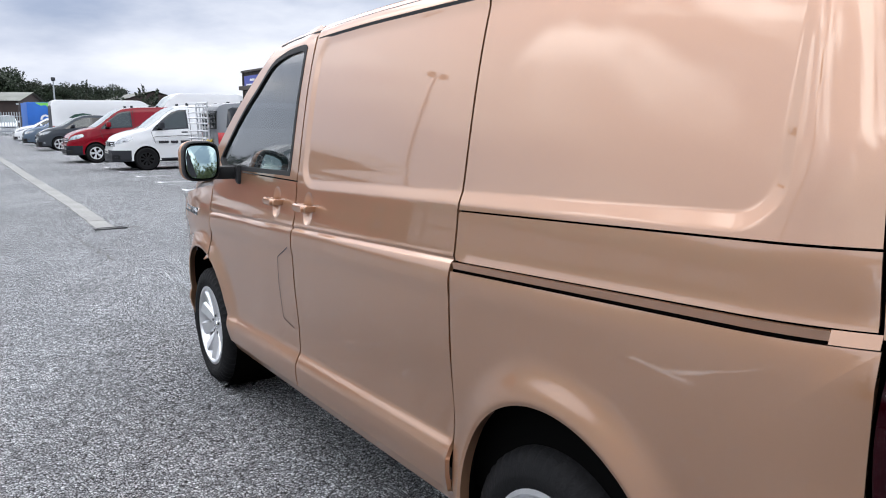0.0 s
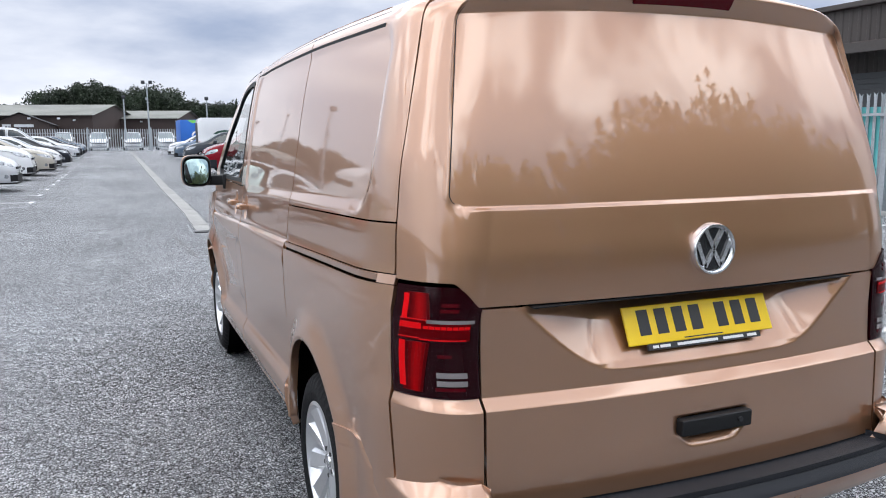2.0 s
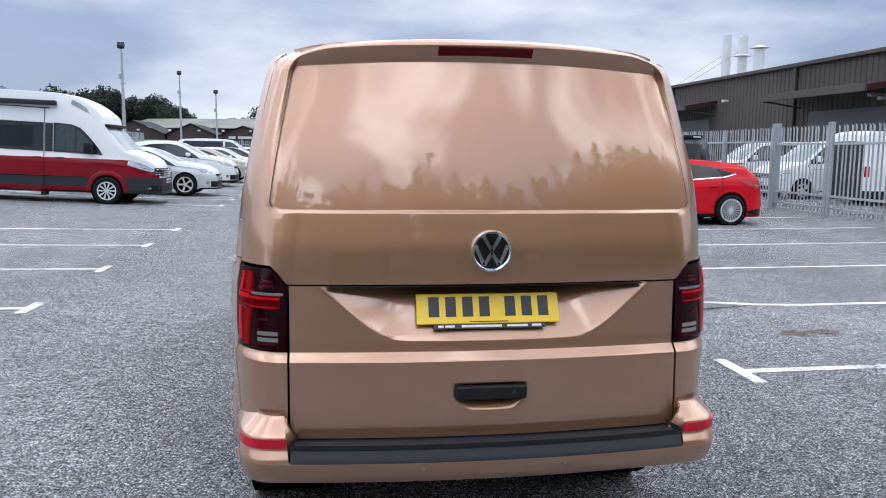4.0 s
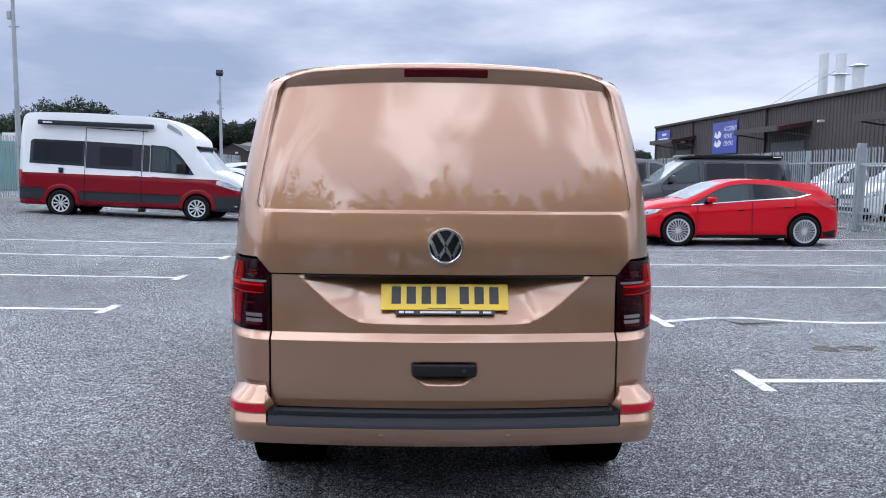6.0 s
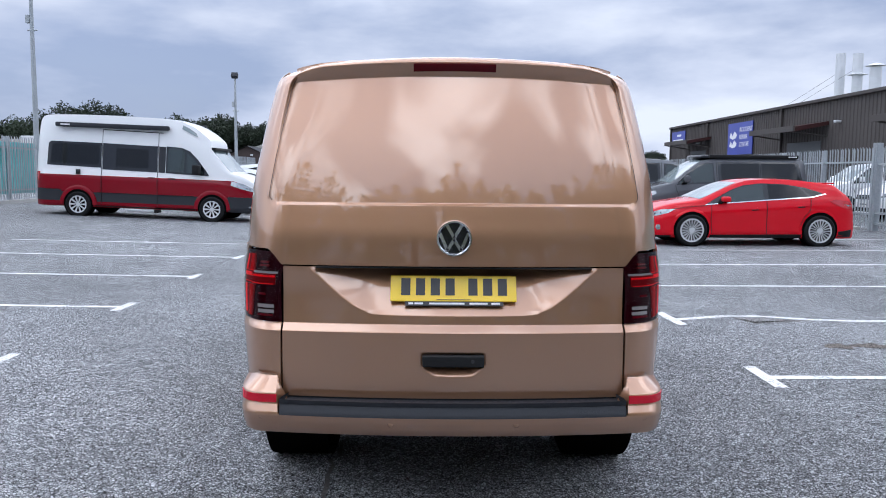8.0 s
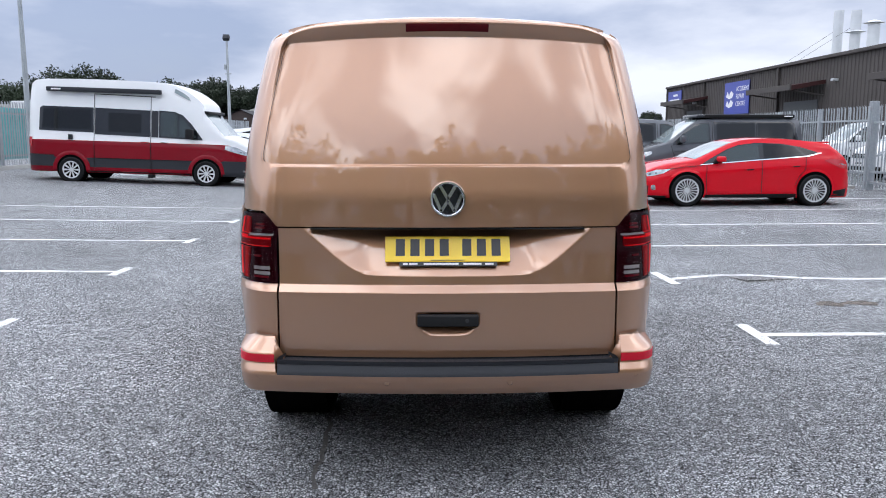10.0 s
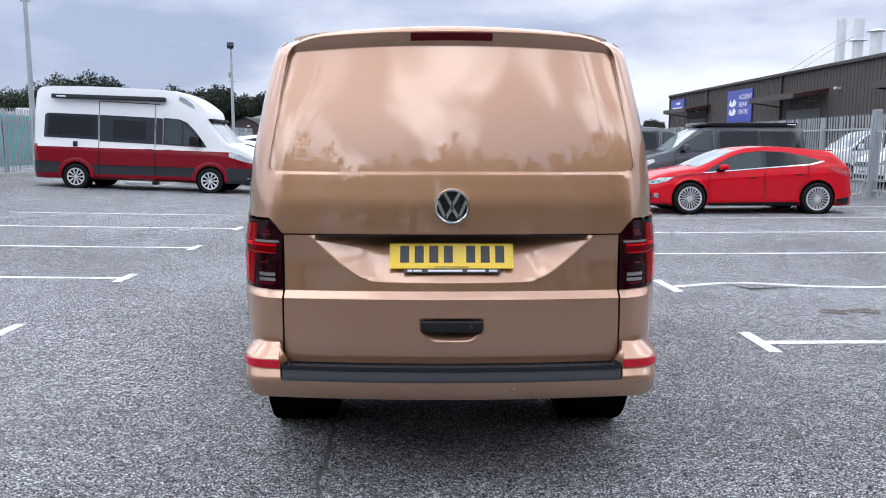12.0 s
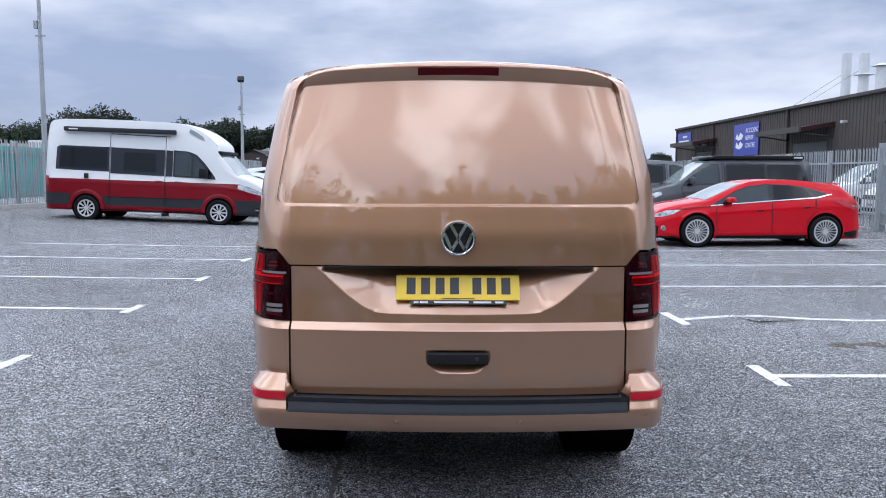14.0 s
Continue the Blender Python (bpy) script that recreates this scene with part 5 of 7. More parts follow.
def vehicle(name, label, m, L, half, sill, top, belt, wheels, paint, bands=(), tumble=0.28, windows=(), screen=None, rear_glass=None, lamps=(), trim=(), wheel_mat=None, spokes=5, category="car", group="", extra=None, lips=None, slim=0.30):
    """A parked vehicle, its tail at x = 0 and its nose at x = L. top and belt: its outline and waist along x. bands: (height, material) from below."""
    ob = empty(name, label, category, group)
    top_f, belt_f = functools.lru_cache(maxsize=None)(spline([p[0] for p in top], [p[1] for p in top])), functools.lru_cache(maxsize=None)(spline([p[0] for p in belt], [p[1] for p in belt]))

    def plan(x):
        w = half
        for d, reach, cut in ((x, 0.45, 0.22), (L - x, 0.75, 0.34)):
            t = min(max(d / reach, 0), 1)
            w -= half * cut * (1 - t) ** 2.6
        return w

    def width(x, z):
        w, b = plan(x), min(belt_f(x), top_f(x) - 0.03)
        if z <= b:
            t = (z - sill) / max(b - sill, 0.01)
            return w * float(np.interp(t, [0, 0.06, 0.14, 0.30, 0.55, 0.74, 0.80, 0.86, 1.0], [0.92, 0.972, 0.978, 0.976, 0.988, 1.0, 1.0, 0.985, 0.955]))
        t = (z - b) / max(top_f(x) - b, 0.02)
        return w * 0.955 - tumble * (z - b) - 0.035 * w * smoothstep(0.78, 1.0, t)

    lift_b = belt_f(L * 0.45) - sill
    levels = sorted({sill, sill + 0.06, sill + 0.16} | {round(sill + lift_b * k, 3) for k in (0.35, 0.45, 0.55, 0.66, 0.74, 0.80, 0.86, 0.93)} | {z for z, _ in bands})
    xs = sorted(set(np.linspace(0, L, 70).round(3).tolist()) | {round(p[0], 3) for p in top})
    rows, count = [], 0
    verts = []
    for x in xs:
        t, b = top_f(x), min(belt_f(x), top_f(x) - 0.03)
        zs = [min(z, b - 0.002 * (len(levels) - i)) for i, z in enumerate(levels)] + [b] + [b + (t - b) * k for k in (0.25, 0.5, 0.75, 0.9, 1.0)]
        row = [(x, width(x, z), z) for z in zs]
        wt = width(x, t)
        row += [(x, wt * k, t + 0.035 * (1 - k * k) * min(1, wt)) for k in (0.75, 0.4, 0.0)]
        row += [(x, -p[1], p[2]) for p in reversed(row[:-1])]
        verts += row
        count = len(row)
    mats = [paint] + [b[1] for b in bands]
    faces, idx = [], []
    for i in range(len(xs) - 1):
        for j in range(count - 1):
            faces.append((i * count + j, (i + 1) * count + j, (i + 1) * count + j + 1, i * count + j + 1))
            row, k = min(j, count - 2 - j), 0
            if row < len(levels):
                for n, (zl, _) in enumerate(bands):
                    if levels[row] < zl - 1e-6:
                        k = n + 1
                        break
            idx.append(k)
        faces.append((i * count, i * count + count - 1, (i + 1) * count + count - 1, (i + 1) * count))
        idx.append(len(bands) and 1)
    for i in (0, len(xs) - 1):
        faces.append(tuple(i * count + j for j in range(count)))
        idx.append(len(bands) and 1)
    body = finish("body", verts, faces, mats, ob, "", True, 38)
    for p, k in zip(body.data.polygons, idx):
        p.material_index = k

    def sheet(nm, pts, mat, side, out=0.006, thick=0.012, lab=""):
        """A panel of glass or trim on the side, from points (x, z)."""
        bm = bmesh.new()
        face = bm.faces.new([bm.verts.new((x, 0, z)) for x, z in pts])
        bmesh.ops.triangulate(bm, faces=[face])
        for _ in range(4):
            long = [e for e in bm.edges if e.calc_length() > 0.16]
            if not long:
                break
            bmesh.ops.subdivide_edges(bm, edges=long, cuts=1, use_grid_fill=False)
            bmesh.ops.triangulate(bm, faces=[fc for fc in bm.faces if len(fc.verts) > 3])
        made = bmesh.ops.extrude_face_region(bm, geom=list(bm.faces))
        inner = {v for v in made["geom"] if isinstance(v, bmesh.types.BMVert)}
        for v in bm.verts:
            v.co.y = side * (width(v.co.x, v.co.z) + out - (thick if v in inner else 0.0))
        return part(nm, bm, mat, ob, lab, True, 40)

    for side in (1, -1):
        for k, (nm, pts, mat) in enumerate(windows):
            sheet(nm, pts, mat, side, 0.006 + 0.0012 * k)
        for nm, pts, mat in trim:
            sheet(nm, pts, mat, side, 0.010, 0.02)
        for nm, pts, mat in lamps:
            sheet(nm, pts, mat, side, 0.012, 0.03)
    for nm, rng, mat in (("windscreen", screen, SCREEN_GLASS), ("rear_window", rear_glass, PRIVACY)):
        if rng:
            us, vs = np.linspace(-1, 1, 9), np.linspace(*rng, 8)
            vv, ff = [], []
            for u in us:
                for x in vs:
                    w = width(x, top_f(x)) - 0.05
                    vv.append((x, u * w, top_f(x) + 0.035 * (1 - (u * 0.95) ** 2) * min(1, w) + 0.008))
            for a in range(8):
                for c in range(7):
                    ff.append((a * 8 + c, a * 8 + c + 1, a * 8 + c + 9, a * 8 + c + 8))
            finish(nm, vv, ff, mat, ob, "", True)
    xr, xf, R, rim = wheels
    for x in (xr, xf):
        for side in (1, -1):
            w = plan(x) + 0.002
            # Black disc flush with the body paints the shade of the wheel opening.
            lathe("wheel_arch", [(0.0, side * (w - 0.25)), (R + 0.042, side * (w - 0.25)), (R + 0.042, side * (w + 0.003)), (0.0, side * (w + 0.003))], 30, SHADE_BLACK, ob, "Y", "", (x, 0, R + 0.02))
            if lips:
                vv, ff = [], []
                for k in range(29):
                    a = radians(-14 + 208 * k / 28)
                    for r, o in ((0.036, -0.02), (0.038, 0.008), (0.062, 0.010), (0.105, -0.006), (0.11, -0.03)):
                        px, pz = x + (R + r) * math.cos(a), R + 0.02 + (R + r) * math.sin(a)
                        if pz < sill + 0.03:
                            pz = sill + 0.03
                        vv.append((px, side * (max(width(px, pz), w * 0.965) + o), pz))
                    if k:
                        for j in range(4):
                            ff.append((5 * k - 5 + j, 5 * k + j, 5 * k + j + 1, 5 * k - 4 + j))
                finish("arch_lip", vv, ff, lips, ob, "", True, 50)
            far_wheel(ob, (x, side * (w - 0.068), R), side > 0, R, rim, spokes, wheel_mat or SILVER_WHEEL, slim)
    if extra:
        extra(ob, width, top_f)
    ob.matrix_basis = m
    return ob


def piece(ob, name, x0, x1, y0, y1, z0, z1, mat, bevel=0.01, label=""):
    return part(name, box_bm(x0, x1, y0, y1, z0, z1, bevel), mat, ob, label, True)


def wrap(ob, width, name, L, x0, z0, z1, mat, out=0.012, front=True, label="", lean=0.0):
    """A band round the nose or tail of a vehicle: along one side, across the end and back along the other."""
    path = []
    for k in range(9):
        x = x0 + (L - x0) * k / 8
        path.append((x, 1))
    verts, faces = [], []
    steps = 7
    rows = []
    for j in range(steps):
        z = z0 + (z1 - z0) * j / (steps - 1)
        end = L + (out if front else -out) + (lean * (0.5 - abs(j / (steps - 1) - 0.5)))
        row = [(x, width(x, z) + out, z) for x, _ in path[:-1]]
        we = width(L, z)
        row += [(end, we + out * 0.5, z)] + [(end + (0.035 if front else -0.035) * (1 - u * u), we * u, z) for u in (0.8, 0.5, 0.0, -0.5, -0.8)] + [(end, -we - out * 0.5, z)]
        row += [(x, -width(x, z) - out, z) for x, _ in reversed(path[:-1])]
        rows.append(row)
    m = len(rows[0])
    # Turned edges above and below.
    edge0 = [(x - (0.03 if x > L - 0.2 and front else -0.03 if x < L + 0.2 and not front else 0.0), y * 0.96, z) for x, y, z in rows[0]]
    edge1 = [(x - (0.03 if x > L - 0.2 and front else -0.03 if x < L + 0.2 and not front else 0.0), y * 0.96, z) for x, y, z in rows[-1]]
    rows = [edge0] + rows + [edge1]
    for row in rows:
        verts += row
    for j in range(len(rows) - 1):
        for k in range(m - 1):
            faces.append((j * m + k, j * m + k + 1, (j + 1) * m + k + 1, (j + 1) * m + k))
    return finish(name, verts, faces, mat, ob, label, True, 40)


def nose(ob, L, half, zs, plate=True, grille=(0.3, 0.55), mat=GLOSS_BLACK):
    """Grille, bumper mouth and plate on the front."""
    piece(ob, "grille", L - 0.05, L + 0.012, -half * 0.62, half * 0.62, grille[0] + zs, grille[1] + zs, mat, 0.02, "dark grille")
    piece(ob, "number_plate", L + 0.010, L + 0.022, -0.26, 0.26, zs + 0.12, zs + 0.23, PLATE_WHITE, 0.004, "white front plate")
    for k in range(5):
        piece(ob, "plate_mark", L + 0.022, L + 0.025, -0.21 + 0.09 * k, -0.15 + 0.09 * k, zs + 0.145, zs + 0.205, INK, 0)


def hatch(name, label, x, y, z, turn, paint, tone=None, k=1.0, high=1.0, glass=SIDE_GLASS, group="parked cars", chrome=False, **kw):
    """A five-door hatchback with its near side at y."""
    L, half = 4.36 * k, 0.90
    H = high
    top = [(0, 0.56), (0.03, 0.74 * H), (0.07, 0.94 * H), (0.16, 1.07 * H), (0.30, 1.19 * H), (0.42, 1.285 * H), (0.47, 1.335 * H), (0.62, 1.365 * H), (0.95, 1.41 * H), (1.4, 1.45 * H), (1.85, 1.46 * H), (2.2, 1.437 * H), (2.46, 1.375 * H), (2.7, 1.275 * H), (2.9, 1.175 * H), (3.1, 1.075 * H), (3.26, 1.010 * H), (3.5, 0.968 * H), (3.8, 0.915 * H), (4.05, 0.84 * H), (4.22, 0.755 * H), (4.31, 0.65 * H), (4.36, 0.52)]
    belt = [(0, 0.93 * H), (0.5, 1.07 * H), (1.0, 1.055 * H), (2.0, 0.985 * H), (3.1, 0.89 * H), (3.5, 0.86 * H), (4.36, 0.60 * H)]
    top, belt = [(a * k, b) for a, b in top], [(a * k, b) for a, b in belt]

    def pts(*ps):
        return [(a * k, b * H) for a, b in ps]
    wins = [("window_surround", pts((0.70, 1.135), (0.98, 1.085), (2.0, 1.005), (3.16, 0.905), (2.98, 1.02), (2.62, 1.225), (2.36, 1.325), (2.0, 1.372), (1.5, 1.355), (1.1, 1.285), (0.80, 1.185)), GLOSS_BLACK),
            ("quarter_glass", pts((0.76, 1.14), (0.99, 1.098), (1.16, 1.275), (1.06, 1.255), (0.84, 1.185)), PRIVACY),
            ("rear_door_glass", pts((1.05, 1.093), (1.86, 1.028), (1.86, 1.355), (1.5, 1.338), (1.22, 1.285)), PRIVACY),
            ("front_door_glass", pts((1.96, 1.02), (2.84, 0.948), (2.80, 1.09), (2.58, 1.22), (2.33, 1.31), (1.96, 1.355)), glass),
            ("mirror_triangle", pts((2.88, 0.945), (3.10, 0.925), (2.95, 1.015), (2.85, 1.065)), GLOSS_BLACK)]
    lamp = [("tail_lamp", pts((0.06, 0.90), (0.10, 0.80), (0.34, 0.86), (0.62, 0.99), (0.50, 1.03), (0.22, 1.00)), TAIL_LENS),
            ("tail_lamp_glass", pts((0.12, 0.87), (0.32, 0.91), (0.28, 0.94), (0.13, 0.91)), HEAD_LENS),
            ("headlamp", pts((4.30, 0.635), (4.24, 0.715), (4.05, 0.79), (3.78, 0.805), (3.92, 0.72), (4.12, 0.655)), HEAD_LENS),
            ("headlamp_shade", pts((4.05, 0.70), (4.20, 0.665), (4.18, 0.705), (4.06, 0.74)), CLADDING)]
    line = CHROME if chrome else GLOSS_BLACK
    trims = [("waist_line", pts((0.66, 1.15), (0.95, 1.075), (2.0, 0.992), (3.18, 0.892), (3.16, 0.912), (2.0, 1.012), (0.98, 1.093), (0.70, 1.165)), line),
             ("rear_valance", [(0.10 * k, 0.20), (0.42 * k, 0.20), (0.44 * k, 0.31), (0.08 * k, 0.36)], SILL_BLACK),
             ("sill_trim", [(1.16 * k, 0.17), (3.06 * k, 0.17), (3.06 * k, 0.235), (1.16 * k, 0.255)], SILL_BLACK)]
    trims += [("door_handle", pts((a, b), (a + 0.2, b - 0.012), (a + 0.2, b + 0.022), (a, b + 0.034)), paint) for a, b in ((1.10, 0.885), (2.05, 0.815))]
    # Black strips paint the shade under the door handles.
    trims += [("handle_shade", pts((a + 0.03, b - 0.028), (a + 0.17, b - 0.036), (a + 0.17, b - 0.014), (a + 0.03, b - 0.004)), SILL_BLACK) for a, b in ((1.10, 0.885), (2.05, 0.815))]
    seams = [("door_seam", pts((1.89, 0.27), (1.898, 0.27), (1.912, 1.0), (1.904, 1.0)), SEAL_AND_GAP), ("door_seam", pts((3.02, 0.27), (3.028, 0.27), (3.06, 0.60), (3.048, 0.90), (3.04, 0.90), (3.052, 0.60)), SEAL_AND_GAP),
             ("door_seam", pts((1.20, 0.45), (1.208, 0.45), (1.12, 0.66), (1.015, 0.80), (1.0, 1.07), (0.992, 1.07), (1.005, 0.80), (1.112, 0.66)), SEAL_AND_GAP), ("bonnet_seam", pts((3.12, 0.885), (3.5, 0.85), (3.86, 0.80), (3.86, 0.806), (3.5, 0.857), (3.12, 0.892)), SEAL_AND_GAP)]

    def more(ob, width, top_f):
        for s in (1, -1):
            shell = box_bm(2.70 * k, 2.86 * k, s * 0.95 - 0.10, s * 0.95 + 0.10, 0.965 * H, 1.085 * H, 0.05, segments=4)
            part("door_mirror", shell, paint, ob, "", True)
            piece(ob, "mirror_foot", 2.80 * k, 2.90 * k, s * 0.86 - 0.04, s * 0.86 + 0.04, 0.94 * H, 0.99 * H, SILL_BLACK, 0.015)
            lathe("fog_lamp", [(0.0, s * 0.0), (0.050, s * 0.0), (0.062, -s * 0.03)], 16, HEAD_LENS, ob, "Y", "", (4.10 * k, s * (width(4.10 * k, 0.38) + 0.014), 0.38))
        wrap(ob, width, "lower_grille", L, 4.20 * k, 0.24, 0.42, SILL_BLACK, 0.006, label="black lower grille")
        wrap(ob, width, "upper_grille", L, 4.34 * k, 0.58 * H, 0.64 * H, GLOSS_BLACK, 0.004)
        wrap(ob, width, "front_splitter", L, 3.86 * k, 0.17, 0.215, SILL_BLACK, 0.004)
        part("roof_spoiler", box_bm(0.36 * k, 0.62 * k, -0.52, 0.52, 1.365 * H, 1.395 * H, 0.012), paint, ob, "", True)
        piece(ob, "number_plate", L + 0.045, L + 0.055, -0.26, 0.26, 0.44, 0.55, PLATE_WHITE, 0.004, "white front plate")
        for n in range(5):
            piece(ob, "plate_mark", L + 0.055, L + 0.058, -0.21 + 0.09 * n, -0.15 + 0.09 * n, 0.465, 0.525, INK, 0)
    return vehicle(name, label, pose(x, y + half, z, 0, 0, turn), L, half, 0.17, top, belt, (0.80 * k, 3.449 * k, 0.325, 0.232), paint, (), 0.42, tuple(wins + seams), (2.47 * k, 3.26 * k), (0.10 * k, 0.42 * k), tuple(lamp), tuple(trims), group=group, extra=more, lips=paint, **kw)


def transporter(name, label, x, y, z, turn, paint, lower=None, windows=True, group="parked vans", steel=False, pop_top=False, extra=None):
    """A mid-size van with its near side at y."""
    L, half = 4.90, 0.95
    top = [(0, 1.0), (0.03, 1.70), (0.10, 1.86), (0.30, 1.92), (0.8, 1.945), (1.6, 1.955), (2.5, 1.93), (2.95, 1.88), (3.2, 1.77), (3.5, 1.55), (3.8, 1.32), (3.98, 1.215), (4.25, 1.155), (4.55, 1.06), (4.74, 0.96), (4.84, 0.82), (4.90, 0.58)]
    belt = [(0, 1.27), (2.6, 1.24), (3.4, 1.20), (3.9, 1.12), (4.9, 0.82)]
    frame_mat = GLOSS_BLACK
    wins = [("cab_surround", [(2.70, 1.235), (3.80, 1.175), (3.70, 1.30), (3.42, 1.545), (3.16, 1.735), (2.95, 1.80), (2.72, 1.81)], frame_mat),
            ("cab_window", [(2.76, 1.275), (3.42, 1.24), (3.42, 1.49), (3.20, 1.66), (2.98, 1.755), (2.77, 1.765)], SIDE_GLASS),
            ("quarter_light", [(3.46, 1.238), (3.70, 1.222), (3.62, 1.33), (3.46, 1.455)], SIDE_GLASS)]
    if windows:
        wins += [("window_surround", [(0.20, 1.29), (2.60, 1.245), (2.60, 1.83), (0.42, 1.83), (0.30, 1.78)], frame_mat), ("middle_window", [(1.44, 1.31), (2.52, 1.29), (2.52, 1.78), (1.44, 1.79)], PRIVACY), ("rear_window", [(0.28, 1.335), (1.36, 1.315), (1.36, 1.79), (0.42, 1.79)], PRIVACY)]
    wins += [("door_seam", [(a, 0.34), (a + 0.010, 0.34), (a + 0.010, b), (a, b)], SEAL_AND_GAP) for a, b in ((1.39, 1.84), (2.64, 1.84))]
    # The black strip along the waist paints the shade in its crease.
    wins += [("door_seam", [(3.70, 0.80), (3.71, 0.80), (3.79, 1.0), (3.83, 1.17), (3.82, 1.17), (3.78, 1.0)], SEAL_AND_GAP), ("rail_slot", [(0.16, 1.095), (1.38, 1.07), (1.38, 1.082), (0.16, 1.107)], SEAL_AND_GAP), ("waist_crease", [(1.40, 1.07), (3.74, 1.0), (3.74, 1.008), (1.40, 1.078)], SILL_BLACK)]
    lamp = (("tail_lamp", [(0.01, 0.86), (0.13, 0.86), (0.15, 1.16), (0.01, 1.16)], TAIL_LENS),
            ("headlamp", [(4.36, 0.93), (4.52, 0.85), (4.85, 0.775), (4.83, 0.86), (4.62, 0.97), (4.38, 1.01)], HEAD_LENS), ("headlamp_shade", [(4.50, 0.88), (4.74, 0.815), (4.72, 0.85), (4.52, 0.92)], CLADDING))
    # The lowest strip paints the shade under the sill.
    trims = (("door_handle", [(2.74, 1.115), (2.93, 1.11), (2.93, 1.145), (2.74, 1.15)], paint if lower is None else CLADDING), ("sill_shade", [(1.45, 0.27), (3.42, 0.27), (3.42, 0.31), (1.45, 0.31)], SILL_BLACK))

    def more(ob, width, top_f):
        shell = paint if not steel else CLADDING
        for s in (1, -1):
            piece(ob, "door_mirror", 3.46, 3.62, s * 1.07 - 0.10, s * 1.07 + 0.10, 1.24, 1.44, shell, 0.06)
            piece(ob, "mirror_arm", 3.50, 3.62, s * 0.94 - 0.06, s * 0.94 + 0.06, 1.23, 1.29, SILL_BLACK, 0.02)
        wrap(ob, width, "front_bumper", L, 4.42, 0.26, 0.60, lower or paint, 0.016, label="dark plastic front bumper" if lower else "")
        wrap(ob, width, "lower_grille", L, 4.72, 0.33, 0.46, SILL_BLACK, 0.022)
        for k in range(3):
            wrap(ob, width, "grille_slat", L, 4.78, 0.345 + 0.042 * k, 0.358 + 0.042 * k, CLADDING, 0.027)
        wrap(ob, width, "grille", L, 4.84, 0.72, 0.86, GLOSS_BLACK, 0.012, label="black grille with bright lines")
        for zz in (0.745, 0.80):
            wrap(ob, width, "grille_line", L, 4.86, zz, zz + 0.012, CHROME, 0.020)
        piece(ob, "number_plate", L + 0.055, L + 0.066, -0.26, 0.26, 0.50, 0.61, PLATE_WHITE, 0.004, "white front plate")
        for k in range(5):
            piece(ob, "plate_mark", L + 0.066, L + 0.069, -0.21 + 0.09 * k, -0.15 + 0.09 * k, 0.525, 0.585, INK, 0)
        if pop_top:
            piece(ob, "elevating_roof", 0.30, 3.05, -0.66, 0.66, 1.93, 2.03, DARK_PAINT, 0.05, "black elevating roof")
            piece(ob, "awning", 0.30, 2.85, 0.64, 0.78, 1.93, 2.035, SILL_BLACK, 0.03, "black roll-out awning case")
            piece(ob, "roof_rail", 0.30, 2.95, -0.76, -0.70, 1.92, 1.97, DARK_PAINT, 0.02)
            piece(ob, "awning_end", 0.36, 0.60, 0.776, 0.784, 1.965, 1.995, WHITE_INK, 0.0)
        else:
            for xx in (0.7, 1.7, 2.6):
                for s in (1, -1):
                    piece(ob, "roof_bracket", xx, xx + 0.08, s * 0.62 - 0.03, s * 0.62 + 0.03, 1.93, 2.01, CLADDING, 0.008)
        if extra:
            extra(ob, width, top_f)
    return vehicle(name, label, pose(x, y + half, z, 0, 0, turn), L, half, 0.26, top, belt, (0.99, 3.99, 0.335, 0.21), paint, ((0.36, lower or paint),), 0.26, tuple(wins), (3.02, 3.96), None, lamp, trims,
                   wheel_mat=SILL_BLACK if steel else SILVER_WHEEL, spokes=9 if steel else 5, category="van", group=group, extra=more, lips=paint, slim=0.5 if steel else 0.42)


def gz(x, y):
    return ground_z(x, y) + 0.0


# Red hatchback across the yard.
hatch("red_hatchback", "bright red five-door hatchback with chrome waist line, parked in a bay", 8.66, 12.72, gz(7, 13), 180, RED_PAINT, k=1.0, high=0.945, spokes=20, chrome=True, slim=0.36)
# Grey camper van behind it.
transporter("camper_van", "grey camper van with black elevating roof and awning", 10.55, 18.75, gz(7, 15), 180, CAMPER_GREY, pop_top=True)
hatch("white_hatchback", "white hatchback parked beyond the grey camper van", 9.9, 21.8, gz(7, 20), 180, WHITE_PAINT)
hatch("white_estate", "white car parked beyond the hatchback", 9.4, 26.4, gz(7, 24), 180, WHITE_PAINT, high=1.05)


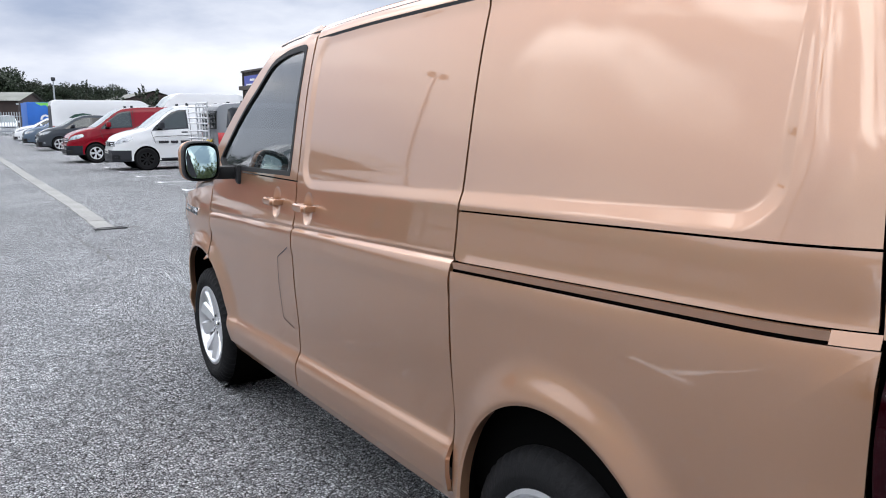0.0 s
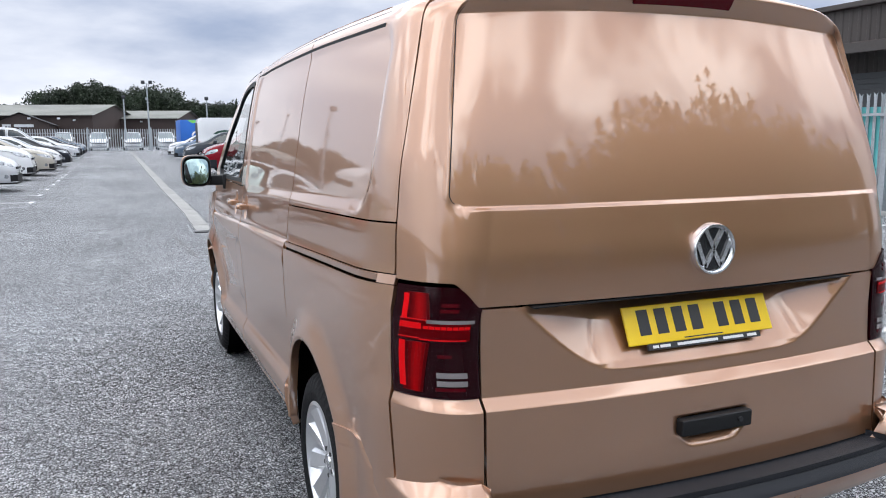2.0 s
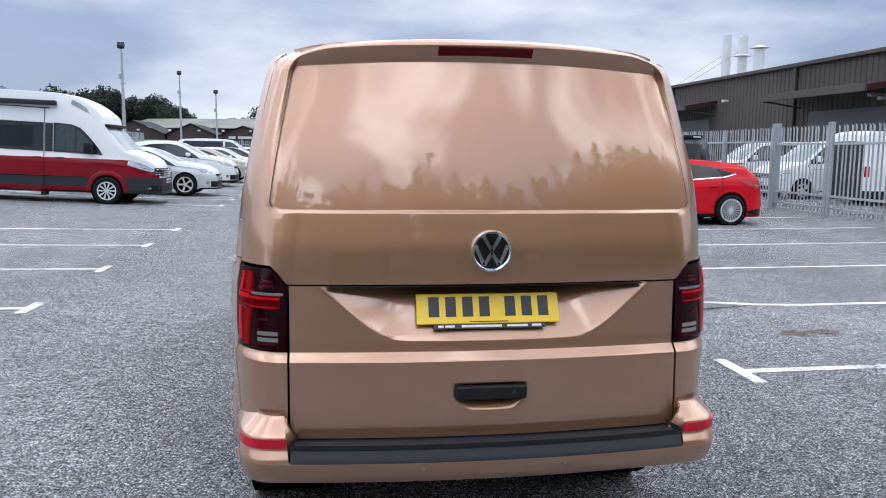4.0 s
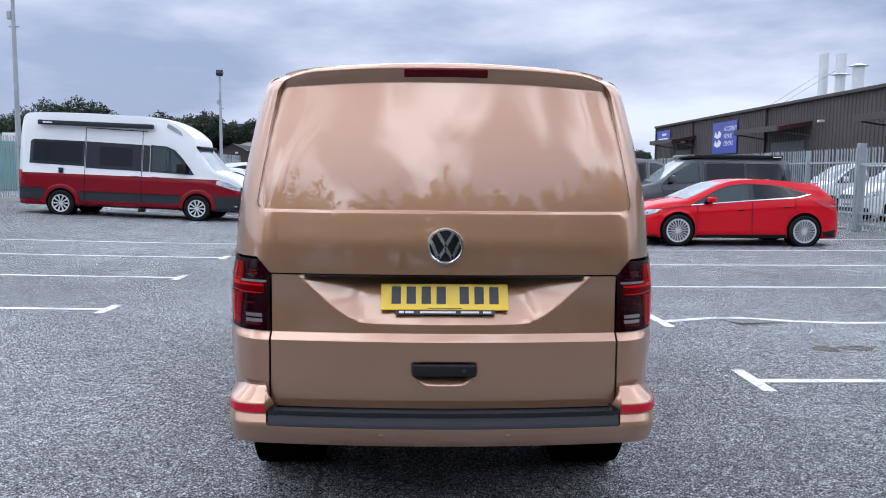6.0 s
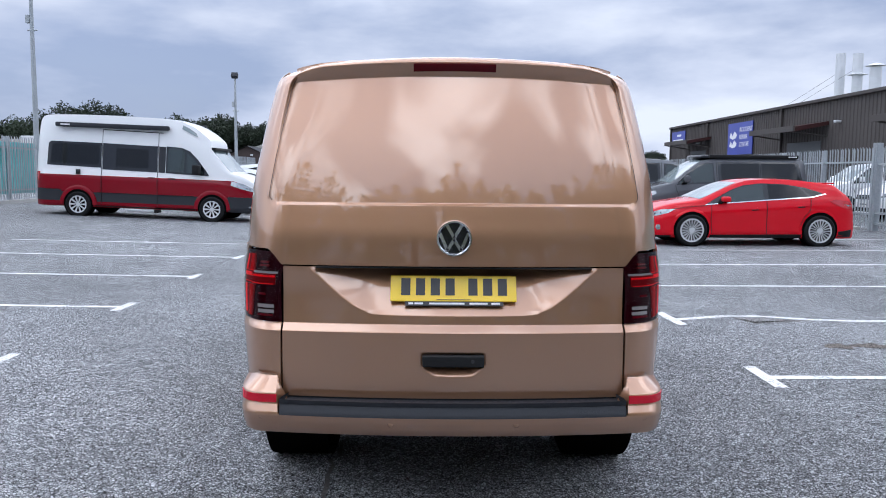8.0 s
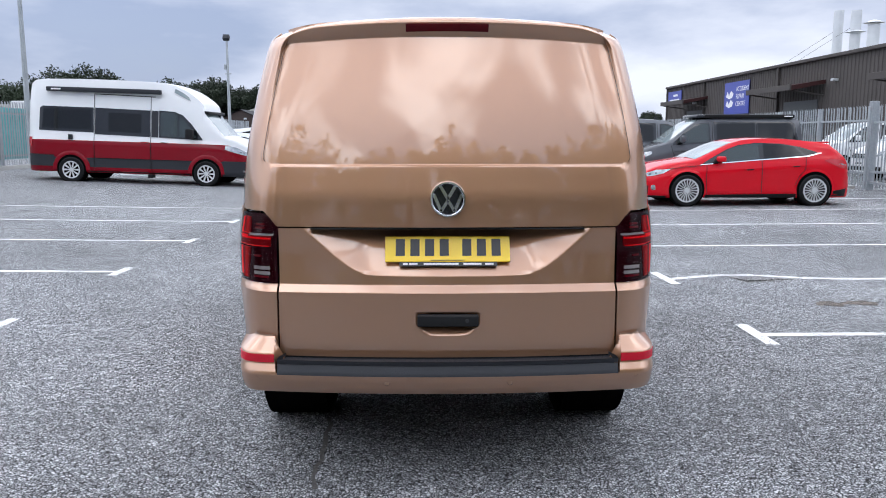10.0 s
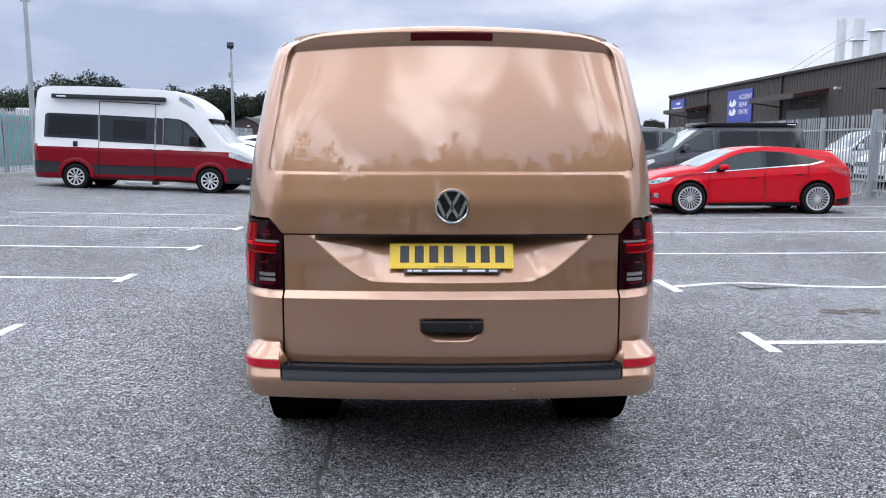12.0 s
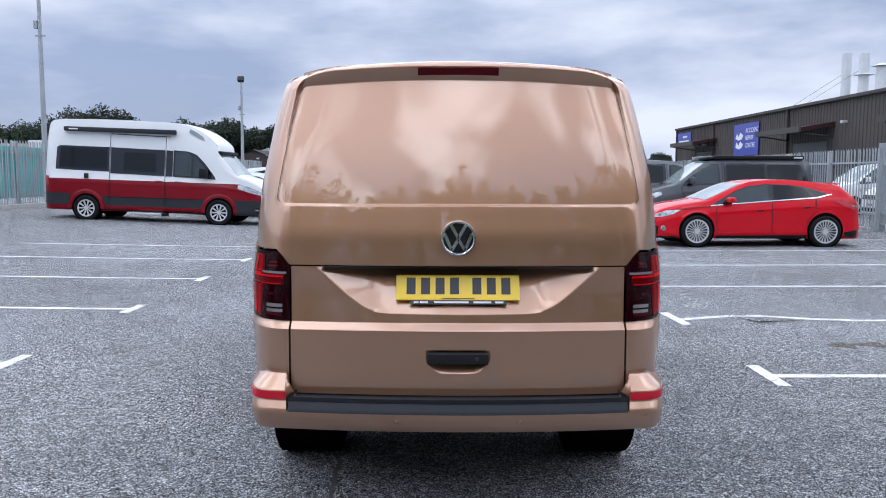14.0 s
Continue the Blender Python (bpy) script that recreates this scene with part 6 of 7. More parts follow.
# White and red high-roof motorhome.
def motorhome():
    L, half = 6.12, 1.0
    top = [(0, 1.75), (0.03, 2.35), (0.10, 2.61), (0.25, 2.72), (0.6, 2.76), (1.8, 2.785), (3.3, 2.765), (3.7, 2.735), (3.95, 2.69), (4.2, 2.60), (4.42, 2.475), (4.60, 2.345), (4.72, 2.235), (4.765, 2.16), (4.785, 1.99), (4.84, 1.90), (5.02, 1.70), (5.25, 1.44), (5.36, 1.355), (5.6, 1.285), (5.85, 1.16), (6.02, 0.98), (6.08, 0.80), (6.12, 0.52)]
    belt = [(0, 1.30), (3.4, 1.26), (4.6, 1.24), (5.2, 1.20), (6.12, 0.85)]
    wins = [("rear_side_window", [(0.36, 1.39), (1.82, 1.36), (1.82, 2.03), (0.46, 2.04), (0.38, 1.98)], GLOSS_BLACK), ("rear_pane", [(0.44, 1.46), (1.76, 1.43), (1.76, 1.97), (0.48, 1.98)], PRIVACY),
            ("sliding_door_panel", [(1.86, 1.32), (3.34, 1.29), (3.34, 2.0), (1.86, 2.03)], GLOSS_BLACK), ("side_window", [(2.22, 1.40), (3.10, 1.385), (3.10, 1.90), (2.22, 1.91)], PRIVACY),
            ("pillar_panel", [(3.38, 1.29), (3.56, 1.285), (3.56, 1.99), (3.38, 2.0)], CLADDING),
            ("cab_surround", [(3.58, 1.285), (4.76, 1.25), (4.66, 1.40), (4.44, 1.68), (4.22, 1.90), (4.0, 1.985), (3.58, 2.01)], GLOSS_BLACK),
            ("cab_window", [(3.63, 1.33), (4.08, 1.315), (4.08, 1.92), (3.95, 1.955), (3.63, 1.97)], SIDE_GLASS), ("quarter_window", [(4.13, 1.315), (4.60, 1.30), (4.40, 1.61), (4.13, 1.885)], SIDE_GLASS)]
    wins += [("door_seam", [(a, 0.36), (a + 0.010, 0.36), (a + 0.010, b), (a, b)], SEAL_AND_GAP) for a, b in ((1.835, 2.40), (3.355, 2.36))]
    wins += [("door_rail", [(1.86, 2.385), (3.48, 2.355), (3.48, 2.375), (1.86, 2.405)], SILL_BLACK), ("waist_seam", [(0.02, 1.135), (5.3, 1.135), (5.3, 1.143), (0.02, 1.143)], RED_PAINT), ("roof_window", [(3.98, 2.50), (4.42, 2.29), (4.36, 2.40), (4.16, 2.53), (4.00, 2.60)], SCREEN_GLASS)]
    lamp = (("tail_lamp", [(0.01, 0.95), (0.15, 0.95), (0.15, 1.20), (0.01, 1.20)], TAIL_LENS), ("headlamp", [(5.36, 1.02), (5.62, 0.94), (6.03, 0.83), (6.02, 0.91), (5.66, 1.08), (5.38, 1.13)], HEAD_LENS), ("headlamp_shade", [(5.66, 0.965), (5.90, 0.90), (5.88, 0.93), (5.66, 1.0)], CLADDING))
    # The sill strip is shade painted along the foot of the body.
    trims = (("clad_line", [(0.02, 0.74), (0.76, 0.73), (0.76, 0.742), (0.02, 0.752)], SILL_BLACK), ("clad_line", [(1.72, 0.675), (4.36, 0.675), (4.36, 0.687), (1.72, 0.687)], SILL_BLACK), ("rear_clad", [(0.02, 0.44), (0.72, 0.44), (0.76, 0.72), (0.02, 0.74)], CLADDING), ("sill_shade", [(1.66, 0.30), (4.40, 0.30), (4.40, 0.33), (1.66, 0.33)], SILL_BLACK)) + tuple(("door_handle", [(a, 1.12), (a + 0.2, 1.115), (a + 0.2, 1.155), (a, 1.16)], SILL_BLACK) for a in (3.10, 3.64))

    def more(ob, width, top_f):
        for s in (1, -1):
            piece(ob, "door_mirror", 4.36, 4.56, s * 1.12 - 0.12, s * 1.12 + 0.12, 1.27, 1.54, SILL_BLACK, 0.05, "black door mirror")
        piece(ob, "awning", 0.60, 3.66, -1.00, -0.86, 2.43, 2.555, CLADDING, 0.04, "dark grey roll-out awning case")
        piece(ob, "awning_badge", 0.75, 1.0, -1.005, -0.995, 2.475, 2.51, WHITE_INK, 0.0)
        piece(ob, "side_vent", 1.16, 1.28, -1.015, -0.98, 1.16, 1.30, GLOSS_BLACK, 0.01)
        piece(ob, "entry_step", 2.55, 3.30, -1.06, -0.80, 0.20, 0.27, ALLOY, 0.015, "bare metal entry step")
        piece(ob, "step_end", 3.28, 3.42, -1.05, -0.80, 0.19, 0.28, SILL_BLACK, 0.015)
        piece(ob, "screen_visor", 4.74, 4.90, -0.84, 0.84, 1.955, 2.03, SILL_BLACK, 0.02, "black strip under the overcab")
        wrap(ob, width, "front_bumper", L, 5.30, 0.28, 0.70, CLADDING, 0.018, label="dark plastic front bumper")
        wrap(ob, width, "lower_grille", L, 5.86, 0.36, 0.50, SILL_BLACK, 0.024)
        wrap(ob, width, "grille", L, 5.98, 0.76, 0.96, GLOSS_BLACK, 0.014, label="black grille with bright lines")
        for zz in (0.79, 0.85, 0.91):
            wrap(ob, width, "grille_line", L, 6.02, zz, zz + 0.014, CHROME, 0.022)
        piece(ob, "number_plate", L + 0.055, L + 0.066, -0.26, 0.26, 0.56, 0.67, PLATE_WHITE, 0.004, "white front plate")
        for k in range(5):
            piece(ob, "plate_mark", L + 0.066, L + 0.069, -0.21 + 0.09 * k, -0.15 + 0.09 * k, 0.585, 0.645, INK, 0)
        for s in (1, -1):
            piece(ob, "fog_lamp", L - 0.34, L - 0.20, s * 0.845 - 0.05, s * 0.845 + 0.05, 0.41, 0.46, HEAD_LENS, 0.01)
            for cx, w in ((1.22, 1.0), (4.86, 0.985)):
                vv, ff = [], []
                for k in range(29):
                    a = radians(-2 + 184 * k / 28)
                    for r, o in ((0.392, -0.02), (0.394, 0.016), (0.46, 0.020), (0.50, 0.006), (0.505, -0.02)):
                        vv.append((cx + r * math.cos(a), s * (w + o), 0.36 + r * math.sin(a)))
                    if k:
                        for j in range(4):
                            ff.append((5 * k - 5 + j, 5 * k + j, 5 * k + j + 1, 5 * k - 4 + j))
                finish("arch_flare", vv, ff, DEEP_RED, ob, "red wheel arch flare", True, 40)
    lean = pose(-11.05, 18.15 + half, 0.243, 0, 1.9, 0)
    return vehicle("motorhome", "white over red high-roof motorhome with a dark awning case", lean, L, half, 0.28, top, belt, (1.22, 4.86, 0.345, 0.225), WHITE_PAINT, ((0.43, DEEP_RED), (0.68, CLADDING), (1.14, DEEP_RED)), 0.10, tuple(wins), (4.80, 5.34), None, lamp, trims, spokes=10, category="motorhome", extra=more, slim=0.40)


motorhome()

# Row with noses to the lane, on the motorhome's side.
hatch("silver_hatchback", "silver hatchback with alloy wheels, nose to the lane", -8.42, 22.2, gz(-6, 22), 0, SILVER_PAINT, spokes=5)
hatch("white_suv", "white sports utility car, nose to the lane", -8.75, 27.9, gz(-6, 27), 0, WHITE_PAINT, k=1.05, high=1.16, spokes=5)
hatch("champagne_estate", "champagne coloured estate car, nose to the lane", -8.2, 31.6, gz(-6, 31), 0, BEIGE_PAINT, k=1.02)
hatch("white_small_car", "small white car, nose to the lane", -7.9, 36.2, gz(-6, 31), 0, WHITE_PAINT, k=0.94)
hatch("black_hatchback", "black hatchback, nose to the lane", -8.0, 41.0, gz(-6, 31), 0, DARK_PAINT)
transporter("white_minibus", "white van with dark side windows, nose to the lane", -9.4, 45.0, gz(-6, 31), 0, WHITE_PAINT, windows=True)
for k, (paint, tone) in enumerate(((SILVER_PAINT, "silver"), (DARK_PAINT, "black"), (BLUE_GREY, "blue-grey"), (GREY_PAINT, "grey"))):
    hatch("parked_car", f"{tone} car in the far end of the row", -8.0, 52 + 5.0 * k, gz(-6, 31), 0, paint)

hatch("silver_hatchback", "silver hatchback parked across the lane behind the van", -9.6, -2.6, gz(-8, 0), 0, SILVER_PAINT, high=1.05)

# Row opposite, noses to the lane.
def sprint_print(ob, width, top_f):
    # A phone number on the door, kept as bars.
    x = 3.62
    for n in (4, 3, 4):
        y = width(x, 0.84) + 0.012
        piece(ob, "door_print", x - 0.072 * n, x, y - 0.004, y + 0.004, 0.80, 0.875, INK, 0.0)
        x -= 0.072 * n + 0.07


def bike_rack(ob, width, top_f):
    for y in (-0.52, 0.52, 0.2, -0.2):
        part("rack_tube", cyl_bm((-0.16, y, 0.95), (-0.20, y, 1.95), 0.024, seg=8), ALLOY, ob, "bare metal rack tube", True)
    for z in (1.0, 1.2, 1.4, 1.55, 1.70, 1.85, 1.95):
        b = cyl_bm((-0.18, -0.55, z), (-0.18, 0.56, z), 0.024, seg=8)
        cyl_bm((-0.17, 0.55, z), (-0.42, 0.55, z), 0.020, seg=8, bm=b)
        part("rack_hoop", b, ALLOY, ob, "bare metal rack hoop", True)
    piece(ob, "number_plate", -0.03, -0.015, -0.26, 0.26, 0.86, 0.97, PLATE_YELLOW, 0.003, "yellow rear plate")
    piece(ob, "rear_glass", -0.02, 0.05, -0.62, 0.62, 1.25, 1.75, PRIVACY, 0.02)


transporter("white_van", "white panel van with dark bumper and printed door", 7.06, 24.15, gz(5, 24), 180, WHITE_PAINT, CLADDING, windows=False, steel=True, extra=sprint_print)
transporter("grey_van", "dark grey van with a metal bike rack on its tail", 4.15, 20.3, gz(5, 21), 0, GREY_PAINT, extra=bike_rack)
transporter("red_van", "deep red van with silver wheels, nose to the lane", 6.5, 29.6, gz(5, 29), 180, DEEP_RED, DARK_PAINT, windows=False)
hatch("grey_small_van", "slate grey small van, nose to the lane", 6.3, 42.5, gz(5, 40), 180, SLATE_PAINT, high=1.18, glass=SIDE_GLASS, k=1.0)
hatch("red_small_car", "small red and white car, nose to the lane", 6.6, 48.2, gz(5, 40), 180, RED_PAINT, k=0.92)
hatch("blue_grey_car", "blue-grey car, nose to the lane", 6.4, 51.4, gz(5, 40), 180, BLUE_GREY, high=1.1)
hatch("white_pickup", "white and black car at the far end of the row", 6.4, 58.0, gz(5, 40), 180, WHITE_PAINT, high=1.12)


def big_van(name, label, x, y, turn, paint=WHITE_PAINT, L=6.6, H=2.55, extra=None):
    """A long high-roof panel van."""
    half = 1.0
    top = [(0, H - 0.3), (0.05, H - 0.1), (0.3, H), (L - 2.2, H), (L - 1.9, H - 0.1), (L - 1.35, 1.95), (L - 0.9, 1.45), (L - 0.35, 1.22), (L - 0.08, 0.98), (L, 0.7)]
    belt = [(0, 1.45), (L - 1.4, 1.4), (L, 0.95)]
    wins = [("cab_window", [(L - 2.2, 1.45), (L - 1.15, 1.42), (L - 1.5, 1.85), (L - 2.15, 1.98)], SIDE_GLASS)]
    lamp = (("headlamp", [(L - 0.5, 0.95), (L - 0.1, 0.86), (L - 0.1, 0.96), (L - 0.4, 1.1)], HEAD_LENS), ("tail_lamp", [(0.01, 0.9), (0.1, 0.9), (0.1, 1.2), (0.01, 1.2)], TAIL_LENS))

    def more(ob, width, top_f):
        nose(ob, L - 0.02, half, 0.36, grille=(0.3, 0.55))
        for s in (1, -1):
            piece(ob, "door_mirror", L - 1.35, L - 1.2, s * 1.1 - 0.1, s * 1.1 + 0.1, 1.4, 1.65, CLADDING, 0.04)
        if extra:
            extra(ob, width, top_f)
    return vehicle(name, label, pose(x, y + half, 0.0, 0, 0, turn), L, half, 0.3, top, belt, (1.2, L - 1.1, 0.345, 0.22), paint, ((0.5, CLADDING),), 0.08, wins, (L - 1.85, L - 0.95), None, lamp, (), category="van", group="parked vans", extra=more)


def leaf_logo(ob, width, top_f):
    # A dark green leaf shape on the van's side.
    for s in (1, -1):
        w = width(2.6, 1.7) + 0.01
        pts = [(2.0, 1.62), (2.3, 1.80), (2.7, 1.86), (3.1, 1.80), (3.35, 1.62), (2.9, 1.68), (2.5, 1.58)]
        finish("side_logo", [(x - 1.2, s * w, z) for x, z in pts] + [(x - 1.2, s * (w - 0.01), z) for x, z in pts], [tuple(range(7)), tuple(range(7, 14))], material("logo_green", (0.02, 0.07, 0.05), 0.5), ob, "dark green leaf shape", False)


big_van("white_high_van", "long white high-roof panel van with a green leaf shape", 2.95, 45.5, 0, extra=leaf_logo)
big_van("white_high_van", "long white high-roof panel van behind the row", 9.6, 34.2, 180, L=5.0, H=2.62)
BLUE_SHEET = material("blue_painted_sheet", (0.02, 0.13, 0.50), 0.4, blotch=0.1, blotch_scale=1.0)
GREEN_SHEET = material("green_painted_sheet", (0.20, 0.62, 0.10), 0.4, blotch=0.1, blotch_scale=1.0)
truck = empty("box_trailer", "blue box trailer with green and white shapes, behind the row", "trailer", at=(3.2, 62.0, 0))
part("box_body", box_bm(0, 2.35, 0, 4.6, 0.7, 2.75, 0.04), BLUE_SHEET, truck, "blue box body", True)
bm = bmesh.new()
pts = [(0.55, 2.70), (0.9, 2.5), (1.2, 2.55), (1.45, 2.25), (1.8, 2.2), (1.95, 2.5), (2.3, 2.6), (2.3, 2.72), (0.6, 2.72)]
bm.faces.new([bm.verts.new((x, -0.006, z)) for x, z in pts])
part("green_shape", bm, GREEN_SHEET, truck, "green painted shape")
bm = bmesh.new()
for cx, cz, r in ((1.15, 1.55, 0.34), (1.8, 1.4, 0.28)):
    ring0 = [bm.verts.new((cx + r * math.cos(radians(a)), -0.006, cz + r * math.sin(radians(a)))) for a in range(0, 360, 20)]
    ring1 = [bm.verts.new((cx + r * 0.6 * math.cos(radians(a)), -0.006, cz + r * 0.6 * math.sin(radians(a)))) for a in range(0, 360, 20)]
    for k in range(18):
        bm.faces.new((ring0[k], ring0[(k + 1) % 18], ring1[(k + 1) % 18], ring1[k]))
part("white_shape", bm, WHITE_INK, truck, "white painted rings")
for x, y in ((0.25, 1.2), (2.1, 1.2), (0.25, 3.4), (2.1, 3.4)):
    lathe("trailer_wheel", [(0.0, -0.1), (0.34, -0.1), (0.36, -0.07), (0.36, 0.07), (0.34, 0.1), (0.0, 0.1)], 24, TYRE, truck, "X", "", (x, y, 0.36))
part("chassis", box_bm(0.3, 2.05, 0.1, 4.5, 0.45, 0.7, 0.02), CLADDING, truck)

# Vehicles behind the fences.
transporter("white_van", "white van behind the palisade fence", 18.6, 20.6, 0.03, 180, WHITE_PAINT, windows=False)
transporter("white_van", "white van behind the palisade fence", 19.2, 25.5, 0.03, 180, WHITE_PAINT, windows=True)
big_van("white_high_van", "long white van behind the palisade gate", 14.6, 17.5, 0, L=5.8, H=2.2)
hatch("white_hatchback", "white car behind the palisade gate", 15.2, 13.4, 0.03, 0, WHITE_PAINT)
for k in range(4):
    transporter("white_van", "white van behind the far fence", -6.5 + 3.4 * k, 92.0, 0.0, -90, WHITE_PAINT, windows=False)


# ---- fences, sheds, posts and trees ----
GALV = material("galvanised_steel", (0.36, 0.39, 0.41), rough=0.5, metal=0.35, grain=0.12, grain_scale=25, blotch=0.12, blotch_scale=2, spread=0.10)
TEAL_SHEET = material("teal_screen_sheet", (0.13, 0.46, 0.46), rough=0.6, grain=0.1, grain_scale=8, blotch=0.2, blotch_scale=0.8)
DARK_CLAD = material("dark_brown_grey_cladding", (0.078, 0.070, 0.066), rough=0.6, spec=0.15, grain=0.06, grain_scale=10, blotch=0.12, blotch_scale=0.3)
BROWN_CLAD = material("dark_brown_shed_cladding", (0.045, 0.030, 0.026), rough=0.7, grain=0.1, grain_scale=4, blotch=0.15, blotch_scale=0.2)
ROOF_SHEET = material("weathered_roof_sheet", (0.19, 0.195, 0.175), rough=0.8, grain=0.12, grain_scale=3, blotch=0.25, blotch_scale=0.25)
SHUTTER = material("grey_roller_shutter", (0.075, 0.08, 0.085), rough=0.5, grain=0.05, grain_scale=12)
CANOPY = material("dark_red_brown_canopy", (0.045, 0.018, 0.018), rough=0.6, spec=0.15, blotch=0.15, blotch_scale=1)
SIGN_BLUE = material("blue_sign_sheet", (0.055, 0.075, 0.36), rough=0.4, blotch=0.06, blotch_scale=1)
PALE_STEEL = material("pale_flue_steel", (0.60, 0.62, 0.64), rough=0.45, metal=0.3, blotch=0.08, blotch_scale=2)
BARK = material("bark", (0.07, 0.055, 0.04), rough=0.9, grain=0.3, grain_scale=12, bump=0.6, bump_scale=20)
LEAF = material("dark_leaves", (0.020, 0.033, 0.015), rough=0.7, grain=0.45, grain_scale=0.7, blotch=0.3, blotch_scale=0.12, spread=0.25)
LEAF_NEAR = material("green_leaves", (0.23, 0.245, 0.12), rough=0.65, grain=0.4, grain_scale=1.2, blotch=0.3, blotch_scale=0.3, spread=0.2)
KERB = material("kerb_concrete", (0.36, 0.36, 0.34), rough=0.85, grain=0.2, grain_scale=20, blotch=0.2, blotch_scale=1.5)


def pale_mesh(high):
    """A palisade pale: a folded strip with a three-pointed head."""
    me = bpy.data.meshes.new("pale")
    sec = [(-0.034, 0.0), (-0.012, 0.016), (0.012, 0.016), (0.034, 0.0)]
    verts = [(x, y, 0.0) for x, y in sec] + [(x, y, high - 0.14) for x, y in sec] + [(-0.046, -0.004, high), (0.0, 0.02, high - 0.02), (0.046, -0.004, high), (0, 0.016, high - 0.06)]
    faces = [(0, 1, 5, 4), (1, 2, 6, 5), (2, 3, 7, 6), (4, 5, 11, 8), (5, 6, 11), (6, 7, 10, 11), (5, 9, 6)]
    me.from_pydata(verts, [], faces)
    me.materials.append(GALV)
    return me


PALE = pale_mesh(2.15)


def palisade(name, label, a, b, gap=0.155, high=2.15, gate=False, group="palisade fences"):
    """A palisade fence from a to b: posts, two rails and pales."""
    a, b = Vector((*a, 0)), Vector((*b, 0))
    d = b - a
    ob = empty(name, label, "gate" if gate else "fence", group, at=(a.x, a.y, ground_z(a.x, max(a.y, 18.0) if a.x < -10 and b.y > 20 else a.y)))
    ob.rotation_euler = (0, 0, math.atan2(d.y, d.x))
    n = int(d.length / gap)
    for k in range(n):
        p = new("pale", PALE)
        p.parent = ob
        p.matrix_basis = pose((k + 0.5) * gap, -0.03, 0.06 + (0.0 if k % 5 else 0.01), random.uniform(-0.5, 0.5), random.uniform(-0.6, 0.6), 180)
    for z in (0.40, 1.78) if not gate else (0.16, 0.45, 1.72):
        part("rail", box_bm(0, d.length, -0.005, 0.045, z, z + 0.05), GALV, ob)
    posts = [0.0, d.length] if gate else np.arange(0, d.length + 0.1, 2.75)
    for x in posts:
        r = 0.055 if not gate else 0.04
        part("post", box_bm(x - r, x + r, 0.0, 2 * r, 0, high + (0.12 if gate else 0.02), 0.006), GALV, ob)
    return ob


# Right-hand boundary: gates, then fence to the far end, and a teal screened stretch on the near side.
palisade("palisade_fence", "galvanised palisade fence along the yard's edge", (11.5, 17.2), (12.1, 60.0))
palisade("palisade_gate", "galvanised double palisade gate leaf, closed", (11.47, 14.75), (11.5, 17.1), gate=True)
palisade("palisade_gate", "galvanised double palisade gate leaf, closed", (11.45, 12.25), (11.47, 14.65), gate=True)
palisade("palisade_fence", "galvanised palisade fence backed with a teal screen", (11.4, 0.0), (11.45, 12.0))
tagged(part("screen_sheet", box_bm(11.50, 11.53, 0.2, 11.5, 0.25, 2.0), TEAL_SHEET), "teal screen sheet fixed behind the palisade", "screen")
for x, y in ((11.46, 12.12), (11.5, 17.16)):
    tagged(part("gate_post", box_bm(x - 0.09, x + 0.09, y - 0.09, y + 0.09, 0, 2.35, 0.01), GALV), "stout galvanised gate post", "post", "gate posts")
kerb = box_bm(11.05, 11.20, -6, 12.2, 0.0, 0.13, 0.02)
tagged(part("kerb", kerb, KERB), "pale concrete kerb along the fence", "kerb", kind="structure")
tagged(part("kerb", box_bm(11.2, 11.35, 17.5, 60, 0.0, 0.13, 0.02), KERB), "pale concrete kerb along the fence", "kerb", kind="structure")

# Left-hand boundary.
lz = ground_z(-14, 20)
palisade("palisade_fence", "galvanised palisade fence backed with a teal screen", (-14.0, 6.0), (-14.0, 24.4))
palisade("palisade_fence", "galvanised palisade fence along the yard's side", (-14.0, -14.0), (-14.0, 5.9))
tagged(part("screen_sheet", box_bm(-14.10, -14.07, 6.2, 24.3, lz + 0.3, lz + 2.0), TEAL_SHEET), "teal screen sheet fixed behind the palisade", "screen")
palisade("palisade_fence", "galvanised palisade fence running on behind the motorhome", (-14.0, 24.5), (-14.6, 60.0))
tagged(part("gate_post", box_bm(-14.0, -13.88, 24.38, 24.50, lz, lz + 2.3, 0.01), GALV), "galvanised post with a lock box", "post", "gate posts")
tagged(part("lock_box", box_bm(-13.88, -13.80, 24.3, 24.5, lz + 0.9, lz + 1.3, 0.02), BLACK_PLASTIC), "black lock box on the fence post", "lock")
tagged(part("kerb", box_bm(-13.75, -13.6, 6, 60, lz - 0.05, lz + 0.13, 0.02), KERB), "pale concrete kerb along the fence", "kerb", kind="structure")

# Far end: fence and gates, many pales in one.
far = bmesh.new()
x = -34.0
while x < 14.0:
    box_bm(x - 0.04, x + 0.04, 85.0, 85.03, 0.05, 2.25, bm=far)
    x += 0.22
tagged(part("palisade_pales", far, GALV), "galvanised palisade pales across the yard's far end", "fence", kind="stuff")
for z in (0.4, 1.8):
    tagged(part("fence_rail", box_bm(-34, 14, 85.03, 85.08, z, z + 0.06), GALV), "galvanised rail of the far fence", "fence rail", "far fence rails")
for k in range(9):
    tagged(part("fence_post", box_bm(-34 + 6 * k - 0.06, -34 + 6 * k + 0.06, 85.03, 85.15, 0, 2.4), GALV), "galvanised post of the far fence", "post", "far fence posts")


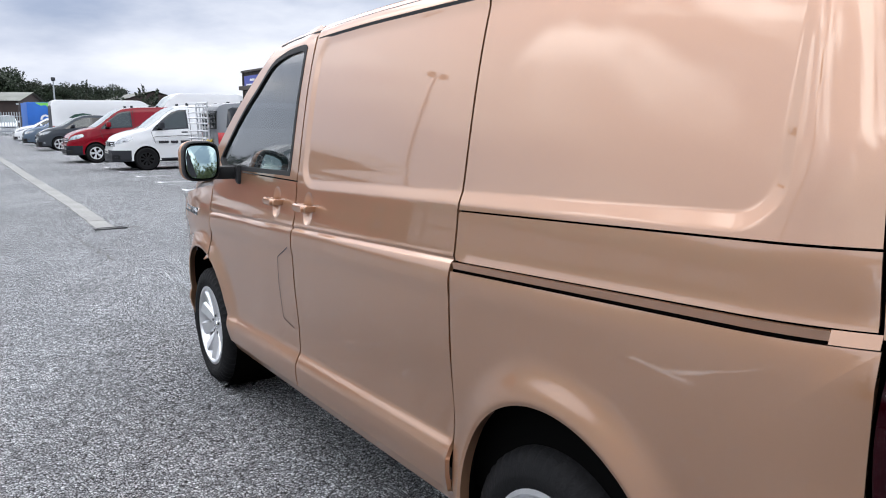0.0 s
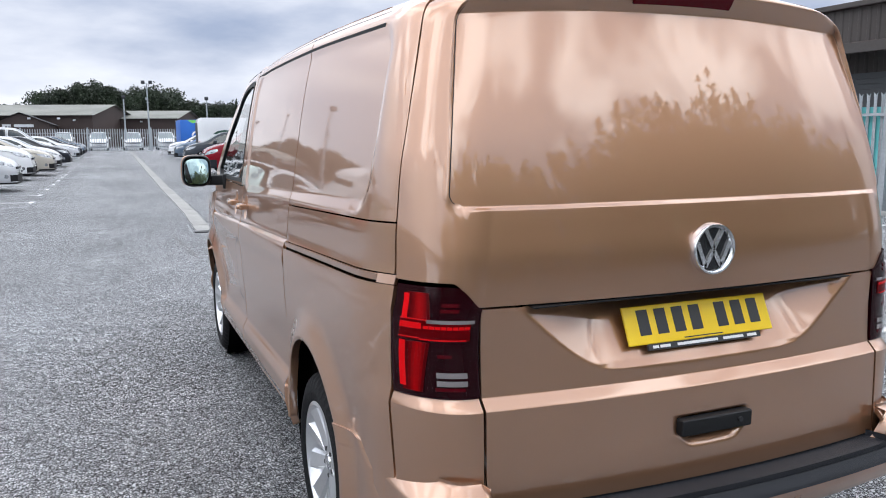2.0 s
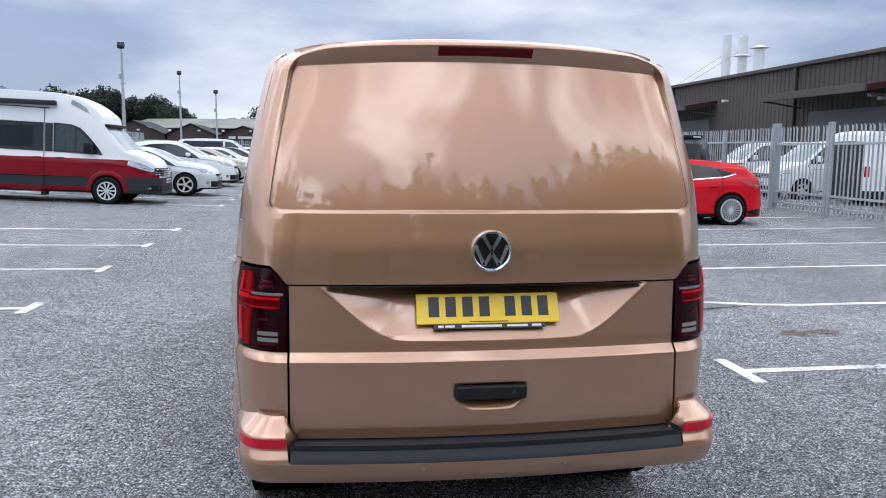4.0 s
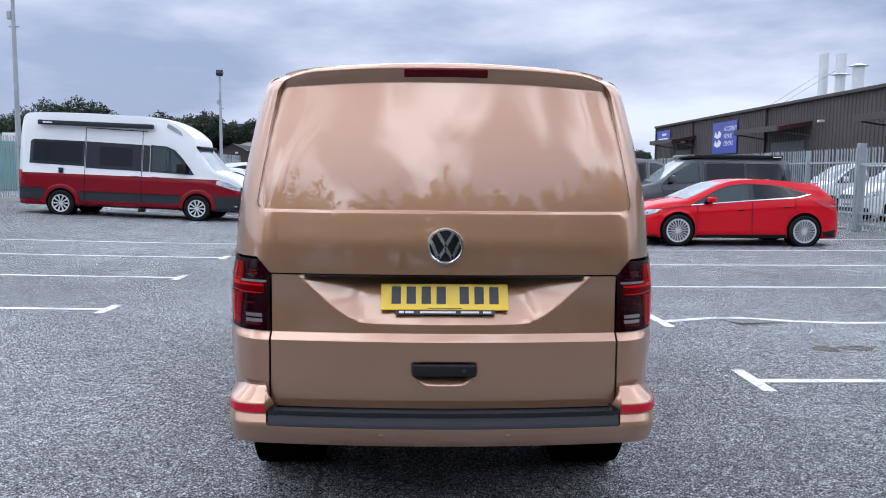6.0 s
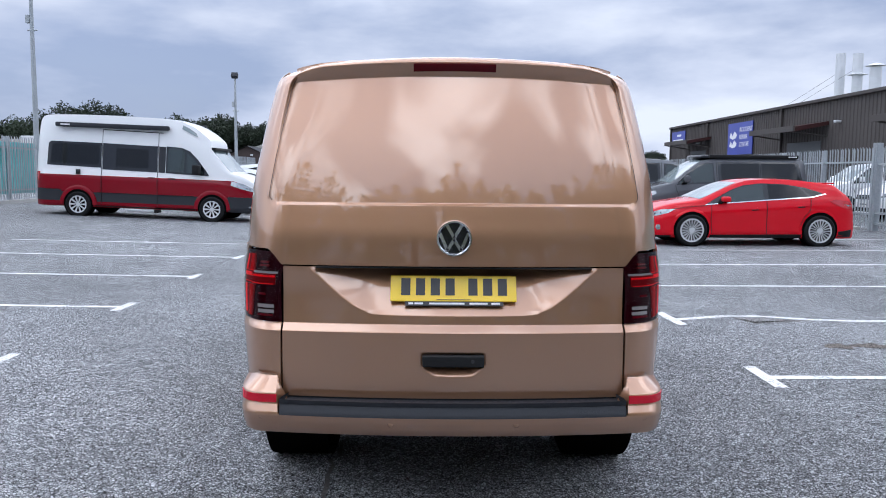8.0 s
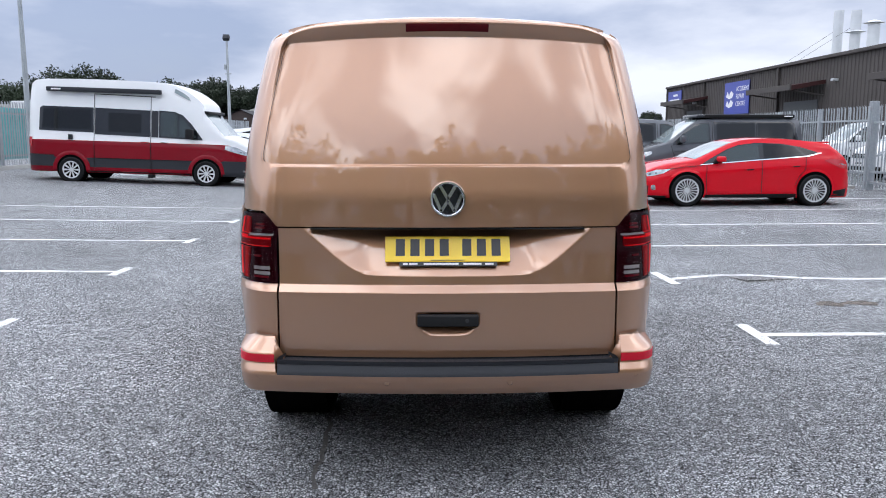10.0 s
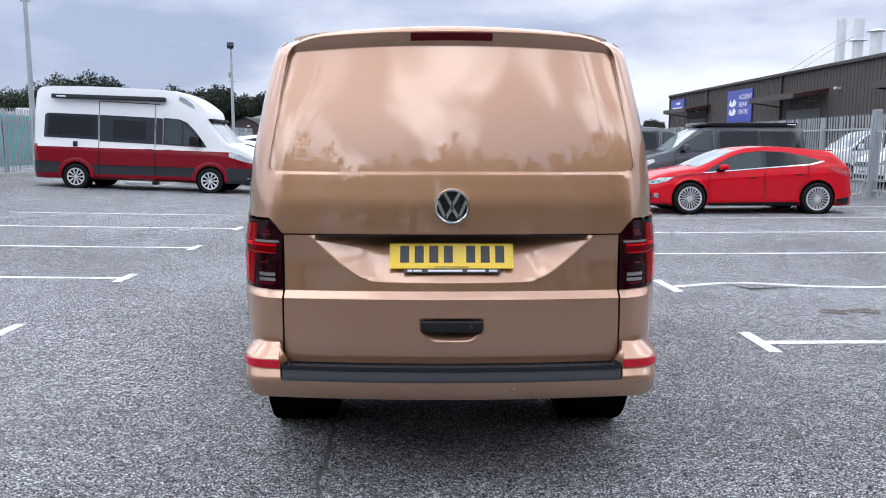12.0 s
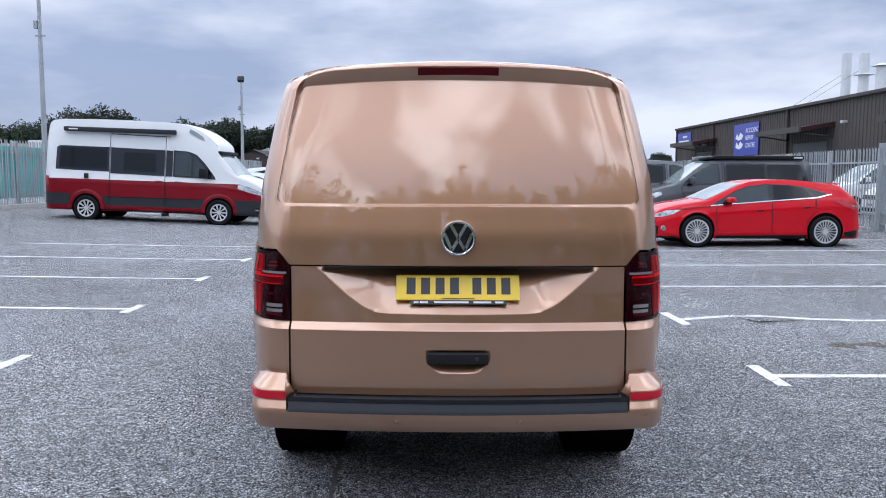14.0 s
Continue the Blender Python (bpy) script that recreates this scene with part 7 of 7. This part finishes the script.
# Right-hand works building: dark profiled sheet with canopies, shutters, sign and flues.
def ribbed(name, y0, y1, z0, z1, x, pitch=0.42, depth=0.045):
    """Profiled cladding facing -x, its ribs upright."""
    verts, faces = [], []
    y, k = y0, 0
    prof = ((0.0, 0.0), (0.55, 0.0), (0.65, 1.0), (0.90, 1.0), (1.0, 0.0))
    pts = []
    while y < y1:
        for t, h in prof[:-1]:
            pts.append((min(y + t * pitch, y1), h))
        y += pitch
    pts.append((y1, 0.0))
    for yy, h in pts:
        verts += [(x - h * depth, yy, z0), (x - h * depth, yy, z1)]
    for i in range(len(pts) - 1):
        faces.append((2 * i, 2 * i + 1, 2 * i + 3, 2 * i + 2))
    return finish(name, verts, faces, DARK_CLAD, smooth=False)


works = empty("works_building", "dark grey profiled-sheet works building with canopies and flues", "building")
BX, EAVE = 26.0, 6.45
shell = box_bm(BX + 0.06, BX + 30, 12.0, 83.0, 0, EAVE - 0.1)
part("core_wall", shell, DARK_CLAD, works)
for y0, y1 in ((12, 29.6), (29.8, 39.2), (39.4, 55.4), (55.6, 71.3), (71.5, 83.0)):
    w = ribbed("wall_bay", y0, y1, 0.0, EAVE, BX)
    w.parent = works
for y in (29.7, 39.3, 55.5, 71.4, 82.95):
    part("downpipe", box_bm(BX - 0.20, BX - 0.02, y - 0.10, y + 0.10, 0, EAVE, 0.02), DARK_CLAD, works, "dark rainwater pipe")
part("eaves_gutter", box_bm(BX - 0.28, BX + 0.1, 11.9, 83.2, EAVE - 0.02, EAVE + 0.20, 0.04), DARK_CLAD, works, "dark eaves gutter")
bm = bmesh.new()
vs = [bm.verts.new(p) for p in ((BX, 12, EAVE + 0.1), (BX, 83, EAVE + 0.1), (BX + 15, 83, EAVE + 1.6), (BX + 15, 12, EAVE + 1.6), (BX + 30, 83, EAVE + 0.1), (BX + 30, 12, EAVE + 0.1))]
bm.faces.new((vs[0], vs[1], vs[2], vs[3]))
bm.faces.new((vs[3], vs[2], vs[4], vs[5]))
part("roof", bm, ROOF_SHEET, works, "weathered low-pitched roof")
for y0, y1 in ((17.5, 28.4), (30.2, 39.1), (48.5, 55.6), (70.5, 77.4)):
    bm = bmesh.new()
    prof = ((BX - 0.05, 5.10), (BX - 2.3, 4.72), (BX - 2.35, 4.40), (BX - 0.05, 4.85))
    loops = [[bm.verts.new((x, y, z)) for x, z in prof] for y in (y0, y1)]
    for k in range(4):
        bm.faces.new((loops[0][k], loops[0][(k + 1) % 4], loops[1][(k + 1) % 4], loops[1][k]))
    bm.faces.new(loops[0])
    bm.faces.new(loops[1])
    part("canopy", bm, CANOPY, works, "dark canopy with red-brown underside")
    part("canopy_edge", box_bm(BX - 2.45, BX - 2.33, y0 - 0.05, y1 + 0.05, 4.40, 4.78, 0.02), DARK_CLAD, works)
    for y in (y0 + 0.3, y1 - 0.3):
        part("canopy_arm", cyl_bm((BX, y, 4.1), (BX - 2.3, y, 4.42), 0.05, seg=8), DARK_CLAD, works)
    sh = part("roller_shutter", box_bm(BX - 0.07, BX - 0.05, y0 + 0.9, y1 - 1.2, 0.0, 3.85), SHUTTER, works, "grey roller shutter")
    for k in range(19):
        part("slat", box_bm(BX - 0.10, BX - 0.07, y0 + 0.9, y1 - 1.2, 0.2 * k + 0.01, 0.2 * k + 0.19), SHUTTER, sh)
sign = part("wall_sign", box_bm(BX - 0.16, BX - 0.10, 60.7, 66.0, 3.25, 5.95), SIGN_BLUE, works, "blue sign with white writing")


def writing(text, y, z, size, parent, x=BX - 0.17, mat=WHITE_INK):
    cu = bpy.data.curves.new("sign_writing", "FONT")
    cu.body, cu.size, cu.extrude = text, size, 0.004
    cu.materials.append(mat)
    tmp = bpy.data.objects.new("sign_writing", cu)
    scene.collection.objects.link(tmp)
    me = bpy.data.meshes.new_from_object(tmp.evaluated_get(bpy.context.evaluated_depsgraph_get()))
    bpy.data.objects.remove(tmp)
    ob = new("sign_writing", me)
    ob.parent = parent
    ob.matrix_basis = Matrix.Translation((x, y, z)) @ Matrix(((0, 0, -1, 0), (-1, 0, 0, 0), (0, 1, 0, 0), (0, 0, 0, 1)))
    return ob


for k, word in enumerate(("ACCIDENT", "REPAIR", "CENTRE")):
    writing(word, 63.4, 5.15 - 0.62 * k, 0.55, works)
for k in range(2):
    bm = bmesh.new()
    pts = [(65.6, 4.75 - 0.75 * k), (65.3, 5.2 - 0.75 * k), (64.9, 4.85 - 0.75 * k), (64.5, 5.25 - 0.75 * k), (63.9, 4.95 - 0.75 * k), (64.2, 4.65 - 0.75 * k), (64.9, 4.55 - 0.75 * k)]
    bm.faces.new([bm.verts.new((BX - 0.172, y, z)) for y, z in pts])
    part("sign_flourish", bm, WHITE_INK, works, "white script flourish")
part("wall_sign", box_bm(BX - 0.16, BX - 0.10, 78.0, 82.4, 4.75, 6.05), SIGN_BLUE, works, "small blue sign with white writing")
for z, a, b in ((5.5, 79.2, 80.6), (5.0, 78.6, 81.8)):
    part("sign_bar", box_bm(BX - 0.175, BX - 0.165, a, b, z, z + 0.22), WHITE_INK, works)
for y, z in ((47.0, 4.9), (73.5, 4.5), (32.5, 4.35), (31.8, 4.15)):
    part("wall_lamp", box_bm(BX - 0.45, BX - 0.08, y - 0.16, y + 0.16, z, z + 0.16, 0.03), PALE_STEEL, works, "pale wall lamp")
for y, z0, z1, r in ((52.2, 6.5, 10.05, 0.32), (49.9, 6.5, 9.7, 0.33), (47.7, 6.5, 8.5, 0.36)):
    part("flue", cyl_bm((BX + 2.4, y, z0), (BX + 2.4, y, z1), r, seg=24), PALE_STEEL, works, "pale steel flue", True)
for y, z in ((49.9, 8.3), (47.7, 8.6)):
    part("flue_cowl", cyl_bm((BX + 2.4, y, z), (BX + 2.4, y, z + 0.18), 0.62, 0.12, seg=20), PALE_STEEL, works, "flue cowl", True)
for y0 in (52.2, 49.9):
    part("guy_wire", cyl_bm((BX + 2.4, y0, 8.8), (BX + 1.5, y0 + 8.0, 6.6), 0.012, seg=6), DARK_ALLOY, works)


# Sheds beyond the far end.
def shed(name, label, x0, x1, y0, y1, eave, ridge, along="x", cover=None):
    ob = empty(name, label, "building", "far sheds")
    part("wall", box_bm(x0, x1, y0, y1, 0, eave), BROWN_CLAD, ob, "dark brown cladding walls")
    bm = bmesh.new()
    if along == "x":
        ym = (y0 + y1) / 2
        pts = ((x0 - 0.4, y0 - 0.5, eave - 0.1), (x1 + 0.4, y0 - 0.5, eave - 0.1), (x1 + 0.4, ym, ridge), (x0 - 0.4, ym, ridge), (x0 - 0.4, y1 + 0.5, eave - 0.1), (x1 + 0.4, y1 + 0.5, eave - 0.1))
        v = [bm.verts.new(p) for p in pts]
        bm.faces.new((v[0], v[1], v[2], v[3]))
        bm.faces.new((v[3], v[2], v[5], v[4]))
    else:
        xm = (x0 + x1) / 2
        pts = ((x0 - 0.4, y0 - 0.4, eave - 0.1), (xm, y0 - 0.4, ridge), (x1 + 0.4, y0 - 0.4, eave - 0.1), (x0 - 0.4, y1, eave - 0.1), (xm, y1, ridge), (x1 + 0.4, y1, eave - 0.1))
        v = [bm.verts.new(p) for p in pts]
        bm.faces.new((v[0], v[1], v[4], v[3]))
        bm.faces.new((v[1], v[2], v[5], v[4]))
    part("roof", bm, cover or ROOF_SHEET, ob, "dark felted roof" if cover else "weathered pale roof sheets")
    ym, xm = (y0 + y1) / 2, (x0 + x1) / 2
    ends = [((x, y0, eave), (x, ym, ridge - 0.1), (x, y1, eave)) for x in (x0, x1)] if along == "x" else [((x0, y0, eave), (xm, y0, ridge - 0.1), (x1, y0, eave))]
    for end in ends:
        g = bmesh.new()
        g.faces.new([g.verts.new(p) for p in end])
        part("gable", g, BROWN_CLAD, ob, "dark brown gable")
    n = max(2, int((x1 - x0) / 9))
    for i in range(n):
        cx = x0 + (i + 0.5) * (x1 - x0) / n
        part("wall_lamp", box_bm(cx + 2.2, cx + 2.5, y0 - 0.2, y0, 3.4, 3.6), PALE_STEEL, ob)
    return ob


shed("far_shed", "long dark brown shed with a pale weathered roof", -27.0, 0, 0, 16, 4.2, 5.7).matrix_basis = pose(-3.9, 105, 0, 0, 0, -18)
shed("far_shed", "dark brown shed with a pale roof beside the long one", -9.5, 0, 0, 15, 4.0, 5.2).matrix_basis = pose(6.6, 113, 0, 0, 0, -17)
shed("far_shed", "dark brown shed with a gable to the yard", 17.0, 29.0, 112, 134, 3.6, 5.4, "y")
shed("far_shed", "long low dark shed with pale roof", -62.0, -31.0, 96, 112, 4.0, 5.6)
shed("far_shed", "low dark shed seen past the motorhome", -30.0, -22.0, 66, 78, 3.0, 4.2)
DARK_ROOF = material("dark_felt_roof", (0.040, 0.042, 0.046), rough=0.85, spec=0.2, grain=0.15, grain_scale=3, blotch=0.25, blotch_scale=0.3)
shed("gabled_shed", "dark gabled shed beyond the yard's far fence", -27.2, -20.0, 95, 106, 3.0, 4.65, "y", DARK_ROOF)
shed("gabled_shed", "dark gabled shed beyond the yard's far fence", -19.8, -14.2, 95, 106, 3.0, 4.35, "y", DARK_ROOF)
studio = shed("gabled_shed", "dark gabled shed with a pale lettered sign", -13.8, -8.0, 95, 106, 2.9, 4.15, "y", DARK_ROOF)
for k, (a, b) in enumerate(((-12.6, -11.8), (-11.5, -9.6))):
    part("sign_bar", box_bm(a, b, 94.80, 94.92, 2.55, 2.85), PALE_STEEL, studio, "pale sign lettering")
for a, b in ((-26.0, -22.4), (-21.9, -20.6)):
    tagged(part("pale_lean_to", box_bm(a, b, 92.6, 94.2, 0, 2.3, 0.05), PALE_STEEL), "pale low lean-to before the dark sheds", "shed", "pale lean-tos")
white_unit = tagged(part("white_unit", box_bm(-46, -27, 84, 94, 0, 5.2, 0.1), material("white_render", (0.62, 0.63, 0.64), 0.7, blotch=0.1, blotch_scale=0.3)), "plain white flat-roofed unit beyond the fence", "building")
side_shed = shed("side_shed", "long pale shed along the yard's side", -58.0, -42.0, -30, 60, 3.6, 5.2, "y")
for c in side_shed.children:
    if c.name.startswith("wall") and c.data.materials[0] == BROWN_CLAD:
        c.data.materials[0] = KERB


# Lamp posts with floodlights.
def lamp_post(x, y, high, heads=2, label="tall grey steel lamp post with floodlights", boxy=True):
    ob = empty("lamp_post", label, "lamp post", "yard lamp posts", at=(x, y, ground_z(x, y)))
    part("mast", cyl_bm((0, 0, 0), (0, 0, high), 0.115, 0.06, seg=14), GALV, ob, "tapered steel mast", True)
    part("base_plate", box_bm(-0.2, 0.2, -0.2, 0.2, 0, 0.03), GALV, ob)
    part("cross_arm", box_bm(-0.5 if heads > 1 else -0.12, 0.5 if heads > 1 else 0.12, -0.03, 0.03, high - 0.06, high), GALV, ob)
    for k in range(heads):
        cx = -0.38 + 0.76 * k if heads > 1 else 0.0
        bm = box_bm(-0.19, 0.19, -0.12, 0.12, -0.15, 0.15, 0.02)
        bmesh.ops.rotate(bm, verts=bm.verts, cent=(0, 0, 0), matrix=Matrix.Rotation(radians(-35), 3, "X"))
        bmesh.ops.translate(bm, verts=bm.verts, vec=(cx, -0.08, high + 0.12))
        part("floodlight", bm, CLADDING, ob, "dark floodlight head", True)
    if boxy:
        part("camera_box", box_bm(-0.2, -0.06, -0.08, 0.08, high - 1.75, high - 1.45, 0.02), GALV, ob, "grey box on the mast")
        part("bracket", cyl_bm((-0.16, 0, high - 2.0), (0.2, 0, high - 2.0), 0.03, seg=8), GALV, ob)
    return ob


lamp_post(-14.95, 26.2, 8.2)
lamp_post(-12.3, 45.0, 6.8, 1)
lamp_post(-14.0, 72.0, 7.7, 1)
lamp_post(-11.1, 74.0, 6.3, 1)
lamp_post(-0.4, 88.5, 5.5, 1, boxy=False)
lamp_post(2.0, 89.0, 7.1, 2)
lamp_post(8.0, 88.0, 5.4, 1, boxy=False)
lamp_post(-15.0, 8.0, 8.2)
lamp_post(-15.0, -7.0, 8.2)
lamp_post(-26.0, 70.0, 5.2, 1, boxy=False)
lamp_post(-21.5, 70.0, 5.0, 1, boxy=False)


# Trees.
def leaf_cloud(rng, clumps, per, size, mesh_name, mat):
    """Many small leaf blades in uneven clumps."""
    verts, faces = [], []
    for cx, cy, cz, r in clumps:
        for _ in range(per):
            d = rng.normal(size=3)
            d *= min(1.0, 1.7 / (np.linalg.norm(d) + 1e-9)) * rng.uniform(0.75, 1.15)
            p = np.array((cx, cy, cz)) + d * r * 0.56 * (1, 1, 1.0)
            a, b = rng.normal(size=3), rng.normal(size=3)
            a /= np.linalg.norm(a)
            b = b - a * (a @ b)
            b /= np.linalg.norm(b)
            s = size * rng.uniform(0.5, 1.3)
            i = len(verts)
            verts += [tuple(p - a * s), tuple(p + b * s * 0.5), tuple(p + a * s), tuple(p - b * s * 0.5)]
            faces.append((i, i + 1, i + 2, i + 3))
    me = bpy.data.meshes.new(mesh_name)
    me.from_pydata(verts, [], faces)
    me.materials.append(mat)
    return me


def tree_kind(seed, high, spread, leaf, per, mat, slim=False):
    """A trunk with limbs, and the crown's clumps round the limbs' ends."""
    rng = np.random.default_rng(seed)
    bm = bmesh.new()
    cyl_bm((0, 0, 0), (0.1, 0, high * 0.55), high * 0.024, high * 0.012, seg=8, bm=bm)
    clumps = []
    n = 13 if not slim else 10
    for k in range(n):
        a = 2 * math.pi * (k * 0.382 + rng.uniform(-0.08, 0.08))
        t = rng.uniform(0.25, 0.95)
        z0 = high * (0.22 + 0.30 * t)
        reach = spread * rng.uniform(0.45, 1.0) * (1 - 0.5 * max(0, t - 0.5))
        end = (reach * math.cos(a), reach * math.sin(a), high * (0.38 + 0.50 * t) + rng.uniform(-0.4, 0.4))
        cyl_bm((0.05, 0, z0), end, high * 0.010, high * 0.003, seg=5, bm=bm)
        clumps.append((*end, spread * rng.uniform(0.30, 0.48)))
        if slim:
            for j in range(3):
                tip = (end[0] * (1.0 + 0.12 * j), end[1] * (1.0 + 0.12 * j), end[2] + spread * (0.25 + 0.30 * j))
                clumps.append((*tip, spread * 0.16 * (1.2 - 0.3 * j)))
    clumps.append((0, 0, high * 0.86, spread * 0.42))
    clumps.append((0, 0, high * 0.60, spread * 0.55))
    return bm, leaf_cloud(rng, clumps, per, leaf, "crown", mat)


def plant(kind, places, label, group):
    bm, crown = kind
    first = None
    for x, y, s, turn in places:
        if first is None:
            first = empty("tree", label, "tree", group)
            part("trunk", bm, BARK, first, "brown trunk with limbs", True)
            c = new("crown", crown)
            c.parent = first
            first.matrix_basis = pose(x, y, 0, 0, 0, turn) @ Matrix.Diagonal((s, s, s, 1))
        else:
            t = copy_thing(first, pose(x, y, 0, 0, 0, turn))
            t.scale = (s, s, s)


def feathery(seed, high, spread, sprays, per, leaf, mat):
    """A bushy tree of many upright, leafy sprays round a forked trunk."""
    rng = np.random.default_rng(seed)
    bm = bmesh.new()
    cyl_bm((0, 0, 0), (0.05, 0, high * 0.5), high * 0.018, high * 0.009, seg=8, bm=bm)
    verts, faces = [], []
    for k in range(sprays):
        a, t = rng.uniform(0, 2 * math.pi), rng.uniform(0.0, 1.0)
        r = spread * math.sqrt(rng.uniform(0, 1)) * (0.35 + 0.9 * math.sin(math.pi * min(1, t * 0.80 + 0.10)) ** 0.8)
        foot = np.array((r * math.cos(a) * 0.6, r * math.sin(a) * 0.6, high * t * 0.72))
        way = np.array((0.55 * math.cos(a) * r / spread, 0.55 * math.sin(a) * r / spread, 1.0)) + rng.normal(size=3) * 0.16
        long = high * rng.uniform(0.14, 0.27) * (1.15 - 0.35 * r / spread)
        if k % 3 == 0:
            cyl_bm((0.03, 0, foot[2] * 0.7), tuple(foot + way * long * 0.8), 0.03, 0.006, seg=4, bm=bm)
        for _ in range(per):
            s = rng.uniform(0, 1) ** 0.8
            p = foot + way * long * s + rng.normal(size=3) * 0.20 * (1.15 - s)
            u, v = rng.normal(size=3), rng.normal(size=3)
            u /= np.linalg.norm(u)
            v = v - u * (u @ v)
            v /= np.linalg.norm(v)
            w = leaf * rng.uniform(0.6, 1.3)
            i = len(verts)
            verts += [tuple(p - u * w), tuple(p + v * w * 0.5), tuple(p + u * w), tuple(p - v * w * 0.5)]
            faces.append((i, i + 1, i + 2, i + 3))
    me = bpy.data.meshes.new("crown")
    me.from_pydata(verts, [], faces)
    me.materials.append(mat)
    return bm, me


rng = np.random.default_rng(5)
kinds = [tree_kind(11, 11.0, 4.6, 0.235, 580, LEAF), tree_kind(12, 12.5, 4.2, 0.235, 580, LEAF), tree_kind(13, 9.5, 4.8, 0.235, 580, LEAF)]
spots = [[], [], []]


def far_tree(x, y, high):
    k = int(rng.integers(0, 3))
    spots[k].append((x, y, high / (12.2, 13.2, 11.2)[k], rng.uniform(0, 360)))


for x in np.arange(-130, 70, 3.6):
    h = 7.6 + 1.6 * noise.noise((x * 0.05, 0.7, 0)) + 1.0 * noise.noise((x * 0.21, 3.1, 0))
    far_tree(x + rng.uniform(-1.5, 1.5), 152 + rng.uniform(-6, 9), h * (0.95 if x < 8 else 0.82))
for x, y, h in ((-41, 127, 9.7), (-38, 127, 10.6), (-35.5, 128, 11.2), (-31.5, 129, 9.5), (-28, 130, 9.9), (-25, 130, 8.2), (-9, 136, 9.0), (-6.5, 136, 9.6), (-3.7, 136, 10.0), (-1, 136, 9.2), (-11, 147, 10.2), (-7.5, 148, 10.4), (-4.3, 148, 11.2), (-1, 149, 9.8), (2.3, 149, 10.5), (5.6, 149, 11.3), (8.4, 149, 9.2), (12.2, 148, 8.2), (16.6, 148, 7.8), (20, 147, 7.9), (24, 147, 7.8),
                (-26, 124, 8.8), (-30, 123, 9.1), (-34.3, 122, 10.2), (-37.5, 121, 9.4), (-40.5, 120, 10.4), (-44.5, 119, 8.6), (-47.6, 117, 10.3), (-49.2, 117, 11.6), (-51.6, 116, 12.2), (-55.3, 114, 11.6), (-58.3, 112, 8.6), (-61, 111, 9.5), (-64.5, 109, 9.4), (-69, 106, 9.2), (-74, 104, 9.0)):
    far_tree(x, y, h * 1.06)
for kd, sp in zip(kinds, spots):
    plant(kd, sp, "broad dark green tree in the far belt", "far trees")
slim = feathery(21, 6.5, 1.9, 42, 60, 0.13, LEAF)
plant(slim, [(13.0, 103, 1.05, 20), (16.0, 101, 0.95, 130), (20.5, 104, 1.0, 250)], "thin young tree beyond the sheds", "young trees")

near = [feathery(31, 7.0, 1.35, 90, 75, 0.085, LEAF_NEAR), feathery(32, 6.0, 1.9, 100, 75, 0.085, LEAF_NEAR)]
plant(near[0], [(-6.7, -9.6, 1.00, 10), (-4.5, -9.3, 1.07, 80), (4.7, -9.1, 1.05, 100), (5.7, -9.4, 1.12, 200), (6.7, -9.0, 1.19, 30), (7.8, -9.5, 1.24, 300), (9.0, -9.2, 1.28, 170), (10.3, -9.0, 1.30, 230), (11.6, -9.5, 1.31, 120), (13.0, -9.1, 1.28, 330), (14.6, -9.4, 1.30, 60), (16.4, -9.2, 1.26, 150)], "upright bushy green tree behind the bays", "bordering trees")
plant(near[1], [(-2.2, -9.5, 1.00, 10), (-0.9, -9.0, 1.07, 80), (0.5, -9.4, 1.10, 200), (1.9, -9.1, 1.08, 60), (2.9, -9.5, 0.98, 290), (-5.7, -9.6, 1.0, 150), (8.4, -10.2, 1.35, 20), (12.3, -10.3, 1.40, 100), (-9.6, -9.6, 1.05, 10), (18.6, -9.6, 1.35, 50), (-12.6, -9.6, 1.1, 70)], "bushy green tree behind the bays", "bordering trees")
